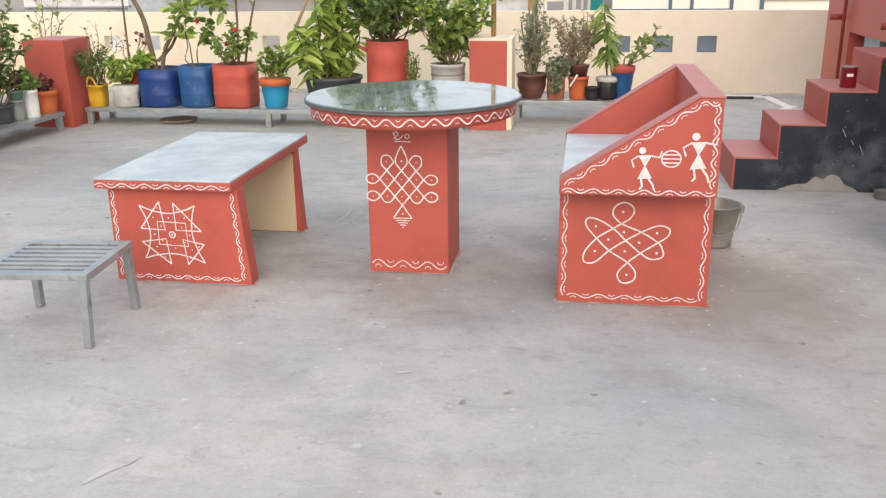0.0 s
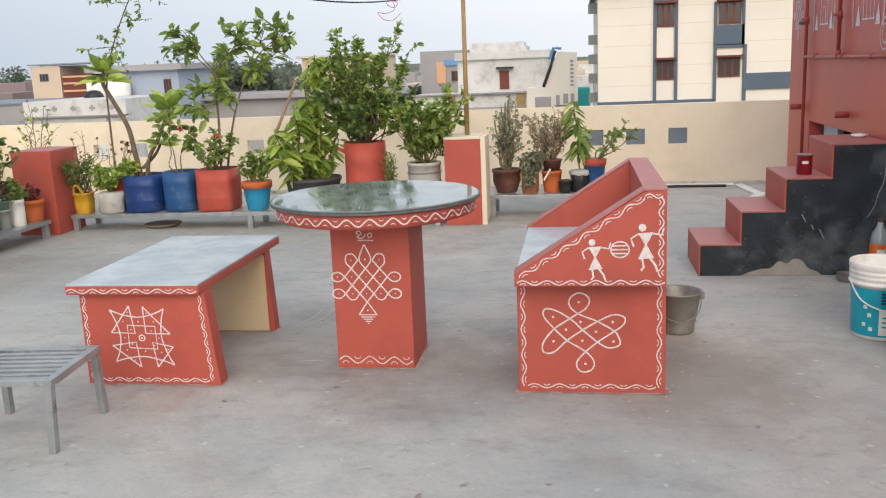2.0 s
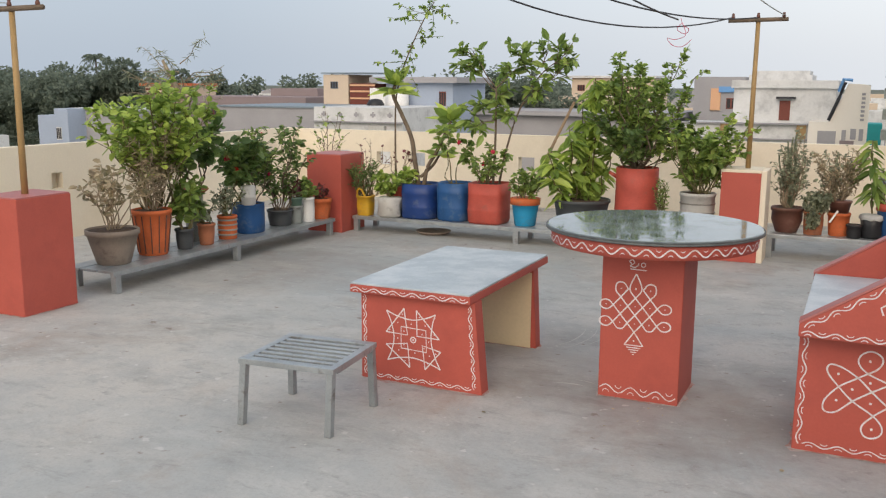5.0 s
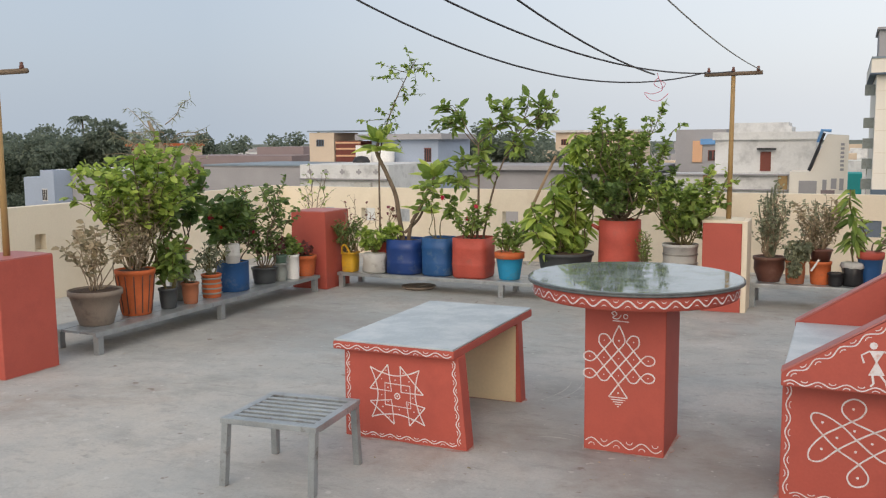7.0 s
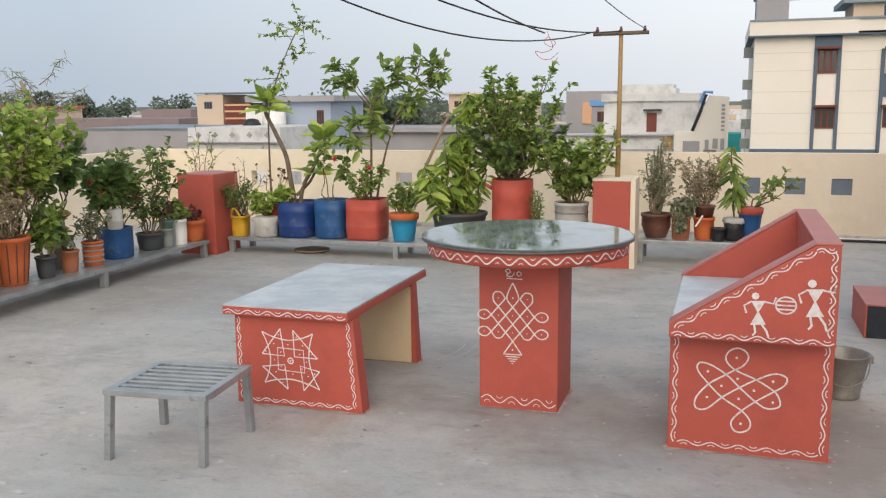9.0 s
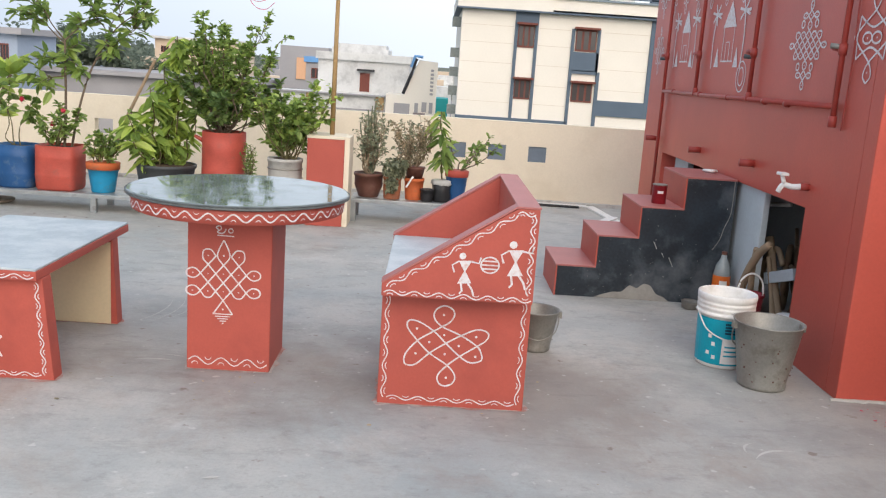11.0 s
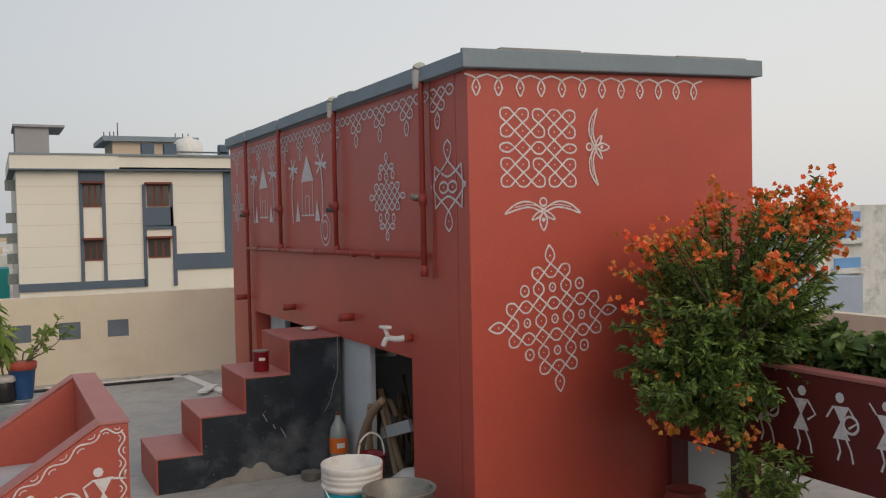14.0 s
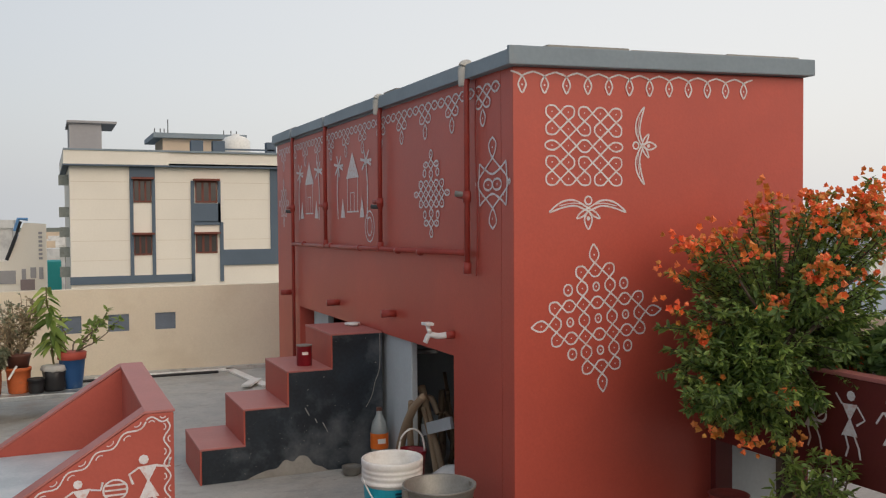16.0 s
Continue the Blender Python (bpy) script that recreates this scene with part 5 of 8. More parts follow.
# ---- plants on the side stand ----
LXC = -4.69
p = pot_thing("potted_plant", LXC, 4.83, ZL, "half-bare shrub in a wide grey clay bowl")
round_pot(p, LXC, 4.83, ZL, 0.193, 0.255, "clay", 0.62, 0.04, 0.012)
bush(p, (LXC, 4.83, ZL + 0.24), 0.47, 0.36, 11, 10, 7, 4, 0.05, 0.03, "leaf_dry", "dry", 0.35, r=0.006)
p = pot_thing("potted_plant", LXC, 5.24, ZL, "dry twiggy shrub in an orange fluted planter")
fl = round_pot(p, LXC, 5.24, ZL, 0.152, 0.35, "pot_orange", 0.72, 0.03, 0.006)
for i in range(14):
    a = i * 2 * math.pi / 14
    part("dark_stripe", tube([(LXC + 0.113 * math.cos(a), 5.24 + 0.113 * math.sin(a), ZL + 0.02), (LXC + 0.148 * math.cos(a), 5.24 + 0.148 * math.sin(a), ZL + 0.31)], 0.005, seg=5), M["brown_pot"], fl)
bush(p, (LXC, 5.24, ZL + 0.33), 0.66, 0.27, 12, 22, 9, 6, 0.05, 0.014, "leaf_dry", "dry", 0.25, r=0.006)
p = pot_thing("potted_plant", -4.80, 5.42, ZL, "large light-green bush in a grey bucket behind the others")
round_pot(p, -4.80, 5.42, ZL, 0.098, 0.26, "can_grey", 0.8)
bush(p, (-4.80, 5.42, ZL + 0.25), 1.04, 0.50, 13, 18, 10, 11, 0.066, 0.044, "leaf_light", "twig", 0.44, 0.2, r=0.009, twig_len=0.24)
p = pot_thing("potted_plant", -4.62, 5.52, ZL, "leafy green seedling in a dark small pot")
round_pot(p, -4.62, 5.52, ZL, 0.078, 0.165, "grey_basin", 0.75)
bush(p, (-4.62, 5.52, ZL + 0.15), 0.42, 0.15, 14, 6, 5, 7, 0.075, 0.042, "leaf", "twig", 0.15)
p = pot_thing("potted_plant", -4.60, 5.76, ZL, "small green plant in an old terracotta pot")
round_pot(p, -4.60, 5.76, ZL, 0.075, 0.175, "terracotta", 0.75)
bush(p, (-4.60, 5.76, ZL + 0.16), 0.26, 0.11, 15, 5, 5, 7, 0.05, 0.03, "leaf_grey", "twig", 0.2)
p = pot_thing("potted_plant", -4.80, 5.86, ZL, "broad-leaved shrub in a tall weathered grey can")
round_pot(p, -4.80, 5.86, ZL, 0.078, 0.42, "can_grey", 0.95)
part("saucer", lathe([(0.09, 0), (0.12, 0.025), (0.125, 0.035), (0.11, 0.035)], (-4.80, 5.86, ZL + 0.405), 24), M["terracotta"], p, smooth=True)
bush(p, (-4.80, 5.86, ZL + 0.42), 0.62, 0.28, 16, 7, 6, 6, 0.09, 0.075, "leaf_dark", "bark", 0.3)
p = pot_thing("potted_plant", -4.63, 6.07, ZL, "grey-green herb in a red wire-bound basket pot")
b = round_pot(p, -4.63, 6.07, ZL, 0.086, 0.20, "pot_orange", 0.9)
for k in range(4):
    part("band", lathe([(0.078, 0), (0.087, 0.004), (0.087, 0.012), (0.08, 0.016)], (-4.63, 6.07, ZL + 0.03 + k * 0.042), 20), M["can_grey"], b)
bush(p, (-4.63, 6.07, ZL + 0.19), 0.30, 0.13, 17, 9, 6, 6, 0.04, 0.015, "leaf_grey", "twig", 0.2)
p = pot_thing("potted_plant", -4.68, 6.43, ZL, "broad-leaved plant with red blooms in a cut blue drum")
round_pot(p, -4.68, 6.43, ZL, 0.135, 0.26, "blue_light", 0.97, 0.01, 0.002, squash=0.25)
part("cylinder", lathe([(0.058, 0), (0.062, 0.01), (0.062, 0.06), (0.066, 0.065), (0.066, 0.075), (0.062, 0.08), (0.062, 0.16), (0.055, 0.17)], (-4.62, 6.36, ZL + 0.255), 20), M["dirty_white"], p, "dirty white plastic cylinder", True)
tips = bush(p, (-4.74, 6.46, ZL + 0.25), 0.60, 0.24, 18, 8, 6, 8, 0.09, 0.068, "leaf_dark", "twig", 0.35)
flowers_part("bloom", [t[0] for t in tips[::11]], 3, "flower_red", p, 0.05, "red bloom")
p = pot_thing("potted_plant", -4.66, 6.88, ZL, "dark green bushy plant in a dark round basin")
round_pot(p, -4.66, 6.88, ZL, 0.123, 0.15, "grey_basin", 0.8)
bush(p, (-4.66, 6.88, ZL + 0.13), 0.78, 0.30, 19, 12, 8, 9, 0.055, 0.032, "leaf_dark", "bark", 0.15)
p = pot_thing("potted_plant", -4.62, 7.03, ZL, "small plant in a faded green and grey stacked pot")
b = round_pot(p, -4.60, 7.05, ZL, 0.068, 0.17, "can_grey", 0.9)
part("upper_pot", lathe([(0.056, 0), (0.065, 0.07), (0.07, 0.07), (0.065, 0.08)], (-4.60, 7.05, ZL + 0.165), 22), M["green_pot"], p, "faded green upper pot", True)
bush(p, (-4.60, 7.05, ZL + 0.22), 0.18, 0.1, 20, 5, 4, 5, 0.05, 0.03, "leaf_purple", "twig", 0.1)
p = pot_thing("potted_plant", -4.56, 7.20, ZL, "small green plant in a white plastic can")
round_pot(p, -4.56, 7.20, ZL, 0.066, 0.235, "white_plastic", 0.93, 0.03, 0.004)
bush(p, (-4.56, 7.20, ZL + 0.22), 0.16, 0.07, 21, 6, 4, 6, 0.05, 0.04, "leaf", "twig", 0.1)
p = pot_thing("potted_plant", -4.60, 6.64, ZL, "thorny bare-stemmed rose behind the pots")
round_pot(p, -4.82, 6.66, ZL, 0.082, 0.2, "terracotta", 0.8)
tips = bush(p, (-4.82, 6.66, ZL + 0.18), 0.78, 0.22, 22, 6, 6, 5, 0.055, 0.04, "leaf", "bark", 0.35)
flowers_part("bloom", [t[0] for t in tips[::13]], 4, "flower_red", p, 0.055, "dark red bloom")
p = pot_thing("potted_plant", -4.57, 7.43, ZL, "low red plant in an orange-red plastic pot")
round_pot(p, -4.57, 7.43, ZL, 0.118, 0.2, "pot_orange", 0.75, 0.04, 0.012)
bush(p, (-4.57, 7.43, ZL + 0.18), 0.14, 0.08, 23, 6, 4, 4, 0.04, 0.02, "leaf_purple", "twig", 0.1)
# bare twiggy shrub by the corner
p = pot_thing("potted_plant", -5.6, 9.2, 0, "leafless twiggy sapling in a clay pot by the corner")
round_pot(p, -5.6, 9.2, 0, 0.115, 0.24, "clay", 0.75)
bush(p, (-5.6, 9.2, 0.22), 1.0, 0.25, 24, 5, 6, 2, 0.05, 0.03, "leaf", "bark", 0.4, bare=False)

# ---- plants on the back stand ----
BYC = 7.98
p = pot_thing("potted_plant", -4.50, 7.86, ZB, "feathery dark green plant in a yellow handled can")
round_pot(p, -4.30, 7.86, ZB, 0.085, 0.20, "yellow", 0.85, squash=0.6)
part("handle", tube(smooth_line([(-4.36, 7.79, ZB + 0.18), (-4.34, 7.77, ZB + 0.26), (-4.30, 7.77, ZB + 0.27), (-4.26, 7.79, ZB + 0.18)]), 0.011), M["yellow"], p, "yellow grip", True)
tips = bush(p, (-4.33, 7.86, ZB + 0.19), 0.34, 0.17, 31, 12, 8, 9, 0.035, 0.012, "leaf_dark", "twig", 0.2)
tips = bush(p, (-4.26, 7.95, ZB + 0.19), 0.55, 0.14, 32, 7, 3, 1, 0.03, 0.03, "leaf_purple", "dry", 0.7)
p = pot_thing("potted_plant", -4.05, BYC, ZB, "fleshy green plant in a terracotta pot and white bag")
round_pot(p, -4.02, 8.06, ZB, 0.15, 0.30, "pot_red", 0.72)
part("bag", lathe([(0.10, 0), (0.125, 0.02), (0.115, 0.12), (0.125, 0.19), (0.10, 0.2)], (-4.02, 7.86, ZB), 24, wobble=0.25), M["dirty_white"], p, "crumpled white plastic grow bag", True)
bush(p, (-4.02, 7.88, ZB + 0.19), 0.24, 0.17, 33, 9, 5, 7, 0.055, 0.04, "leaf_light", "twig", 0.1)
bush(p, (-4.02, 8.06, ZB + 0.28), 0.42, 0.16, 34, 6, 3, 1, 0.035, 0.03, "leaf_purple", "dry", 0.7)


def drum(owner, x, y, r, h, material, squash=0.35, turn=0.0):
    pr = [(r * 0.94, 0), (r, 0.02), (r, h * 0.3), (r * 1.015, h * 0.33), (r, h * 0.36), (r, h * 0.7), (r * 1.015, h * 0.73), (r, h * 0.76), (r * 0.99, h), (r * 0.95, h), (r * 0.94, h - 0.03)]
    part("drum", lathe(pr, (x, y, ZB), 36, squash=squash, wobble=0.03, turn=turn), M[material], owner, smooth=True)
    part("soil", lathe([(r * 0.92, 0), (r * 0.9, 0.01), (0.001, 0.02)], (x, y, ZB + h - 0.035), 24, squash=squash, turn=turn), M["soil"], owner, smooth=True)


p = pot_thing("potted_frangipani", -3.725, BYC, ZB, "frangipani with bare curved trunks in a cut blue drum")
drum(p, -3.725, BYC, 0.185, 0.345, "blue")
rng = np.random.default_rng(41)
t1 = smooth_line([(-3.76, BYC, 0.48), (-3.80, BYC, 0.72), (-3.84, BYC, 0.95), (-3.95, BYC, 1.18), (-4.04, BYC, 1.36), (-4.02, BYC, 1.46)])
t2 = smooth_line([(-3.70, BYC, 0.48), (-3.66, BYC, 0.66), (-3.56, BYC, 0.82), (-3.47, BYC, 1.0), (-3.41, BYC, 1.12)])
t3 = smooth_line([(-3.74, BYC, 0.56), (-3.62, BYC + 0.04, 0.68), (-3.56, BYC + 0.05, 0.78)])
part("trunk", tube(t1, 0.026, 0.018, 8), M["bark"], p, "bare curved grey-brown trunk", True)
part("trunk", tube(t2, 0.022, 0.014, 8), M["bark"], p, smooth=True)
part("trunk", tube(t3, 0.016, 0.012, 8), M["bark"], p, smooth=True)
for k, (at_, n_, lift_, ln_, w_) in enumerate(((np.array(t1[-1]), 20, 1.1, 0.23, 0.088), (np.array(t1[-1]) - (0, 0, 0.06), 12, 0.2, 0.23, 0.088), (np.array(t2[-1]), 20, 1.0, 0.21, 0.078), (np.array(t2[-1]) + (-0.12, 0, -0.1), 9, 0.4, 0.2, 0.075), (np.array(t3[-1]), 9, 0.4, 0.2, 0.075), (np.array(t2[-1]) + (0.1, 0.05, -0.05), 9, 0.4, 0.2, 0.075))):
    leaves_part("leaf_rosette", rosette(at_, None, n_, 0.2, rng, lift_), 42 + k, "leaf_light", p, ln_, w_, "long glossy leaves", droop=0.25, spread=0.25)
    if k in (3, 5):
        part("twig", tube([along(t2, 0.8)[0], at_], 0.009, 0.006, 6), M["bark"], p, smooth=True)
bush(p, (-3.82, 7.9, ZB + 0.33), 0.16, 0.1, 44, 5, 3, 5, 0.06, 0.05, "leaf_light", "twig", 0.1)

p = pot_thing("potted_sapling", -4.06, 8.2, ZB, "thin tall feathery sapling in a small terracotta pot")
round_pot(p, -4.10, 8.16, ZB, 0.07, 0.16, "terracotta", 0.8)
st = smooth_line([(-4.11, 8.16, ZB + 0.15), (-4.11, 8.15, 0.957), (-4.08, 8.12, 1.35), (-3.97, 8.1, 1.68), (-3.80, 8.09, 2.02), (-3.64, 8.08, 2.26)])
part("trunk", tube(st, 0.011, 0.004, 6), M["bark"], p, smooth=True)
rng = np.random.default_rng(45)
bm, an = bmesh.new(), []
for i in range(24):
    q, d = along(st, rng.uniform(0.58, 0.999))
    g = rng.normal(size=3) * (1, 1, 0.6)
    e = q + g / np.linalg.norm(g) * rng.uniform(0.12, 0.36)
    tw = grow(rng, q, e, 0.003, 0.08, 2)
    tube(tw, 0.003, 0.0015, 4, bm)
    an += [(along(tw, rng.uniform(0.2, 0.999))[0], g * 0.3) for _ in range(13)]
part("twig", bm, M["twig"], p)
leaves_part("foliage", an, 46, "leaf", p, 0.046, 0.026, droop=0.2)

p = pot_thing("potted_plant", -3.36, BYC, ZB, "slender young tree in a cut light blue drum")
drum(p, -3.36, BYC, 0.162, 0.37, "blue_light")
bush(p, (-3.36, BYC, ZB + 0.35), 0.62, 0.20, 47, 3, 4, 5, 0.085, 0.045, "leaf", "twig", 0.55, droop=0.5)


def branching(owner, line, r0, r1, ends, seed, leaf, L, W, per=12, tw=0.16, wood="bark", droop=0.15):
    """A trunk line with leafy limbs that leave it at (t, x, y, z)."""
    rng = np.random.default_rng(seed)
    bm, an = tube(line, r0, r1, 7), []
    for t, x, y, z in ends:
        q, _ = along(line, t)
        limb = grow(rng, q, (x, y, z), r1, 0.05, 3)
        tube(limb, r1 * 0.9, r1 * 0.3, 6, bm)
        for i in range(7):
            s, d = along(limb, 0.5 + 0.5 * (i + 0.99) / 7)
            g = rng.normal(size=3) * (1, 1, 0.7)
            e = s + (g / np.linalg.norm(g) + d * 0.7) * tw * rng.uniform(0.5, 1)
            w = grow(rng, s, e, 0.003, 0.05, 2)
            tube(w, 0.0035, 0.002, 4, bm)
            an += [(along(w, rng.uniform(0.3, 0.999))[0], d * 0.4 + g * 0.3) for _ in range(per)]
    part("limb", bm, M[wood], owner, smooth=True)
    leaves_part("foliage", an, seed + 1, leaf, owner, L, W, droop=droop)


p = pot_thing("potted_tree", -2.995, BYC, ZB, "young guava-like tree and rose in a red square drum")
drum(p, -2.995, BYC, 0.178, 0.385, "pot_red", 0.7)
line = smooth_line([(-2.96, BYC, 0.5), (-2.95, BYC + 0.02, 0.9), (-2.94, BYC, 1.25), (-2.94, BYC, 1.45)])
branching(p, line, 0.013, 0.008, [(0.97, -3.16, BYC - 0.1, 1.80), (0.9, -3.22, BYC + 0.05, 1.63), (0.97, -2.74, BYC, 1.62), (0.7, -3.10, BYC + 0.05, 1.28), (0.75, -2.98, BYC + 0.1, 1.38), (0.55, -3.05, BYC - 0.1, 1.12)], 51, "leaf", 0.11, 0.048, 7)
line = smooth_line([(-2.92, BYC + 0.05, 0.5), (-2.85, BYC + 0.05, 0.85), (-2.74, BYC + 0.05, 1.2), (-2.58, BYC + 0.05, 1.5)])
branching(p, line, 0.012, 0.007, [(0.98, -2.28, BYC, 1.74), (0.97, -2.47, BYC + 0.1, 1.78), (0.93, -2.68, BYC - 0.05, 1.73), (0.85, -2.36, BYC + 0.1, 1.58), (0.75, -2.52, BYC, 1.42), (0.6, -2.8, BYC, 1.2)], 53, "leaf", 0.11, 0.048, 7)
tips = bush(p, (-3.02, BYC - 0.06, ZB + 0.37), 0.38, 0.24, 55, 8, 6, 7, 0.05, 0.035, "leaf", "twig", 0.2)
for k, at_ in enumerate(((-3.22, BYC - 0.16, 0.93), (-3.0, BYC - 0.2, 0.72), (-2.9, BYC - 0.2, 0.84))):
    flowers_part("bloom", [at_], 5 + k, "flower_red", p, 0.06, "dark red rose bloom")
solid("leaning_pole", tube([(-2.75, 8.15, 0.16), (-2.45, 8.14, 0.85), (-2.22, 8.13, 1.32)], 0.018, 0.013, 8), M["wood"], "bare wooden pole leaning among the plants", "pole", smooth=True)

p = pot_thing("potted_plant", -2.615, 7.95, ZB, "small leafy plant in a blue pot with an orange rim")
b = round_pot(p, -2.615, 7.95, ZB, 0.137, 0.26, "sky_blue", 0.72, 0.06, 0.008)
part("rim_band", lathe([(0.13, 0), (0.142, 0.002), (0.144, 0.058), (0.134, 0.062)], (-2.615, 7.95, ZB + 0.2), 28), M["pot_orange"], b, "orange painted rim", True)
bush(p, (-2.615, 7.95, ZB + 0.24), 0.28, 0.18, 56, 9, 6, 7, 0.05, 0.028, "leaf", "twig", 0.15)

p = pot_thing("potted_plant", -2.08, 7.99, ZB, "tall drooping bright green plant in a dark grey basin")
round_pot(p, -2.08, 7.99, ZB, 0.265, 0.28, "grey_basin", 0.75, 0.03, 0.012)
an = []
rng = np.random.default_rng(57)
for k in range(11):
    a = rng.uniform(0, 6.28)
    rr = rng.uniform(0.02, 0.36)
    top_z = rng.uniform(1.0, 1.62) if rr < 0.16 else rng.uniform(0.65, 1.2)
    bm = bmesh.new()
    ln = grow(rng, (-2.08 + rr * 0.5 * math.cos(a), 7.99 + rr * 0.5 * math.sin(a), ZB + 0.26), (-2.10 + rr * math.cos(a), 7.99 + rr * math.sin(a), top_z), 0.007, 0.03)
    tube(ln, 0.008, 0.004, 5, bm)
    for i in range(int((top_z - 0.4) * 62)):
        q, d = along(ln, rng.uniform(0.06, 0.999))
        g = rng.uniform(0, 6.28)
        an.append((q, np.array((math.cos(g), math.sin(g), 0.25)) * 1.5))
    part("stem", bm, M["twig"], p)
leaves_part("foliage", an, 58, "leaf_light", p, 0.16, 0.056, "long drooping leaves", droop=0.75, spread=0.35)

p = pot_thing("potted_shrub", -1.58, 8.02, ZB, "dense upright green shrub in a tall red drum")
drum(p, -1.58, 8.02, 0.19, 0.59, "pot_red", 0.0)
part("spout", tube([(-1.76, 8.0, 0.66), (-1.83, 7.98, 0.70)], 0.02, 0.014), M["pot_red"], p, smooth=True)
bush(p, (-1.58, 8.02, ZB + 0.57), 0.98, 0.40, 59, 22, 11, 14, 0.052, 0.032, "leaf", "bark", 0.15, 0.05, r=0.008, twig_len=0.2, lean=(0.06, 0))
bush(p, (-1.58, 8.02, ZB + 0.57), 0.50, 0.52, 60, 16, 9, 11, 0.058, 0.036, "leaf_dark", "bark", 0.2, 0.15, r=0.006, twig_len=0.3)

p = pot_thing("potted_shrub", -1.03, 7.96, ZB, "leafy round shrub in a stained white metal pot")
b = round_pot(p, -1.03, 7.96, ZB, 0.155, 0.40, "dirty_white", 0.88, 0.03, 0.008)
for k in (0.10, 0.22, 0.30):
    part("hoop", lathe([(0.145, 0), (0.154, 0.004), (0.154, 0.012), (0.147, 0.016)], (-1.03, 7.96, ZB + k), 26), M["tin"], b)
bush(p, (-1.03, 7.96, ZB + 0.39), 0.56, 0.34, 61, 17, 9, 10, 0.06, 0.04, "leaf", "twig", 0.12, r=0.006)
bush(p, (-0.98, 7.9, ZB + 0.39), 0.66, 0.44, 62, 7, 5, 6, 0.05, 0.04, "leaf_light", "twig", 0.6)
p = pot_thing("potted_plant", -1.30, 7.9, ZB, "thin grassy plant in a small dark pot")
round_pot(p, -1.30, 7.88, ZB, 0.09, 0.2, "brown_pot", 0.8)
bush(p, (-1.30, 7.88, ZB + 0.18), 0.30, 0.08, 63, 10, 4, 4, 0.04, 0.012, "leaf", "twig", 0.2)

# ---- plants on the third stand ----
CY = 8.36
p = pot_thing("potted_cactus", -0.32, CY, ZC, "grey-green column cactus in a dark brown bowl")
round_pot(p, -0.32, CY, ZC, 0.14, 0.22, "brown_pot", 0.66, 0.03, 0.012, belly=0.015)
rng = np.random.default_rng(71)
for k in range(9):
    a, rr = rng.uniform(0, 6.28), rng.uniform(0.01, 0.11)
    h = rng.uniform(0.25, 0.68)
    ln = grow(rng, (-0.32 + rr * 0.5 * math.cos(a), CY + rr * 0.5 * math.sin(a), ZC + 0.2), (-0.32 + rr * 1.5 * math.cos(a), CY + rr * math.sin(a), ZC + 0.2 + h), 0.01, 0.03)
    part("stem", tube(ln, 0.010, 0.007, 6), M["leaf_grey"], p, "knobbly grey-green stem")
bush(p, (-0.32, CY, ZC + 0.2), 0.62, 0.17, 72, 13, 9, 7, 0.032, 0.022, "leaf_grey", "dry", 0.12)
p = pot_thing("potted_succulent", -0.10, CY - 0.05, ZC, "grey trailing succulent in a faded terracotta pot")
round_pot(p, -0.10, CY - 0.05, ZC, 0.088, 0.20, "terracotta", 0.85)
bush(p, (-0.10, CY - 0.08, ZC + 0.19), 0.18, 0.15, 73, 16, 6, 9, 0.035, 0.025, "leaf_grey", "twig", 0.1, droop=0.9)
bush(p, (-0.10, CY - 0.145, ZC + 0.06), 0.16, 0.05, 79, 9, 6, 8, 0.03, 0.024, "leaf_grey", "twig", 0.05, droop=0.9, label="grey rosettes hanging over the rim")
p = pot_thing("potted_plant", 0.10, CY, ZC, "dry brown shrub in an orange plastic pot")
round_pot(p, 0.10, CY - 0.02, ZC, 0.095, 0.20, "pot_orange", 0.8, 0.03, 0.006)
part("upper_pot", lathe([(0.07, 0), (0.09, 0.09), (0.1, 0.1), (0.095, 0.11)], (0.10, CY + 0.02, ZC + 0.19), 22), M["brown_pot"], p, "dark brown upper pot", True)
part("label_stick", tube([(0.03, CY - 0.12, ZC + 0.12), (0.09, CY - 0.10, ZC + 0.22)], 0.009), M["white_plastic"], p, "white plastic stick")
bush(p, (0.08, CY + 0.02, ZC + 0.28), 0.44, 0.24, 74, 14, 8, 6, 0.035, 0.02, "leaf_dry", "dry", 0.15)
bush(p, (0.02, CY + 0.08, ZC + 0.2), 0.52, 0.22, 75, 9, 7, 5, 0.035, 0.018, "leaf_grey", "dry", 0.2)
p = pot_thing("potted_plant", 0.225, CY - 0.1, ZC, "empty small black nursery pot")
round_pot(p, 0.225, CY - 0.1, ZC, 0.066, 0.115, "black_plastic", 0.8)
p = pot_thing("potted_sapling", 0.36, CY, ZC, "drooping mango sapling in a black plastic grow bag")
part("grow_bag", lathe([(0.08, 0), (0.095, 0.03), (0.085, 0.10), (0.09, 0.16), (0.07, 0.17)], (0.36, CY - 0.03, ZC), 22, wobble=0.2), M["black_plastic"], p, "crumpled black plastic bag", True)
part("bag_cuff", lathe([(0.085, 0), (0.10, 0.01), (0.09, 0.045), (0.075, 0.05)], (0.36, CY - 0.03, ZC + 0.15), 22, wobble=0.25), M["dirty_white"], p, "folded white bag rim", True)
rng = np.random.default_rng(76)
ln = grow(rng, (0.36, CY, ZC + 0.16), (0.31, CY, ZC + 0.82), 0.007, 0.02)
part("stem", tube(ln, 0.008, 0.005, 6), M["twig"], p)
an = []
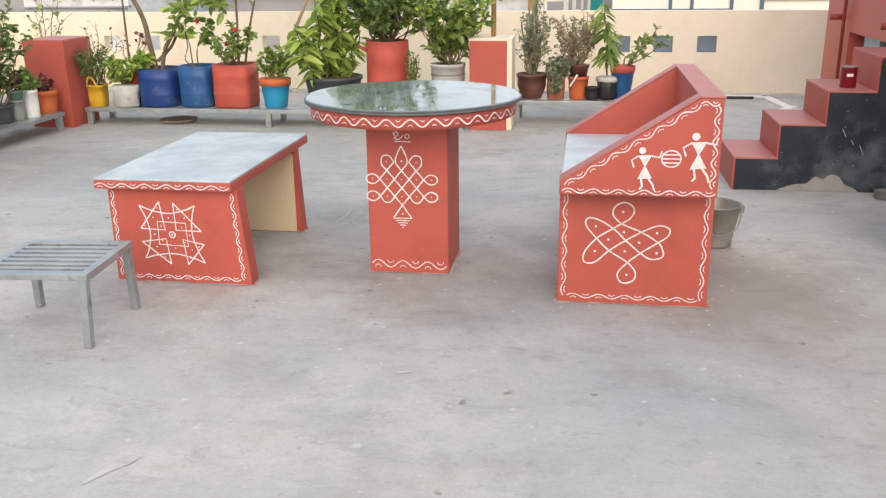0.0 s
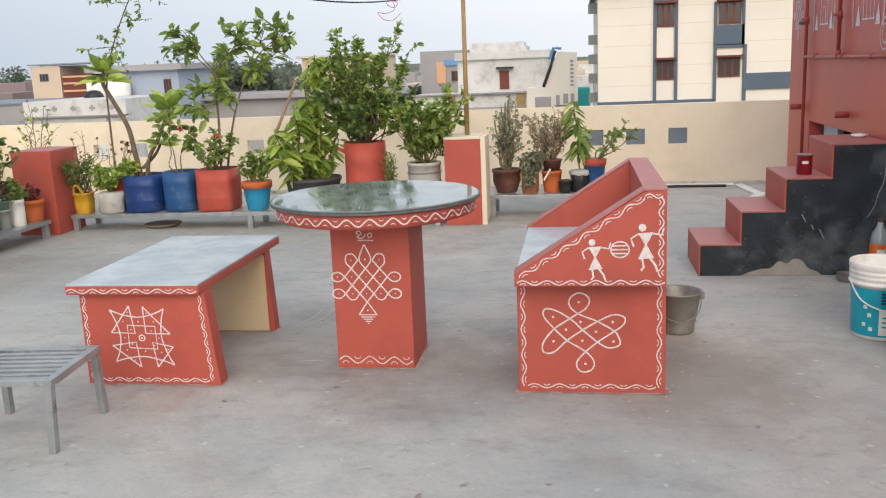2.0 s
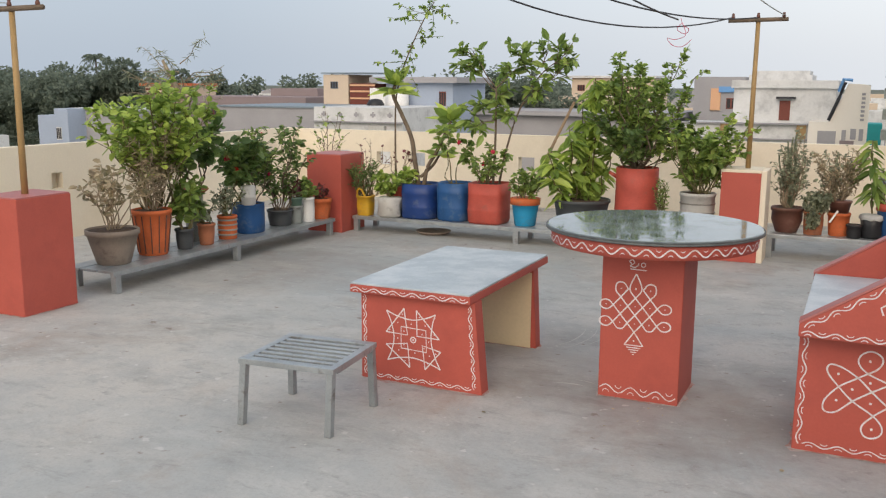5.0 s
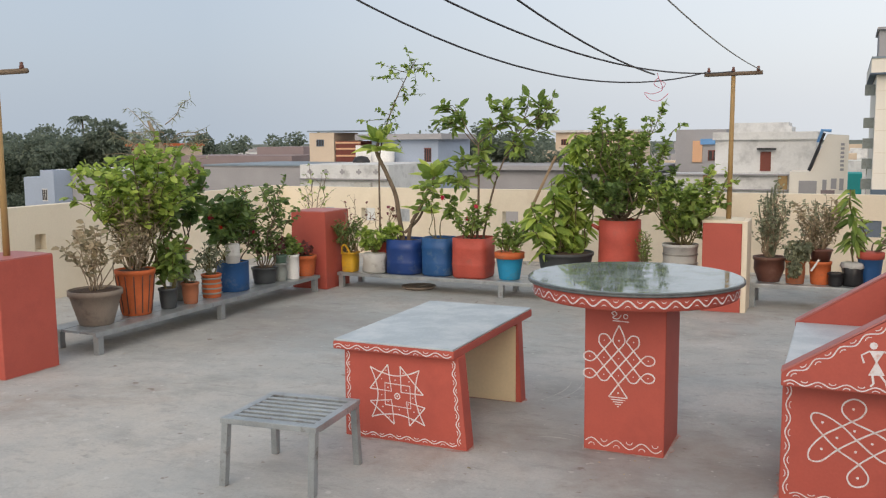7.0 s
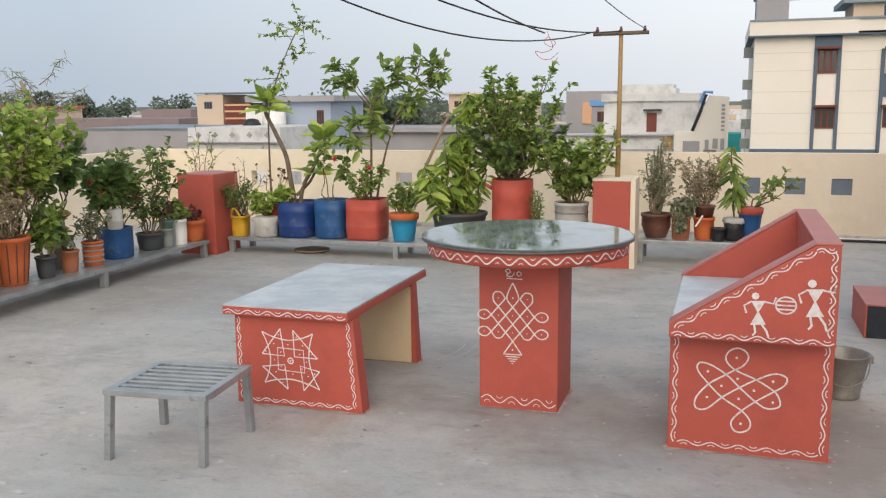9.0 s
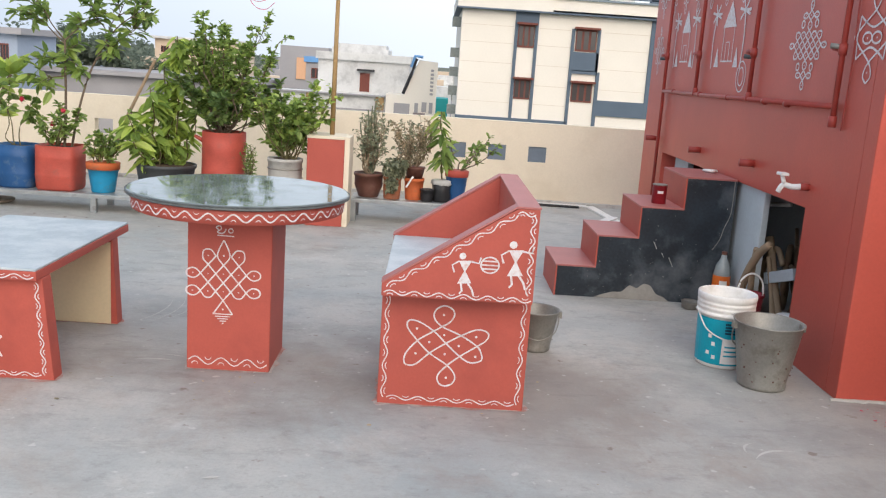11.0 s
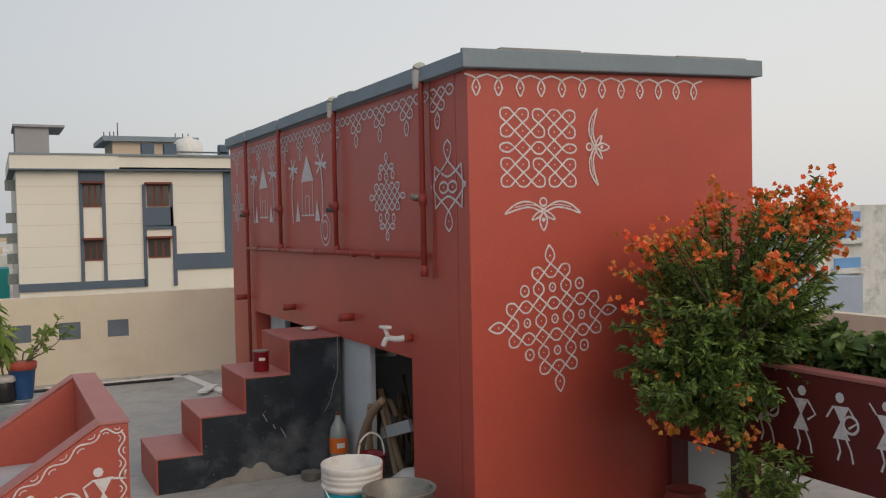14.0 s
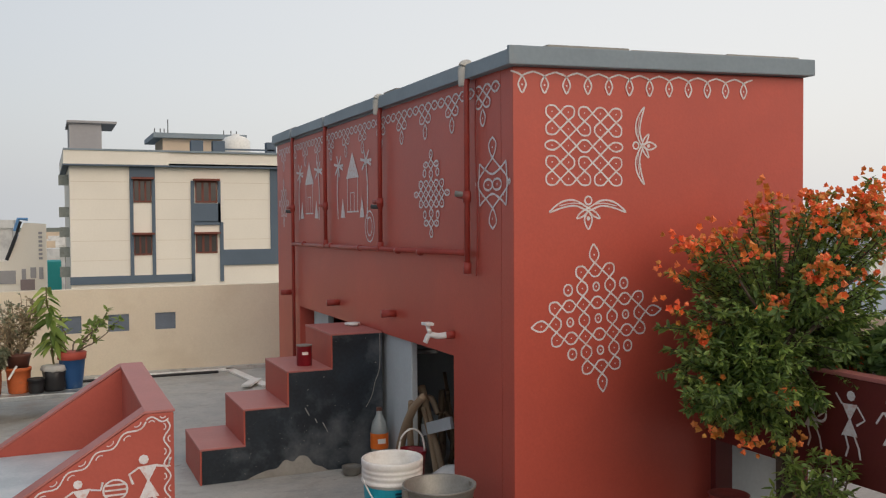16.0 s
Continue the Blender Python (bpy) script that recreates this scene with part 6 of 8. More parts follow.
for i in range(58):
    q, d = along(ln, rng.uniform(0.2, 0.999))
    g = rng.uniform(0, 6.28)
    an.append((q, np.array((math.cos(g), math.sin(g), 0.3)) * 1.4))
leaves_part("foliage", an, 77, "leaf", p, 0.145, 0.042, droop=0.9, spread=0.3)
p = pot_thing("potted_plant", 0.49, CY, ZC, "sparse curled-leaf plant in a blue pot with red rim")
b = round_pot(p, 0.49, CY + 0.02, ZC, 0.105, 0.29, "blue_light", 0.72, 0.05, 0.004)
part("rim_band", lathe([(0.1, 0), (0.108, 0.002), (0.112, 0.055), (0.102, 0.06)], (0.49, CY + 0.02, ZC + 0.232), 26), M["pot_red"], b, "red painted rim", True)
bush(p, (0.49, CY + 0.02, ZC + 0.28), 0.34, 0.26, 78, 5, 5, 5, 0.06, 0.03, "leaf", "bark", 0.3, lean=(0.14, 0))

# ---- big flowering shrub by the house ----
FX, FY = 3.12, 3.36
p = thing("flowering_shrub", (FX, FY, 0), "large orange trumpet-flowered shrub in a broad grey clay pot", "potted shrub", POT)
bm = lathe([(0.11, 0), (0.125, 0.008), (0.165, 0.075), (0.19, 0.145), (0.20, 0.165), (0.212, 0.172), (0.216, 0.19), (0.205, 0.197), (0.19, 0.192), (0.185, 0.17)], (FX, FY, 0), 40, wobble=0.02)
pt = part("pot", bm, M["clay"], p, "broad grey clay pot with a pinched rim", True)
part("soil", lathe([(0.185, 0), (0.17, 0.01), (0.001, 0.018)], (FX, FY, 0.165), 24), M["soil"], p, smooth=True)
part("trunk", tube(smooth_line([(FX, FY + 0.02, 0.17), (FX + 0.02, FY + 0.06, 0.45), (FX + 0.06, FY + 0.1, 0.7), (FX + 0.08, FY + 0.1, 1.0)]), 0.036, 0.022, 9), M["bark_dark"], p, smooth=True)
rng = np.random.default_rng(81)
bm, an, clusters = bmesh.new(), [], []
C, RAD = np.array((3.33, 3.64, 1.07)), np.array((0.60, 0.47, 0.55))
LOW, LOW_RAD = np.array((3.03, 3.50, 0.88)), np.array((0.39, 0.29, 0.28))
for i in range(430):
    g = rng.normal(size=3)
    g /= np.linalg.norm(g)
    k = 0.45 + 0.55 * rng.uniform() ** 0.5
    lump = 1 + 0.26 * noise.noise(Vector(g * 2.1))
    mid_, size_ = (C, RAD) if i < 310 else (LOW, LOW_RAD)
    e = mid_ + g * size_ * k * lump
    if e[1] > 4.08 and e[0] < 3.98:
        e[1] = 4.08 - rng.uniform(0, 0.1)
    if g[2] > 0.5 and g[0] > 0.25 and i < 310:
        e = e + (0.1, 0, 0.12)
    if e[0] > 3.3 and e[2] < 0.82:
        e[2] = 0.82 + rng.uniform(0, 0.12)
    s = mid_ + (e - mid_) * rng.uniform(0.25, 0.5) + (0, 0, -0.05)
    tw = grow(rng, s, e, 0.003, 0.05, 2)
    tube(tw, 0.0045, 0.002, 4, bm)
    for m in range(84):
        q, d = along(tw, rng.uniform(0.0, 0.999))
        an.append((q, d * 0.5 + g * 0.4))
    chance = 0.95 if e[2] > 1.30 else 0.4 if e[2] > 1.15 else 0.07
    if k > 0.75 and rng.uniform() < chance:
        clusters.append(e)
for i in range(9):
    a = i * 0.7
    tube(grow(rng, (FX + 0.05, FY + 0.1, 0.75 + 0.03 * i), C + np.array((math.cos(a) * 0.35, math.sin(a) * 0.3, 0.1 * (i % 3))), 0.01), 0.012, 0.005, 6, bm)
part("branch", bm, M["bark_dark"], p)
leaves_part("foliage", an[::2], 82, "leaf_dark", p, 0.037, 0.0135, "fine dark green pinnate leaves", droop=0.25)
leaves_part("foliage", an[1::2], 86, "leaf", p, 0.037, 0.0135, "fresh green pinnate leaves", droop=0.25)
fl = []
for e in clusters:
    for m in range(int(rng.integers(9, 22))):
        fl.append(e + rng.normal(size=3) * 0.026)
for (x, y, z, n) in ((3.80, 3.55, 1.72, 16), (3.87, 3.58, 1.66, 14), (3.70, 3.5, 1.62, 26), (3.56, 3.5, 1.58, 22), (3.88, 3.6, 1.5, 26), (3.95, 3.62, 1.36, 22), (2.82, 3.5, 0.66, 14), (2.95, 3.42, 0.60, 13), (3.12, 3.36, 0.58, 14), (2.80, 3.48, 0.84, 12), (3.0, 3.3, 0.80, 14)):
    limb = grow(rng, C + (np.array((x, y, z)) - C) * 0.45, (x, y, z), 0.004, 0.04, 3)
    part("branch", tube(limb, 0.006, 0.002, 5), M["bark_dark"], p)
    leaves_part("foliage", [(along(limb, rng.uniform(0.2, 0.98))[0], rng.normal(size=3) * 0.5) for _ in range(120)], 300 + n, "leaf", p, 0.037, 0.0135, droop=0.25)
    fl += [np.array((x, y, z)) + rng.normal(size=3) * (0.04, 0.035, 0.026) for _ in range(n)]
flowers_part("blossom", fl, 83, "flower_orange", p, 0.029, "orange trumpet blossoms")
bush(p, (FX + 0.03, FY - 0.05, 0.17), 0.36, 0.17, 84, 8, 8, 13, 0.042, 0.013, "leaf", "bark", 0.45, 0.4, twig_len=0.42)
bush(p, (FX + 0.12, FY - 0.1, 0.17), 0.14, 0.08, 85, 6, 3, 5, 0.045, 0.035, "leaf_light", "twig", 0.1)

p = pot_thing("stacked_pots", 3.06, 3.92, 0, "two stacked dull red clay pots at the wall foot", "pot", "")
part("lower_pot", lathe([(0.06, 0), (0.066, 0.01), (0.08, 0.11), (0.09, 0.118), (0.09, 0.14), (0.08, 0.144)], (3.235, 3.86, 0), 24), M["dull_pot"], p, "dull red pot", True)
part("upper_pot", lathe([(0.07, 0), (0.098, 0.03), (0.102, 0.06), (0.088, 0.095), (0.098, 0.105), (0.086, 0.108), (0.08, 0.095)], (3.235, 3.86, 0.13), 24), M["dull_pot"], p, "round dull brown-red clay pot", True)
for k, (x, y, z, r) in enumerate(((3.50, 3.24, 0.0, 0.105), (3.49, 3.26, 0.088, 0.085))):
    solid("black_bowl", lathe([(r * 0.6, 0), (r * 0.95, 0.03), (r, 0.075), (r * 0.93, 0.09), (r * 0.88, 0.085), (r * 0.8, 0.04)], (x, y, z), 26), M["black_plastic"], ("black clay cooking bowl on the floor", "smaller black bowl resting on another bowl")[k], "bowl", smooth=True)

# ---- raised plant trough ----
QX, QZ0, QZ1 = 3.32, 0.44, 0.875
trough = thing("plant_trough", (3.6, 2.9, 0), "maroon raised plant trough with white painted shapes on legs", "planter")
side_q = part("side_panel", box((QX, 1.7, QZ0), (QX + 0.06, 4.10, QZ1), 0.006), M["dark_red"], trough, "maroon side panel coloured darker for the shrub's shade, with white painted shapes")
part("coping", box((QX - 0.008, 1.69, QZ1), (QX + 0.07, 4.105, QZ1 + 0.018), 0.004), M["tread"], trough)
part("side_panel", box((QX + 0.56, 1.7, QZ0), (QX + 0.62, 4.10, QZ1), 0.006), M["dark_red"], trough)
part("end_panel", box((QX + 0.06, 1.7, QZ0), (QX + 0.56, 1.76, QZ1), 0.004), M["dark_red"], trough)
part("end_panel", box((QX + 0.06, 4.04, QZ0), (QX + 0.56, 4.10, QZ1), 0.004), M["dark_red"], trough)
part("bottom", box((QX + 0.06, 1.76, QZ0), (QX + 0.56, 4.04, QZ0 + 0.05)), M["dark_red"], trough)
part("soil", box((QX + 0.062, 1.762, QZ0 + 0.05), (QX + 0.558, 4.038, QZ1 - 0.06)), M["soil"], trough)
for y in (1.75, 4.0):
    y_lo = y + 0.055 if y > 3.9 else y - 0.05
    part("leg", box((QX + 0.005, y_lo, 0), (QX + 0.11, y + 0.09, QZ0)), M["dark_red"], trough)
    part("leg", box((QX + 0.51, y_lo, 0), (QX + 0.615, y + 0.09, QZ0)), M["dark_red"], trough)
d = Drawing((QX - 0.001, 4.10, 0), (0, -1, 0), (0, 0, 1), 0.011)
for i in range(9):
    u, z = 0.46 + i * 0.2, 0.69
    s = 1.14
    d.fill([(u - 0.034 * s, z + 0.066 * s), (u + 0.034 * s, z + 0.07 * s), (u, z + 0.005 * s)])
    d.fill([(u - 0.036 * s, z - 0.05 * s), (u + 0.036 * s, z - 0.046 * s), (u, z + 0.02 * s)])
    d.dot((u + 0.006 * (-1) ** i, z + 0.098 * s), 0.019 * s)
    d.stroke([(u + 0.033 * s, z + 0.064 * s), (u + 0.066 * s, z + 0.02 * s), (u + 0.03 * s, z - 0.005 * s)], 0.009)
    d.stroke([(u - 0.033 * s, z + 0.064 * s), (u - 0.062 * s, z + (0.02 if i % 2 else 0.10) * s)], 0.009)
    d.stroke([(u - 0.018 * s, z - 0.045 * s), (u - 0.004 * s, z - 0.09 * s), (u - 0.016 * s, z - 0.125 * s)], 0.010)
    d.stroke([(u + 0.02 * s, z - 0.045 * s), (u + 0.04 * s, z - 0.085 * s), (u + 0.048 * s, z - 0.125 * s)], 0.010)
    if i % 2:
        d.ring((u + 0.045, z + 0.01), 0.034)
    d.done(side_q)
    d = Drawing((QX - 0.001, 4.10, 0), (0, -1, 0), (0, 0, 1), 0.011)
for k, (y, h) in enumerate(((2.1, 0.3), (2.6, 0.34), (3.1, 0.32), (3.55, 0.3))):
    bush(trough, (QX + 0.3, y, QZ1 - 0.07), h * 0.72, 0.26, 90 + 2 * k, 14, 7, 11, 0.065, 0.034, "leaf_dark", "twig", 0.1, label="dark green bedding leaves")

# ---- buckets and small things ----


def handle_line(x, y, z, r, drop, side=-1):
    return smooth_line([(x - r, y, z), (x - r * 0.75, y + side * r * 0.62, z - drop * 0.7), (x, y + side * r * 0.95, z - drop), (x + r * 0.75, y + side * r * 0.62, z - drop * 0.7), (x + r, y, z)])


def metal_bucket(x, y, r, h, label, bail_side=-1):
    b = thing("metal_bucket", (x, y, 0), label, "bucket", "buckets")
    rb = r * 0.70
    pr = [(rb * 0.95, 0), (rb, 0.004), (rb + 0.002, 0.02), (rb, 0.024), (r * 0.985, h - 0.012), (r + 0.004, h - 0.008), (r + 0.006, h - 0.002), (r, h), (r - 0.006, h - 0.006), (rb * 0.97, 0.02), (0.001, 0.015)]
    part("body", lathe(pr, (x, y, 0), 36, wobble=0.012), M["tin"], b, smooth=True)
    part("bail", tube(handle_line(x, y, h - 0.02, r + 0.004, h * 0.55, bail_side), 0.0035, seg=6), M["tin"], b, "wire bail hanging down", True)
    for s in (-1, 1):
        part("ear", box((x + s * (r + 0.002) - 0.012, y - 0.016, h - 0.045), (x + s * (r + 0.002) + 0.012, y + 0.016, h - 0.008), 0.003), M["tin"], b)
    return b


metal_bucket(0.85, 4.67, 0.12, 0.222, "small dull metal bucket beside the masonry seat")
big = metal_bucket(1.94, 4.30, 0.165, 0.33, "large stained metal bucket with small rust specks", 1)
rng = random.Random(8)
bm = bmesh.new()
for i in range(26):
    a, z = rng.uniform(3.3, 6.2), rng.uniform(0.04, 0.3)
    r = 0.165 * (0.70 + 0.29 * z / 0.33) + 0.001
    bmesh.ops.create_icosphere(bm, subdivisions=1, radius=rng.uniform(0.0025, 0.005), matrix=Matrix.Translation((1.94 + r * math.cos(a), 4.30 + r * math.sin(a), z)))
tagged(part("rust_specks", bm, M["brown_pot"], big, "dark rust specks"), kind="stuff")

pail = thing("paint_pail", (1.835, 4.63, 0), "white plastic paint pail with a teal printed label", "bucket", "buckets")
px, py = 1.835, 4.63
prof = [(0.112, 0), (0.118, 0.006), (0.128, 0.27), (0.138, 0.275), (0.142, 0.282), (0.136, 0.29), (0.133, 0.30), (0.138, 0.305), (0.138, 0.318), (0.134, 0.324), (0.139, 0.33), (0.139, 0.342), (0.135, 0.348), (0.140, 0.354), (0.141, 0.376), (0.138, 0.385), (0.132, 0.385), (0.126, 0.375), (0.118, 0.03), (0.001, 0.02)]
prof = [(r * 1.07, z) for r, z in prof]
part("body", lathe(prof, (px, py, 0), 48), M["white_plastic"], pail, smooth=True)


def wrap(owner, name, x, y, r0, r1, z0, z1, a0, a1, material, label=""):
    """A label bent round a slightly tapered side."""
    bm = bmesh.new()
    rows = []
    for i in range(25):
        a = a0 + (a1 - a0) * i / 24
        rows.append((bm.verts.new((x + r0 * math.cos(a), y + r0 * math.sin(a), z0)), bm.verts.new((x + r1 * math.cos(a), y + r1 * math.sin(a), z1))))
    for a, b in zip(rows, rows[1:]):
        bm.faces.new((a[0], b[0], b[1], a[1]))
    return part(name, bm, M[material], owner, label)


def rad(z):
    return (0.1185 + 0.0395 * z) * 1.07


lab = wrap(pail, "label", px, py, rad(0.02) + 0.0015, rad(0.262) + 0.0015, 0.02, 0.262, 2.9, 6.6, "teal_label", "teal printed label")
wrap(lab, "white_field", px, py, rad(0.03) + 0.003, rad(0.165) + 0.003, 0.03, 0.165, 4.4, 5.35, "white_plastic")
for k in range(4):
    wrap(lab, "text_bar", px, py, rad(0.19 + k * 0.016) + 0.003, rad(0.198 + k * 0.016) + 0.003, 0.19 + k * 0.016, 0.200 + k * 0.016, 4.45, 5.1 - 0.08 * (k % 2), "dark_label")
for k in range(3):
    wrap(lab, "text_bar", px, py, rad(0.07 + k * 0.024) + 0.0045, rad(0.08 + k * 0.024) + 0.0045, 0.07 + k * 0.024, 0.078 + k * 0.024, 4.5, 5.1 - 0.1 * (k % 2), "teal_label")
for a, z in ((3.85, 0.16), (4.0, 0.12), (3.8, 0.07), (4.05, 0.05)):
    wrap(lab, "spot", px, py, rad(z) + 0.003, rad(z + 0.02) + 0.003, z, z + 0.02, a, a + 0.14, "white_plastic")
part("bail", tube(handle_line(px, py, 0.30, 0.153, 0.14), 0.004, seg=6), M["white_plastic"], pail, "white plastic handle hanging down", True)

can = thing("paint_tin", (1.786, 6.06, SZ[2]), "small dark red paint tin on the third step", "tin")
tb = part("body", lathe([(0.046, 0), (0.048, 0.003), (0.048, 0.12), (0.0495, 0.122), (0.0495, 0.128), (0.047, 0.13), (0.04, 0.126), (0.001, 0.126)], (1.786, 6.06, SZ[2]), 28), M["can_red"], can, smooth=True)
part("lid_ring", lathe([(0.047, 0), (0.0505, 0.001), (0.0505, 0.007), (0.047, 0.008)], (1.786, 6.06, SZ[2] + 0.122), 28), M["tin"], can)
wrap(can, "text_bar", 1.786, 6.06, 0.0492, 0.0492, SZ[2] + 0.07, SZ[2] + 0.088, 4.2, 5.0, "white_plastic")

bt = thing("plastic_bottle", (2.185, 5.79, 0), "cloudy empty plastic bottle with an orange label", "bottle")
part("body", lathe([(0.045, 0), (0.054, 0.012), (0.055, 0.10), (0.051, 0.115), (0.055, 0.13), (0.055, 0.235), (0.045, 0.29), (0.02, 0.335), (0.017, 0.36), (0.001, 0.362)], (2.185, 5.79, 0), 24), M["bottle"], bt, smooth=True)
wrap(bt, "label", 2.185, 5.79, 0.0565, 0.0565, 0.13, 0.225, 2.6, 6.6, "orange_label", "orange paper label")
wrap(bt, "text_bar", 2.185, 5.79, 0.0575, 0.0575, 0.165, 0.195, 4.2, 5.1, "white_plastic")
part("cap", lathe([(0.018, 0), (0.019, 0.002), (0.018, 0.02), (0.001, 0.021)], (2.185, 5.79, 0.36), 14), M["brown_pot"], bt)

cp = thing("small_tin_bowl", (1.99, 5.72, 0), "small silvery tin bowl with dried paint by the steps", "bowl")
part("body", lathe([(0.04, 0), (0.055, 0.01), (0.06, 0.05), (0.062, 0.052), (0.055, 0.045), (0.001, 0.03)], (1.985, 5.73, 0), 22), M["tin"], cp, smooth=True)
sp = thing("plastic_scrap", (2.17, 6.25, SZ[3]), "white scrap of plastic on the top step", "scrap")
part("body", lathe([(0.03, 0), (0.05, 0.01), (0.045, 0.02), (0.001, 0.024)], (2.17, 6.25, SZ[3]), 14, wobble=0.4), M["white_plastic"], sp, smooth=True)
jar = thing("red_pail", (2.165, 5.20, 0), "small dull red pail at the mouth of the store", "bucket")
part("body", lathe([(0.062, 0), (0.078, 0.23), (0.084, 0.24), (0.084, 0.255), (0.076, 0.25), (0.06, 0.02), (0.001, 0.02)], (2.165, 5.20, 0), 24), M["can_red"], jar, smooth=True)
part("bail", tube(smooth_line([(2.085, 5.20, 0.235), (2.105, 5.20, 0.33), (2.165, 5.20, 0.37), (2.225, 5.20, 0.33), (2.245, 5.20, 0.235)]), 0.006), M["white_plastic"], jar, "white handle standing up", smooth=True)
sack = thing("white_sack", (2.36, 5.0, 0), "crumpled white plastic sack on the store floor", "sack")
part("body", lathe([(0.10, 0), (0.14, 0.04), (0.12, 0.13), (0.06, 0.18), (0.001, 0.19)], (2.34, 5.02, 0), 24, wobble=0.3), M["white_plastic"], sack, smooth=True)
rng = random.Random(12)
for i in range(7):
    y0 = 5.35 + rng.uniform(0, 0.5)
    x0 = 2.46 + rng.uniform(0, 0.3)
    pts = smooth_line([(x0, y0, 0.02), (x0 + rng.uniform(-0.1, 0.1), y0 + rng.uniform(-0.1, 0.1), 0.2), (x0 + rng.uniform(-0.15, 0.15), y0 + rng.uniform(-0.25, 0.25), 0.3 + rng.uniform(0, 0.25))])
    solid("firewood_stick", tube(pts, 0.018, 0.012, 7), M["wood"], "crooked dry stick leaning in the store", "stick", "firewood", smooth=True)
wheel = thing("wooden_wheel", (2.75, 5.2, 0), "old wooden spoked wheel standing in the store", "wheel")
ringp = [(2.58 + 0.08 * math.cos(a), 5.72 + 0.17 * math.cos(a), 0.25 + 0.2 * math.sin(a)) for a in np.linspace(0, 2 * math.pi, 25)]
part("rim", tube(ringp, 0.02, seg=7), M["wood"], wheel, smooth=True)
for k in range(5):
    a = k * 2 * math.pi / 5
    part("spoke", tube([(2.58, 5.72, 0.25), (2.58 + 0.08 * math.cos(a), 5.72 + 0.17 * math.cos(a), 0.25 + 0.2 * math.sin(a))], 0.013, seg=6), M["wood"], wheel)
for pts, r in (
    ([(2.25, 5.66, 0.0), (2.215, 5.47, 0.26), (2.20, 5.27, 0.46), (2.21, 5.13, 0.56)], 0.03),
    ([(2.30, 5.52, 0.0), (2.235, 5.40, 0.30), (2.21, 5.32, 0.50)], 0.022),
    ([(2.44, 5.85, 0.0), (2.43, 5.72, 0.34), (2.43, 5.56, 0.46), (2.44, 5.46, 0.38)], 0.024),
    ([(2.40, 5.62, 0.52), (2.40, 5.44, 0.26), (2.41, 5.28, 0.02)], 0.026),
    ([(2.37, 5.30, 0.0), (2.38, 5.42, 0.20), (2.36, 5.50, 0.42)], 0.02),
):
    solid("crooked_branch", tube(smooth_line(pts), r, r * 0.7, 8), M["wood"], "thick crooked dry branch leaning in the store", "branch", "firewood", smooth=True)
bm = box((-0.16, -0.012, -0.035), (0.16, 0.012, 0.035), 0.003)
bm.transform(pose(2.39, 5.36, 0.33, 0, 18, 100))
solid("plank", bm, M["whitewash"], "pale short plank lying on the branches", "plank")
solid("store_pipe", tube([(2.45, 5.86, 0.70), (2.45, 5.50, 0.75)], 0.014, seg=8), M["dirty_white"], "white plastic pipe across the store", "pipe", smooth=True)

dish = solid("shallow_dish", lathe([(0.14, 0), (0.17, 0.02), (0.175, 0.03), (0.16, 0.028), (0.001, 0.012)], (-3.6, 8.0, 0), 26), M["clay"], "shallow clay dish under the plant stand", "dish", smooth=True)
rng = np.random.default_rng(200)
for key, n_, lab in (("flower_red", 46, "fallen red petals on the floor by the house"), ("dirty_white", 48, "pale paint chips scattered on the floor"), ("leaf_dry", 70, "dry leaf bits scattered on the floor")):
    vv, ff = [], []
    for i in range(n_):
        if key == "flower_red":
            x, y = rng.uniform(2.3, 3.15), 4.08 - abs(rng.normal()) * 0.16
        else:
            x, y = (rng.uniform(-5, 3.2), rng.uniform(1.8, 9.5)) if rng.uniform() < 0.5 else (rng.choice([-1.4, -0.5, 0.65, 2.2, -4.4]) + rng.normal() * 0.15, rng.choice([3.7, 3.95, 4.05]) + rng.normal() * 0.12)
        if (HX - 0.03 < x < HR and y > HY0 - 0.03) or (-2.0 < x < -1.3 and 3.7 < y < 4.8) or (BX0 < x < BX1 and y > 3.7 and y < 4.7):
            continue
        r, a = rng.uniform(0.004, 0.012), rng.uniform(0, 6.28)
        b = len(vv)
        for k in range(5):
            g = a + k * 1.256
            vv.append((x + r * math.cos(g) * rng.uniform(0.6, 1.2), y + r * math.sin(g) * rng.uniform(0.5, 1.0), 0.002 + rng.uniform(0, 0.004)))
        ff.append(tuple(range(b, b + 5)))
    me = bpy.data.meshes.new("litter")
    me.from_pydata(vv, [], ff)
    me.materials.append(M[key])
    tagged(new("litter", me), lab, "litter", kind="stuff")

# pale scrapes and cement smears left in the floor


def scuff(x, y, turn, length, bow, width, seed, label="pale scrape mark worn into the cement floor"):
    """A ragged, bowed streak lying on the floor."""
    bm = bmesh.new()
    rows, n = [], max(8, int(length / 0.015))
    ca, sa = math.cos(radians(turn)), math.sin(radians(turn))
    for i in range(n + 1):
        t = i / n
        u, v = (t - 0.5) * length, bow * (1 - (2 * t - 1) ** 2)
        w = width * max(0.08, math.sin(math.pi * t)) * (0.65 + 0.7 * noise.noise((t * length * 30, seed, 0)))
        rows.append([bm.verts.new((x + u * ca - (v + k * w) * sa, y + u * sa + (v + k * w) * ca, 0.0025)) for k in (-1, 1)])
    for a, b in zip(rows, rows[1:]):
        bm.faces.new((a[0], a[1], b[1], b[0]))
    solid("floor_scuff", bm, M["scuff"], label, "floor mark", kind="structure")


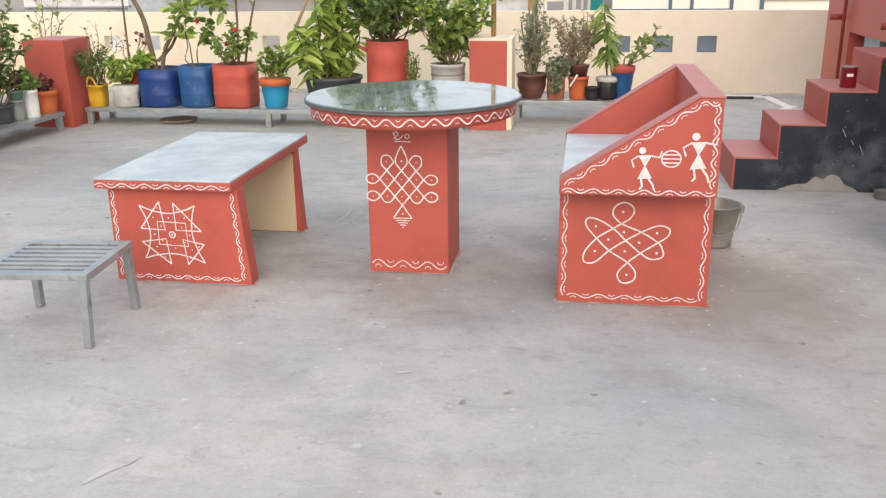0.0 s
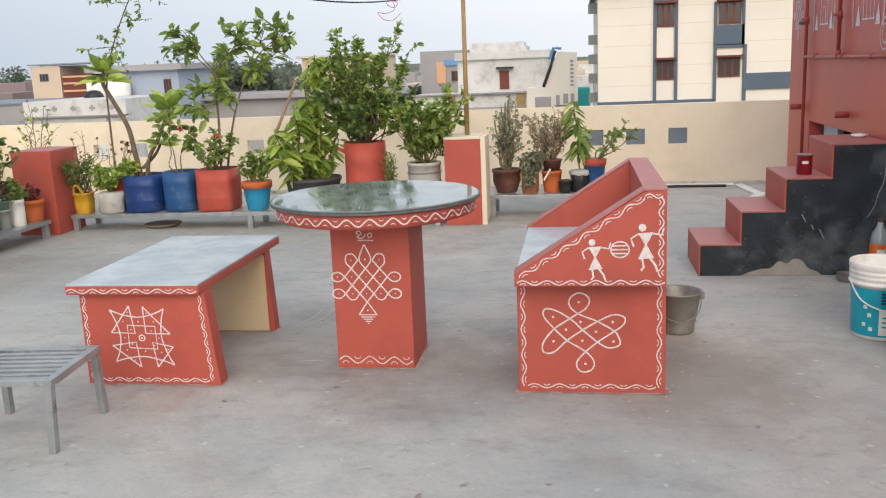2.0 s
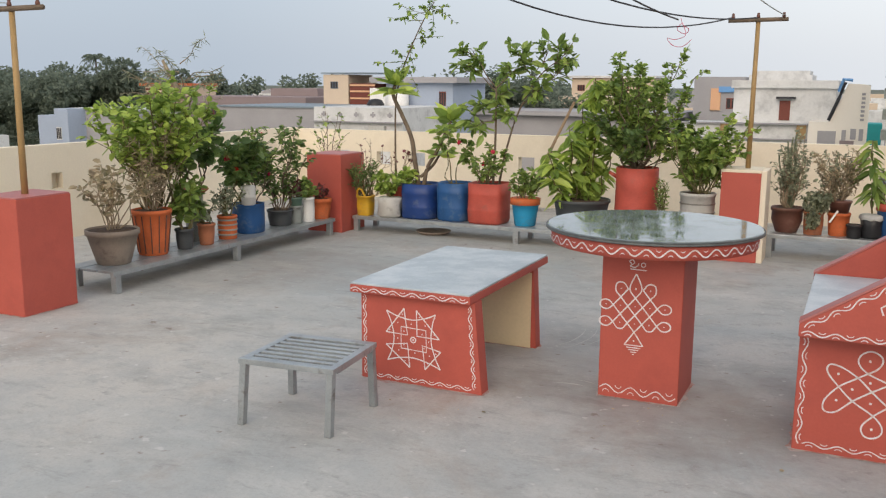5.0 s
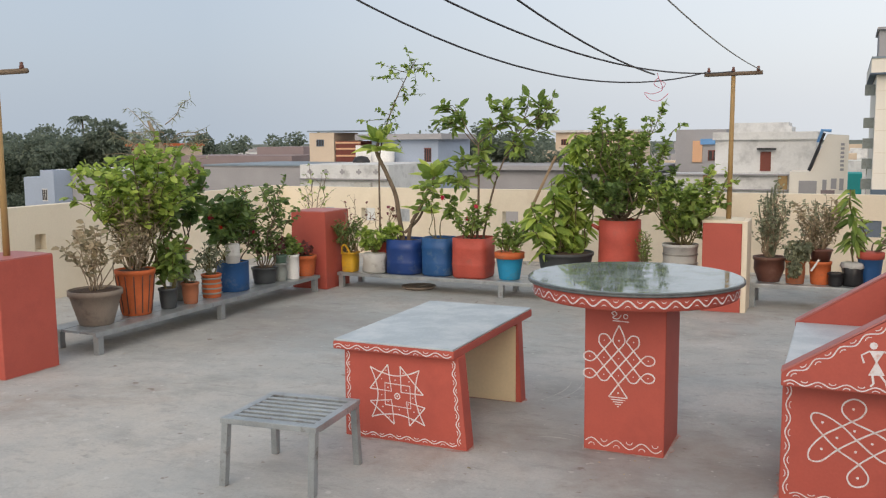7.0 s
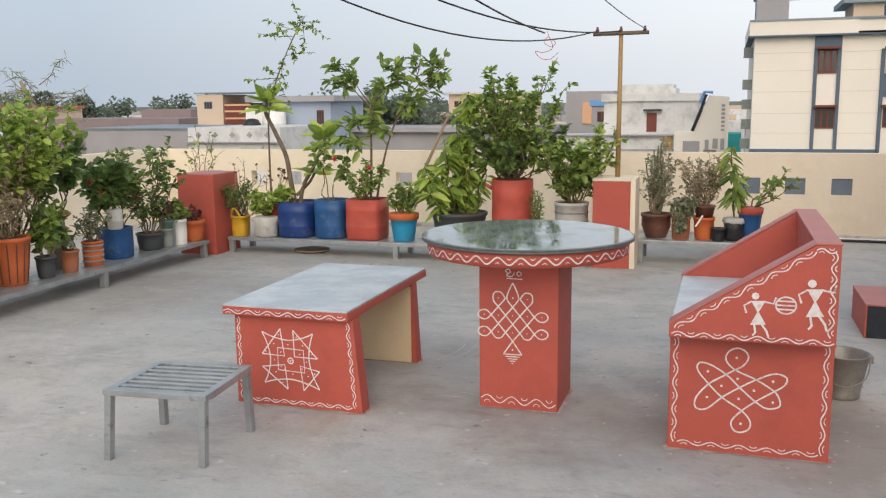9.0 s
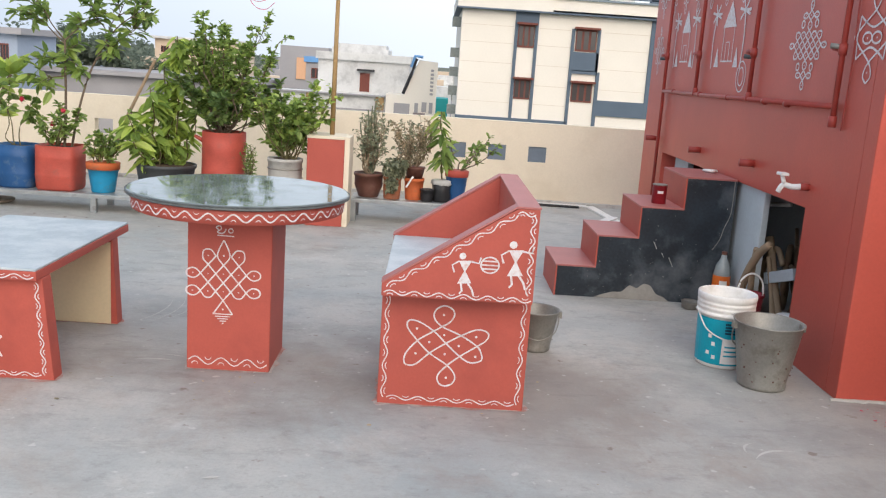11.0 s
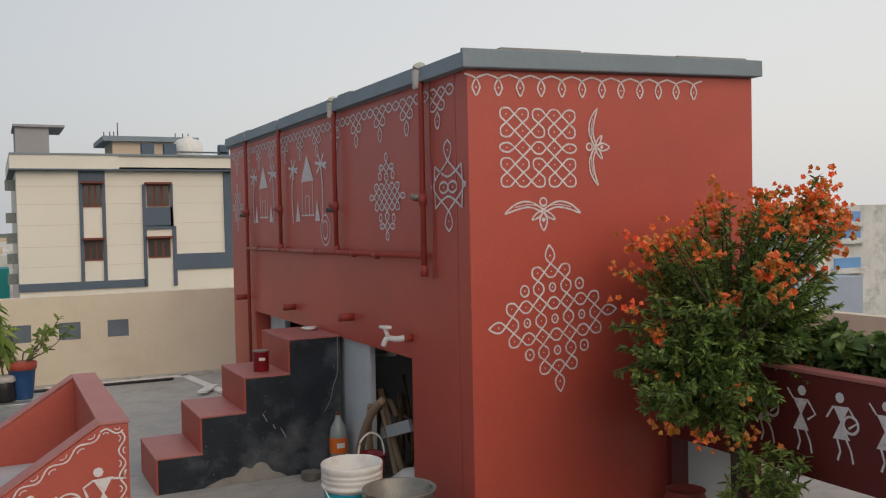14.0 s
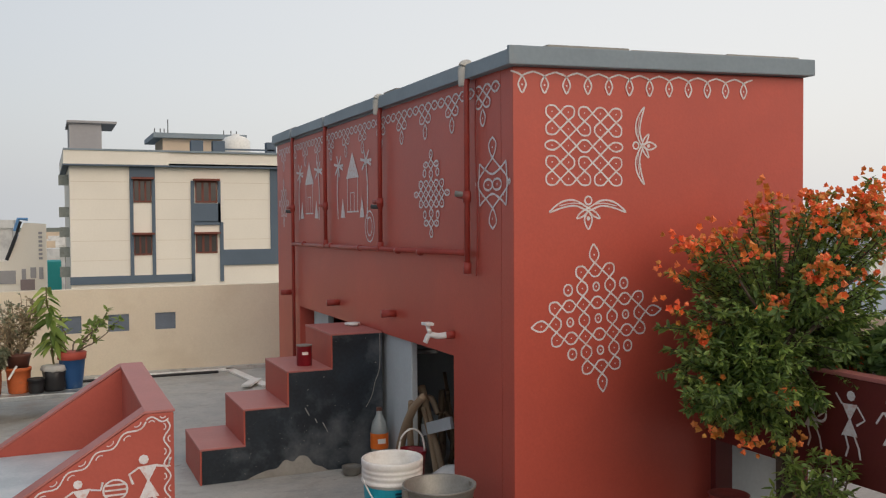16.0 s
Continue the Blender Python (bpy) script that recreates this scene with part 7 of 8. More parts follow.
for k, (x, y, turn, length, bow, width) in enumerate(((-1.26, 4.95, 82, 0.55, -0.06, 0.006), (-1.20, 4.98, 84, 0.62, -0.07, 0.005), (-1.13, 5.02, 84, 0.5, -0.07, 0.004), (-1.0, 4.13, 6, 0.17, 0.012, 0.010), (-0.93, 4.20, -12, 0.12, 0.01, 0.007), (-1.17, 2.21, 58, 0.20, 0.015, 0.028), (-0.45, 2.97, 20, 0.07, 0.0, 0.014), (1.70, 3.44, 25, 0.22, 0.04, 0.012), (1.62, 3.50, 60, 0.14, 0.03, 0.008))):
    scuff(x, y, turn, length, bow, width, k)

# ---- cables ----


def slung(x0, y0, z0, dx, dy, a, b, end, r=0.006, label="black cable slung from the pole over the terrace", material="wire"):
    """A hanging cable: straight in plan, a parabola in height."""
    pts = [(x0 + dx * u, y0 + dy * u, z0 + a * u + b * u * u) for u in np.linspace(0, end, 30)]
    return solid("cable", tube(pts, r, seg=6), M[material], label, "cable", "cables", smooth=True)


slung(-0.85, 7.985, 2.03, -1.44, -3.43, -0.70, 0.933, 1.9)
slung(-0.63, 7.985, 2.03, -1.10, -3.43, -0.37, 0.559, 1.9)
slung(-1.04, 6.71, 1.94, -0.30, -1.90, 0.11, 0.13, 2.4)
slung(-0.42, 7.985, 2.04, -0.116, -3.0, -0.02, 0.095, 2.2, 0.004, "thin grey cable slung from the pole", "can_grey")
slung(-4.92, 4.055, 1.955, -1.06, 0.0, -0.04, 0.035, 3.5, 0.004)
slung(-4.66, 4.055, 1.955, -1.06, 0.02, 0.06, -0.055, 3.8, 0.003, "thin grey cable slung from the pole", "can_grey")
th = smooth_line([(-1.02, 6.71, 1.95), (-1.0, 6.70, 1.90), (-0.96, 6.71, 1.87), (-0.99, 6.72, 1.84), (-1.04, 6.70, 1.87), (-1.01, 6.71, 1.91), (-0.98, 6.70, 1.83), (-1.05, 6.70, 1.80), (-1.11, 6.71, 1.81), (-1.07, 6.71, 1.76), (-1.0, 6.71, 1.75), (-0.94, 6.72, 1.80)])
solid("loose_thread", tube(th, 0.0022, seg=5), M["thread"], "tangle of pinkish red thread hanging from the cables", "thread", smooth=True)

# ---- the town around ----
EYE_AT = Vector((0.3, 0.5, 1.5))


def away(x, y, z, k):
    """A place seen beyond the parapet, set k times as far off along its line of sight."""
    return EYE_AT + (Vector((x, y, z)) - EYE_AT) * k


def far_box(x0, x1, y, z0, z1, k, depth, proud=0.0, bevel=0.0):
    a, b = away(x0, y, z0, k), away(x1, y, z1, k)
    return box((a.x, a.y - proud, a.z), (b.x, a.y + depth, b.z), bevel)


def block(y, k, x0, x1, top, depth, material, label, name="house", drop=None):
    a = away((x0 + x1) / 2, y, 0, k)
    h = thing(name, (a.x, a.y + depth / 2, GROUND), label, "building", "town houses")
    lo, hi = away(x0, y, 0, k), away(x1, y, top, k)
    part("wall", box((lo.x, lo.y, GROUND), (hi.x, lo.y + depth, hi.z)), M[material], h)
    return h


def far_window(h, y, k, x0, x1, z0, z1, shade=True, frame_mat="brown_win"):
    w = part("window", far_box(x0, x1, y, z0, z1, k, 0.05, 0.06), M[frame_mat], h, "brown framed window")
    n = 3
    for i in range(n):
        g = (x1 - x0) / n
        part("pane", far_box(x0 + g * (i + 0.16), x0 + g * (i + 0.84), y, z0 + (z1 - z0) * 0.08, z1 - (z1 - z0) * 0.08, k, 0.02, 0.08), M["win_glass"], w)
    if shade:
        part("sunshade", far_box(x0 - 0.05, x1 + 0.05, y, z1, z1 + 0.05, k, 0.05, 0.5), M["brown_win"], w)


# cream apartment house with slate-blue trim
K, Y = 2.25, 24.0
h = block(Y, K, 0.85, 9.0, 2.95, 14, "bld_cream", "three-storey cream house with slate-blue trim and brown windows", "apartment_house")
part("cornice", far_box(0.72, 3.15, Y, 2.96, 3.32, K, 14, 0.35), M["bld_cream"], h, "cream roof parapet")
part("cornice", far_box(3.15, 9.0, Y, 3.02, 3.30, K, 14, 0.25), M["bld_cream"], h)
part("roof_line", far_box(0.70, 9.0, Y, 2.93, 2.97, K, 14.1, 0.45), M["bld_blue"], h, "slate-blue eaves line")
part("roof_line", far_box(0.72, 9.0, Y, 3.30, 3.345, K, 14.1, 0.40), M["slab_grey"], h)
for x0, x1, z0, z1 in ((0.83, 3.72, 0.05, 0.24), (2.22, 2.30, 0.24, 2.93), (2.74, 2.82, 0.24, 2.93), (2.30, 2.74, 2.68, 2.93), (3.69, 3.77, 0.05, 2.6), (4.40, 4.49, 0.03, 1.55), (3.77, 4.42, 1.55, 2.03), (3.77, 4.42, 1.48, 1.57), (4.49, 9.0, 0.44, 0.84), (5.72, 5.92, 0.84, 2.93), (4.36, 4.43, 1.55, 2.62)):
    part("trim", far_box(x0, x1, Y, z0, z1, K, 0.05, 0.12), M["bld_blue"], h, "slate-blue painted band")
for x0, x1, z0, z1 in ((2.31, 2.73, 2.05, 2.62), (2.31, 2.73, 0.74, 1.25), (3.80, 4.34, 2.05, 2.60), (3.80, 4.34, 0.76, 1.25)):
    far_window(h, Y, K, x0, x1, z0, z1)
for z in (0.62, 1.1, 1.62, 2.12, 2.55):
    for x0, x1 in ((0.87, 2.20), (2.84, 3.68), (4.52, 8.9)):
        part("joint", far_box(x0, x1, Y, z, z + 0.012, K, 0.05, 0.015), M["bld_joint"], h, "faint plaster joint")
part("stair_tower", far_box(0.90, 1.68, Y + 1.5, 3.3, 4.12, K, 4), M["bld_grey"], h, "grey rooftop stair tower")
part("tower_slab", far_box(0.85, 2.05, Y + 1.5, 4.12, 4.18, K, 4.4, 0.2), M["bld_grey"], h)
part("penthouse", far_box(3.2, 5.3, Y + 1.5, 3.3, 3.8, K, 4), M["bld_beige"], h, "beige rooftop room")
part("penthouse_slab", far_box(2.95, 5.4, Y + 1.5, 3.80, 3.93, K, 5, 0.4), M["slab_grey"], h)
for x0, x1 in ((3.75, 4.05), (4.3, 4.6), (5.7, 5.95)):
    part("blue_pier", far_box(x0, x1, Y + 0.2, 3.3, 3.65, K, 0.6), M["bld_blue"], h)
part("rail", far_box(4.6, 5.9, Y + 0.2, 3.42, 3.46, K, 0.1), M["bld_blue"], h)
tk = away(5.0, Y + 0.8, 3.3, K)
part("water_tank", lathe([(0.8, 0), (0.85, 0.2), (0.85, 0.9), (0.6, 1.15), (0.25, 1.25), (0.2, 1.35), (0.001, 1.36)], (tk.x, tk.y, tk.z), 24), M["white_plastic"], h, "white rooftop water tank", True)
for x in (3.05, 3.2, 3.3, 3.4, 4.9, 5.1, 5.25):
    a, b = away(x, Y + 2, 3.9, K), away(x, Y + 2, 4.1 + (0.25 if x == 3.4 else 0), K)
    part("rebar", tube([a, b], 0.03, seg=5), M["wire"], h)
for z in (0.2, 0.7, 1.2, 1.7, 2.5):
    part("service_box", far_box(0.62, 0.85, Y + 0.8, z, z + 0.25, K, 0.8), M["can_grey"], h, "clutter on the side wall")

K, Y = 1.75, 40.0
h = block(Y, K, -31.9, -25.3, 0.22, 12, "bld_grey", "low grey house with a slotted roof parapet")
part("parapet", far_box(-31.9, -25.3, Y, 0.22, 0.30, K, 12, 0.15), M["slab_grey"], h)
h = block(Y - 0.6, K, -25.3, -20.2, 0.32, 12, "bld_white", "low pale grey house with ornamental parapet slots")
part("ledge", far_box(-25.4, -20.2, Y - 0.6, -0.42, -0.36, K, 0.5, 0.5), M["bld_grey"], h)
for i in range(5):
    x = -24.7 + i * 0.95
    part("ornament", far_box(x - 0.14, x + 0.14, Y - 0.6, -0.10, 0.02, K, 0.05, 0.05), M["bld_grey"], h)
    part("ornament", far_box(x - 0.05, x + 0.05, Y - 0.6, -0.16, 0.10, K, 0.05, 0.07), M["bld_grey"], h)
part("air_conditioner", far_box(-22.0, -21.1, Y - 0.6, -0.8, -0.55, K, 0.3, 0.4), M["dirty_white"], h)
h = block(48, 1.75, -42, -31.5, 0.62, 10, "bld_purple", "mauve house with a small barred window")
far_window(h, 48, 1.75, -38.9, -38.2, -0.55, -0.1, False)
h = block(52, 1.75, -37, -33.2, 1.15, 8, "bld_purple", "dull brown house with a flat roof")
h = block(46, 1.75, -28.9, -27.2, 2.0, 5, "bld_beige", "cream stair tower with a small window")
far_window(h, 46, 1.75, -28.4, -27.9, 1.2, 1.6, False, "bld_blue")
h = block(46, 1.75, -27.1, -25.4, 1.5, 5, "brown_win", "red-brick striped stair tower under a thin roof")
for z in (0.2, 0.6, 1.0, 1.35):
    part("band", far_box(-27.1, -25.4, 46, z, z + 0.1, 1.75, 0.05, 0.08), M["bld_orange"], h)
part("roof", far_box(-29.0, -25.2, 46, 2.05, 2.12, 1.75, 5, 0.2), M["slab_grey"], h)
h = block(45, 1.75, -25.2, -23.6, 1.25, 5, "white_plastic", "white rooftop room on a grey house")
t0 = away(-23.2, 44.5, 0.25, 1.75)
tank = thing("water_tank", (t0.x, t0.y, GROUND), "white rooftop water tank on a tall plinth", "tank")
part("plinth", box((t0.x - 1.2, t0.y - 1.2, GROUND), (t0.x + 1.2, t0.y + 1.2, t0.z)), M["bld_white"], tank)
part("body", lathe([(1.1, 0), (1.15, 0.3), (1.15, 1.2), (0.9, 1.5), (0.3, 1.65), (0.001, 1.7)], t0, 24), M["white_plastic"], tank, smooth=True)
t1_ = away(-24.0, 43.5, 0.05, 1.75)
tank = thing("water_tank", (t1_.x, t1_.y, GROUND), "black rooftop water tank on a tall plinth", "tank")
part("plinth", box((t1_.x - 0.9, t1_.y - 0.9, GROUND), (t1_.x + 0.9, t1_.y + 0.9, t1_.z)), M["bld_white"], tank)
part("body", lathe([(0.6, 0), (0.8, 0.2), (0.85, 0.6), (0.6, 1.0), (0.2, 1.1), (0.001, 1.12)], t1_, 24), M["black_plastic"], tank, smooth=True)
h = block(44, 1.8, -23.6, -19.6, 1.55, 8, "bld_pale_blue", "pale blue house with an overhanging grey roof slab")
part("roof", far_box(-24.4, -19.2, 44, 1.55, 1.85, 1.8, 8, 0.8), M["bld_grey"], h)
for x0, x1 in ((-23.2, -22.8), (-20.4, -20.0)):
    far_window(h, 44, 1.8, x0, x1, 0.3, 1.1, False)
h = block(47, 1.8, -20.5, -8.6, -0.1, 10, "bld_grey", "grey low house with a flat roof edge")
part("roof", far_box(-20.8, -8.3, 47, -0.15, 0.1, 1.8, 11, 0.8), M["bld_grey"], h)
h = block(56, 1.8, -18.5, -13.5, 0.75, 10, "bld_beige", "beige house with a railing")
h = block(60, 1.9, -18.0, -12.5, 1.95, 9, "bld_beige", "cream house with a white balcony far off")
for i in range(5):
    far_window(h, 60, 1.9, -17.6 + i, -17.1 + i, 1.1, 1.5, False)
part("roof", far_box(-18.3, -12.3, 60, 1.95, 2.1, 1.9, 9, 0.5), M["bld_white"], h)
h = block(50, 1.75, -8.2, -5.6, 1.95, 7, "bld_grey", "beige-grey house with a blue beam and window")
part("blue_beam", far_box(-6.9, -5.6, 50, 1.15, 1.45, 1.75, 0.3, 0.2), M["bld_sky_blue"], h)
part("pier", far_box(-7.3, -6.8, 50, 0.2, 1.35, 1.75, 0.3, 0.15), M["bld_orange"], h)
far_window(h, 50, 1.75, -6.5, -5.75, 0.3, 0.85, False)
h = block(Y, K, -4.85, -0.9, 1.40, 9, "bld_white", "weathered white two-storey house with a brown door")
part("parapet", far_box(-4.95, -0.85, Y, 1.40, 1.72, K, 9, 0.25), M["bld_white"], h, "stained white parapet")
part("upper_room", far_box(-4.4, -1.9, Y + 1, 1.72, 1.95, K, 6), M["bld_white"], h)
part("roof", far_box(-4.3, -2.0, Y + 1, 1.95, 2.12, K, 4), M["bld_white"], h)
part("door", far_box(-3.02, -2.6, Y, 0.10, 0.90, K, 0.05, 0.06), M["brown_win"], h)
part("sunshade", far_box(-3.15, -2.4, Y, 0.98, 1.06, K, 0.05, 0.5), M["wire"], h)
h = block(Y - 1.5, K, -6.6, -1.6, 0.0, 4, "bld_white", "white lower storey with a long parapet")
for z in (-0.02, -0.62):
    part("ledge", far_box(-6.7, -1.5, Y - 1.5, z, z + 0.05, K, 0.5, 0.35), M["bld_grey"], h)
part("pier", far_box(-2.2, -1.85, Y - 1.5, -0.6, 0.0, K, 0.1, 0.2), M["bamboo"], h)
part("pier", far_box(-5.1, -4.8, Y - 1.5, -0.6, 0.0, K, 0.1, 0.2), M["bamboo"], h)
h = block(Y - 2, K, -1.75, 0.32, 0.15, 5, "bld_cream", "cream house with open stair wall and square openings", "stair_house")
part("stair_wall", prism([tuple(away(-1.0, Y, 0.15, K).xz), tuple(away(0.33, Y, 0.15, K).xz), tuple(away(0.33, Y, 1.55, K).xz), tuple(away(-0.45, Y, 1.6, K).xz)], "y", away(0, Y - 2, 0, K).y, away(0, Y - 2, 0, K).y + 5), M["bld_cream"], h, "cream sloping stair wall")
part("hose", tube([away(-1.05, Y - 2, 0.2, K), away(-0.75, Y - 2.1, 1.0, K), away(-0.55, Y - 2.1, 1.65, K)], 0.12, seg=6), M["wire"], h)
part("blue_sheet", tube([away(-0.75, Y - 2, 1.3, K), away(-0.62, Y - 2.1, 1.75, K), away(-0.3, Y - 2.1, 1.72, K)], 0.12, seg=6), M["bld_sky_blue"], h)
for i in range(7):
    part("slot", far_box(0.05, 0.18, Y - 2, 0.2 + i * 0.16, 0.29 + i * 0.16, K, 0.05, 0.05), M["bld_grey"], h)
for x0, x1, z0, z1 in ((-1.4, -0.75, -0.7, -0.2), (-0.55, -0.4, -0.55, -0.15), (-0.25, -0.05, -0.5, -0.1), (0.05, 0.2, -0.55, -0.1)):
    part("opening", far_box(x0, x1, Y - 2, z0, z1, K, 0.05, 0.06), M["bld_grey"], h)
part("purple_wall", far_box(-0.6, -0.1, Y - 2, -0.95, -0.55, K, 0.05, 0.1), M["bld_purple"], h)
block(46, 1.75, 0.35, 0.95, -0.2, 4, "bld_teal", "small teal painted house")
block(52, 1.8, 0.3, 1.2, 0.25, 4, "bld_white", "white house between the larger ones")
# far left
h = block(30, 2.0, -53, -42.3, 1.15, 2, "bld_white", "white house with stepped flat roofs and a brown window")
part("stair_tower", far_box(-47.0, -43.4, 30.3, 1.1, 1.8, 2.0, 2), M["bld_white"], h, "white stair tower")
part("ledge", far_box(-53, -44.0, 30, 0.62, 0.9, 2.0, 0.5, 0.3), M["grey_plaster"], h, "stained concrete ledge")
far_window(h, 30, 2.0, -47.3, -45.8, -0.35, 0.15, False)
part("ledge", far_box(-53, -42.2, 30, 0.30, 0.42, 2.0, 0.5, 0.5), M["bld_white"], h)
h = block(28, 2.0, -40.2, -38.15, 0.3, 2, "bld_orange", "peach house with bare columns and a pale blue band")
part("parapet", far_box(-40.4, -38.0, 28, 0.3, 0.42, 2.0, 2, 0.2), M["bld_white"], h)
part("side_wing", far_box(-53, -40.2, 28, -5, -0.45, 2.0, 2), M["bld_orange"], h)
part("band", far_box(-53, -38.1, 28, -1.0, -0.42, 2.0, 0.05, 0.15), M["bld_teal_pale"], h, "pale blue-green band")
for x in (-41.7, -40.6, -39.5, -37.1):
    part("column", far_box(x - 0.13, x + 0.13, 27, -1.6, 0.05, 2.0, 0.6), M["grey_plaster"], h, "bare concrete column")
part("post", far_box(-37.5, -37.3, 28, -1.6, 0.4, 2.0, 0.3), M["bld_white"], h)
block(26, 2.0, -33.8, -32.4, -0.72, 2, "bld_white", "small plain white rooftop room")
block(25, 2.0, -38.5, -33.6, -1.1, 2, "bld_cream", "low cream house with a flat roof")
h = block(29, 2.1, -32.9, -31.1, 0.05, 5, "bld_pale_blue", "grey-blue house with an arched window")
part("upper_wall", far_box(-31.9, -31.1, 29, 0.05, 0.35, 2.1, 5), M["bld_pale_blue"], h)
far_window(h, 29, 2.1, -31.8, -31.5, -1.0, -0.45, False, "bld_white")
h = block(30, 2.1, -31.9, -28.0, 0.3, 6, "bld_grey", "grey flat-roofed house behind trees")
part("parapet", far_box(-31.9, -28.0, 30, 0.3, 0.36, 2.1, 6, 0.2), M["bld_white"], h)
h = block(42, 2.0, -38.8, -36.0, 1.3, 6, "bld_beige", "brick house with an orange roof")
part("roof", far_box(-39.1, -35.8, 42, 1.3, 1.45, 2.0, 6, 0.4), M["pot_orange"], h)
for z in (0.2, 0.5, 0.8, 1.05):
    part("band", far_box(-38.8, -36.0, 42, z, z + 0.1, 2.0, 0.05, 0.08), M["brown_win"], h)
# right
h = block(30, 2.0, 34.5, 46, 1.9, 10, "bld_white", "white and blue apartment house with balconies")
for z in (-2.6, -1.2, 0.2, 1.0):
    part("blue_band", far_box(35.6, 37.4, 30, z, z + 0.6, 2.0, 0.05, 0.1), M["bld_sky_blue"], h)
    part("balcony", far_box(35.4, 37.6, 30, z - 0.12, z + 0.12, 2.0, 0.05, 0.7), M["bld_white"], h, "white balcony front")
    for x in (36.6, 40.2, 41.6):
        far_window(h, 30, 2.0, x, x + 0.5, z + 0.05, z + 0.5, False)
block(24, 1.8, 20, 30, -0.9, 8, "bld_pale_blue", "pale blue low house beyond the parapet")

# ---- woods and far roofs ----


def woods(name, places, seed, label, leaf=0.8, per=420, material="leaf_far"):
    """Tree crowns as clumps of leaf tufts on short trunks, one sheet of woods."""
    rng = np.random.default_rng(seed)
    anchors = []
    for (x, y, z, r, h) in places:
        lumps = [(np.array((x, y, z)) + rng.normal(size=3) * (r * 0.45, r * 0.45, h * 0.28), rng.uniform(0.35, 0.6) * r) for _ in range(6)]
        for c, rr in lumps:
            g = rng.normal(size=(per // 6, 3))
            g /= np.linalg.norm(g, axis=1)[:, None]
            k = rng.uniform(0.55, 1.0, per // 6)[:, None]
            for q, w in zip(c + g * rr * k * (1, 1, 0.8), g):
                anchors.append((q, w))
    root = solid(name, tube([(0, 0, GROUND - 1), (0, 0, GROUND - 0.5)], 0.1), M["bark"], label, "trees", kind="stuff")
    v = leaf_mesh(anchors, rng, leaf, leaf * 0.7, 0.2, 0.7)
    me = bpy.data.meshes.new(name)
    n = len(anchors)
    me.from_pydata(v.tolist(), [], [f for i in range(n) for f in ((6 * i, 6 * i + 1, 6 * i + 2, 6 * i + 3), (6 * i, 6 * i + 3, 6 * i + 4, 6 * i + 5))])
    me.materials.append(M[material])
    old = root.data
    root.data = me
    bpy.data.meshes.remove(old)
    return root


rng = np.random.default_rng(5)
pl = []
for i in range(60):
    x = rng.uniform(-52, -29)
    q = away(x, 30 + rng.uniform(0, 8), 0, 3.0)
    top_z = 1.5 + rng.uniform(0.1, 0.85) * 3.0
    r = rng.uniform(3.5, 5.5)
    pl.append((q.x, q.y, top_z - r * 0.8, r, r))
    pl.append((q.x, q.y, top_z - r * 2.0, r, r))
    pl.append((q.x, q.y - 3, top_z - r * 3.0, r, r))
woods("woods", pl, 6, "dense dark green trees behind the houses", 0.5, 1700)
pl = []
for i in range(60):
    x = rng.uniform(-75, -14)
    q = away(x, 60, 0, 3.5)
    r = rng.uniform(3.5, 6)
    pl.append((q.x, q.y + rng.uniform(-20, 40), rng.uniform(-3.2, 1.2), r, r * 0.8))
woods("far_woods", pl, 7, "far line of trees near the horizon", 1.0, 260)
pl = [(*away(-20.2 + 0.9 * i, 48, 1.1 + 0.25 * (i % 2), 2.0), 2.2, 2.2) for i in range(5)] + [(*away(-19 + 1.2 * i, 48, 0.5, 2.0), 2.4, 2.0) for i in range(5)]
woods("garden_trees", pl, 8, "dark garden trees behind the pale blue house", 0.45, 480)

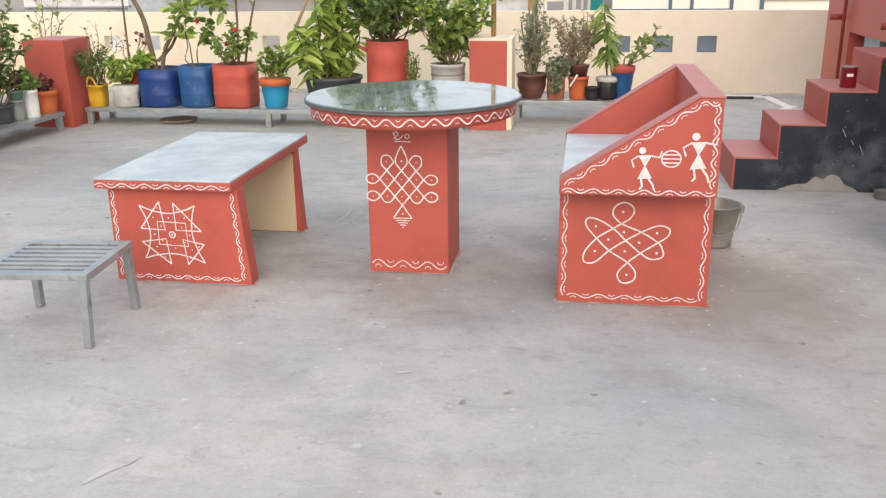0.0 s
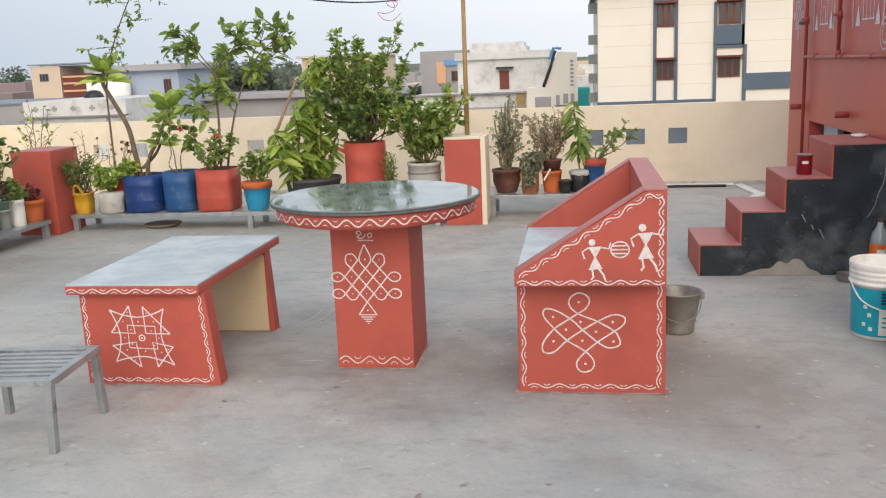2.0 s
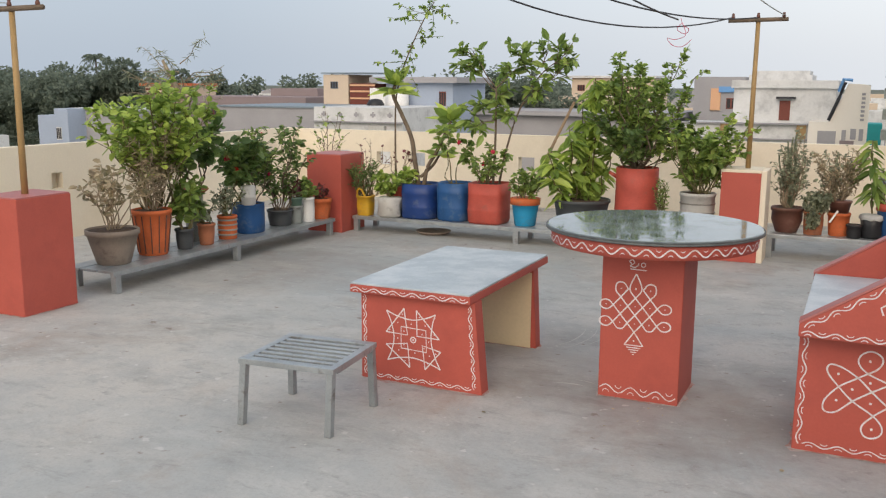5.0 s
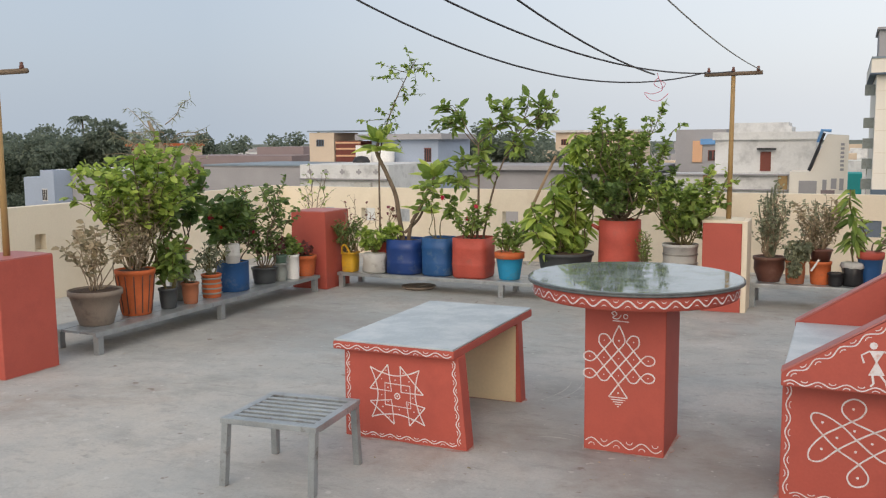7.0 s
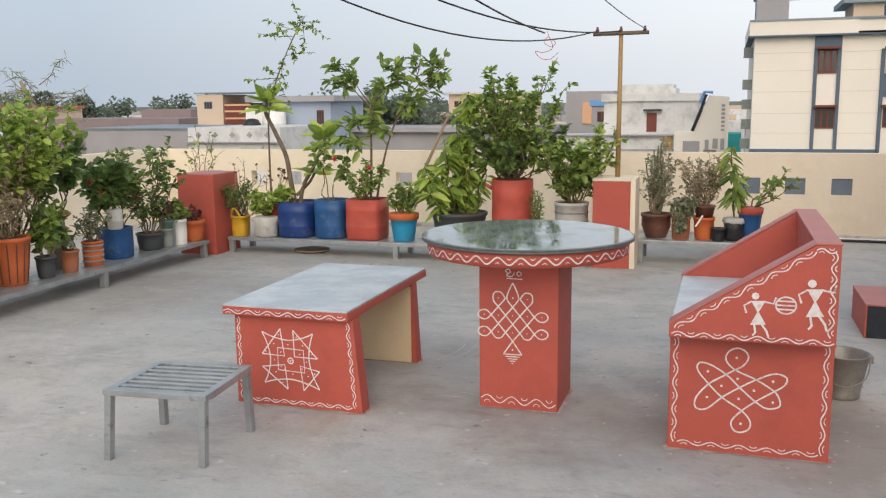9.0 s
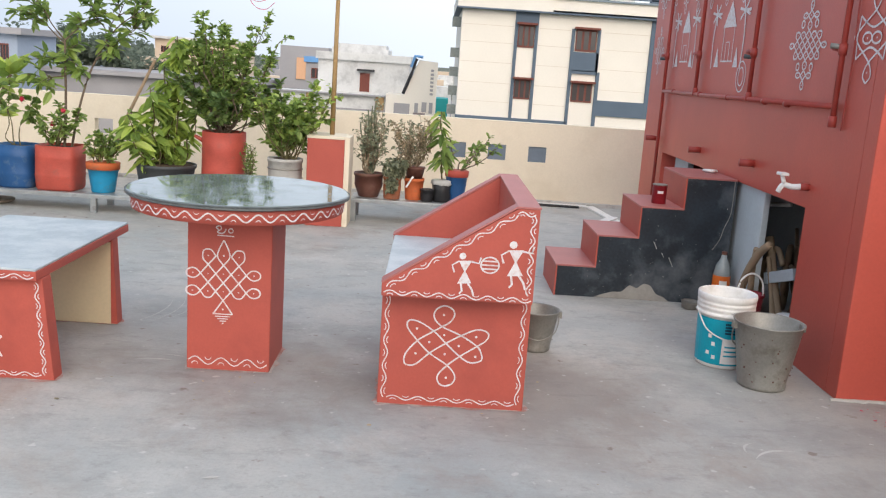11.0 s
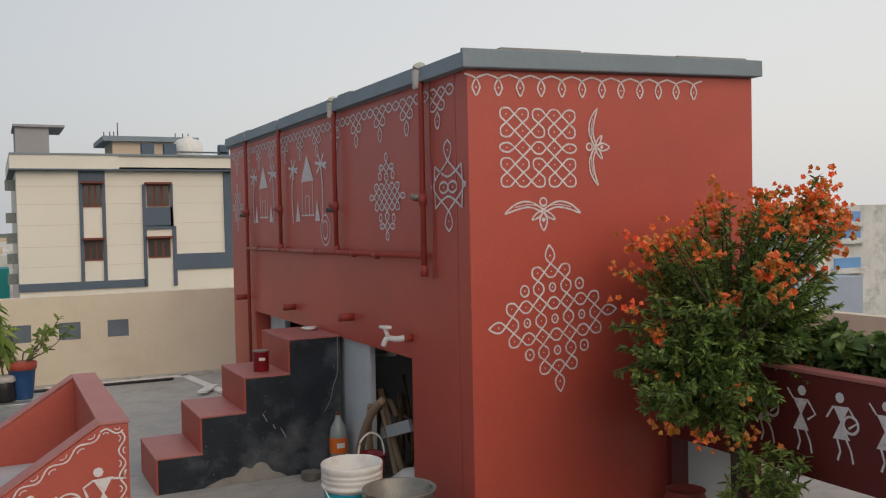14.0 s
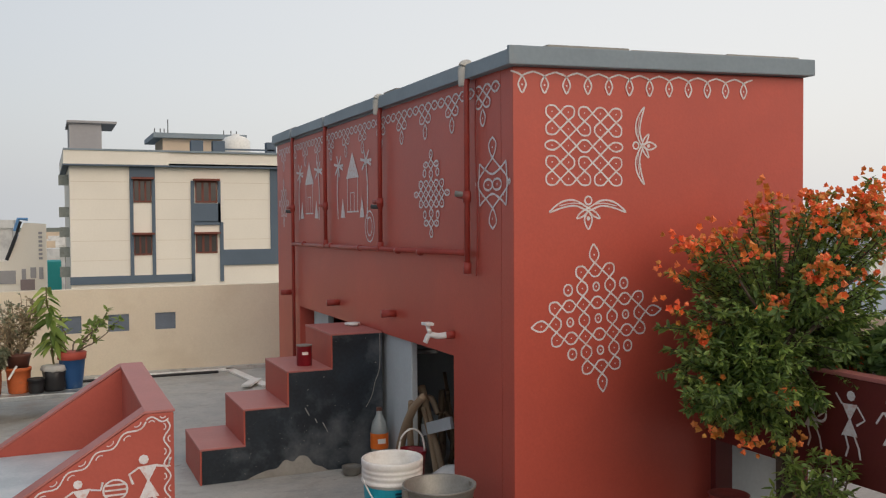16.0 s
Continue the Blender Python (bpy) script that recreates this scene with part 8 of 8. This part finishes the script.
# coconut palms standing out of the woods
for i, (x, z) in enumerate(((-45.4, 2.75), (-42.3, 2.7), (-40.3, 2.85), (-38.6, 2.75), (-31.2, 2.6), (-44.1, 2.4))):
    q = away(x, 31, z + 0.02, 3.9)
    p = thing("coconut_palm", (q.x, q.y, GROUND), "tall coconut palm standing out of the woods", "palm", "palms")
    part("trunk", tube([(q.x, q.y, GROUND), (q.x + 0.4, q.y, -2), (q.x, q.y, q.z)], 0.2, 0.15, 7), M["bark"], p, smooth=True)
    rng = np.random.default_rng(100 + i)
    an = []
    for k in range(15):
        a, e = rng.uniform(0, 6.28), rng.uniform(-0.2, 0.9)
        ln = rng.uniform(2.2, 3.0)
        for s in range(14):
            t = (s + 1) / 14
            c = np.array((q.x, q.y, q.z)) + np.array((math.cos(a) * t * ln, math.sin(a) * t * ln, e * t * ln - 1.6 * t * t))
            for sg in (-1, 1):
                an.append((c, np.array((math.sin(a) * sg * 1.2 + math.cos(a), -math.cos(a) * sg * 1.2 + math.sin(a), -0.5))))
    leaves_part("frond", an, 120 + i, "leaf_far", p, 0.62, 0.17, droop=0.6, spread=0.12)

# feathery tree at the side parapet, beyond it
q = away(-12.4, 14.0, 1.9, 1.0)
p = thing("casuarina_tree", (q.x, q.y, GROUND), "pale feathery tree rising beyond the parapet", "tree")
rng = np.random.default_rng(140)
bm, an = tube(smooth_line([(q.x + 1.2, q.y, GROUND), (q.x + 0.9, q.y, -2), (q.x + 0.5, q.y, 0.8), (q.x, q.y, 1.9)]), 0.14, 0.03, 7), []
for k in range(26):
    a, e = rng.uniform(0, 6.28), rng.uniform(0.0, 0.9)
    s = np.array((q.x + rng.uniform(0, 0.6), q.y, rng.uniform(0.9, 1.9)))
    f = s + np.array((math.cos(a) * rng.uniform(0.5, 1.3), math.sin(a) * 0.8, e * 0.8))
    tw = grow(rng, s, f, 0.01, 0.05, 3)
    tube(tw, 0.012, 0.004, 4, bm)
    an += [(along(tw, rng.uniform(0.15, 0.999))[0], rng.normal(size=3) * 0.4) for _ in range(30)]
part("limb", bm, M["dry"], p)
leaves_part("foliage", an, 141, "leaf_grey", p, 0.15, 0.014, droop=0.4)

# far roofs, too many and too small to tell apart
rng = np.random.default_rng(9)
for key in ("bld_white", "bld_grey", "bld_beige", "bld_pale_blue"):
    bm = bmesh.new()
    for i in range(70):
        yy = rng.uniform(130, 700)
        xx = rng.uniform(-0.95, 0.75) * yy
        s = rng.uniform(3, 8)
        box((xx - s, yy, GROUND), (xx + s, yy + 2 * s, rng.uniform(-7, -1.8) + (1.5 if rng.uniform() < 0.1 else 0)), 0, bm)
    solid("far_roofs", bm, M[key], "hazy far flat-roofed houses of the town", "buildings", kind="stuff")
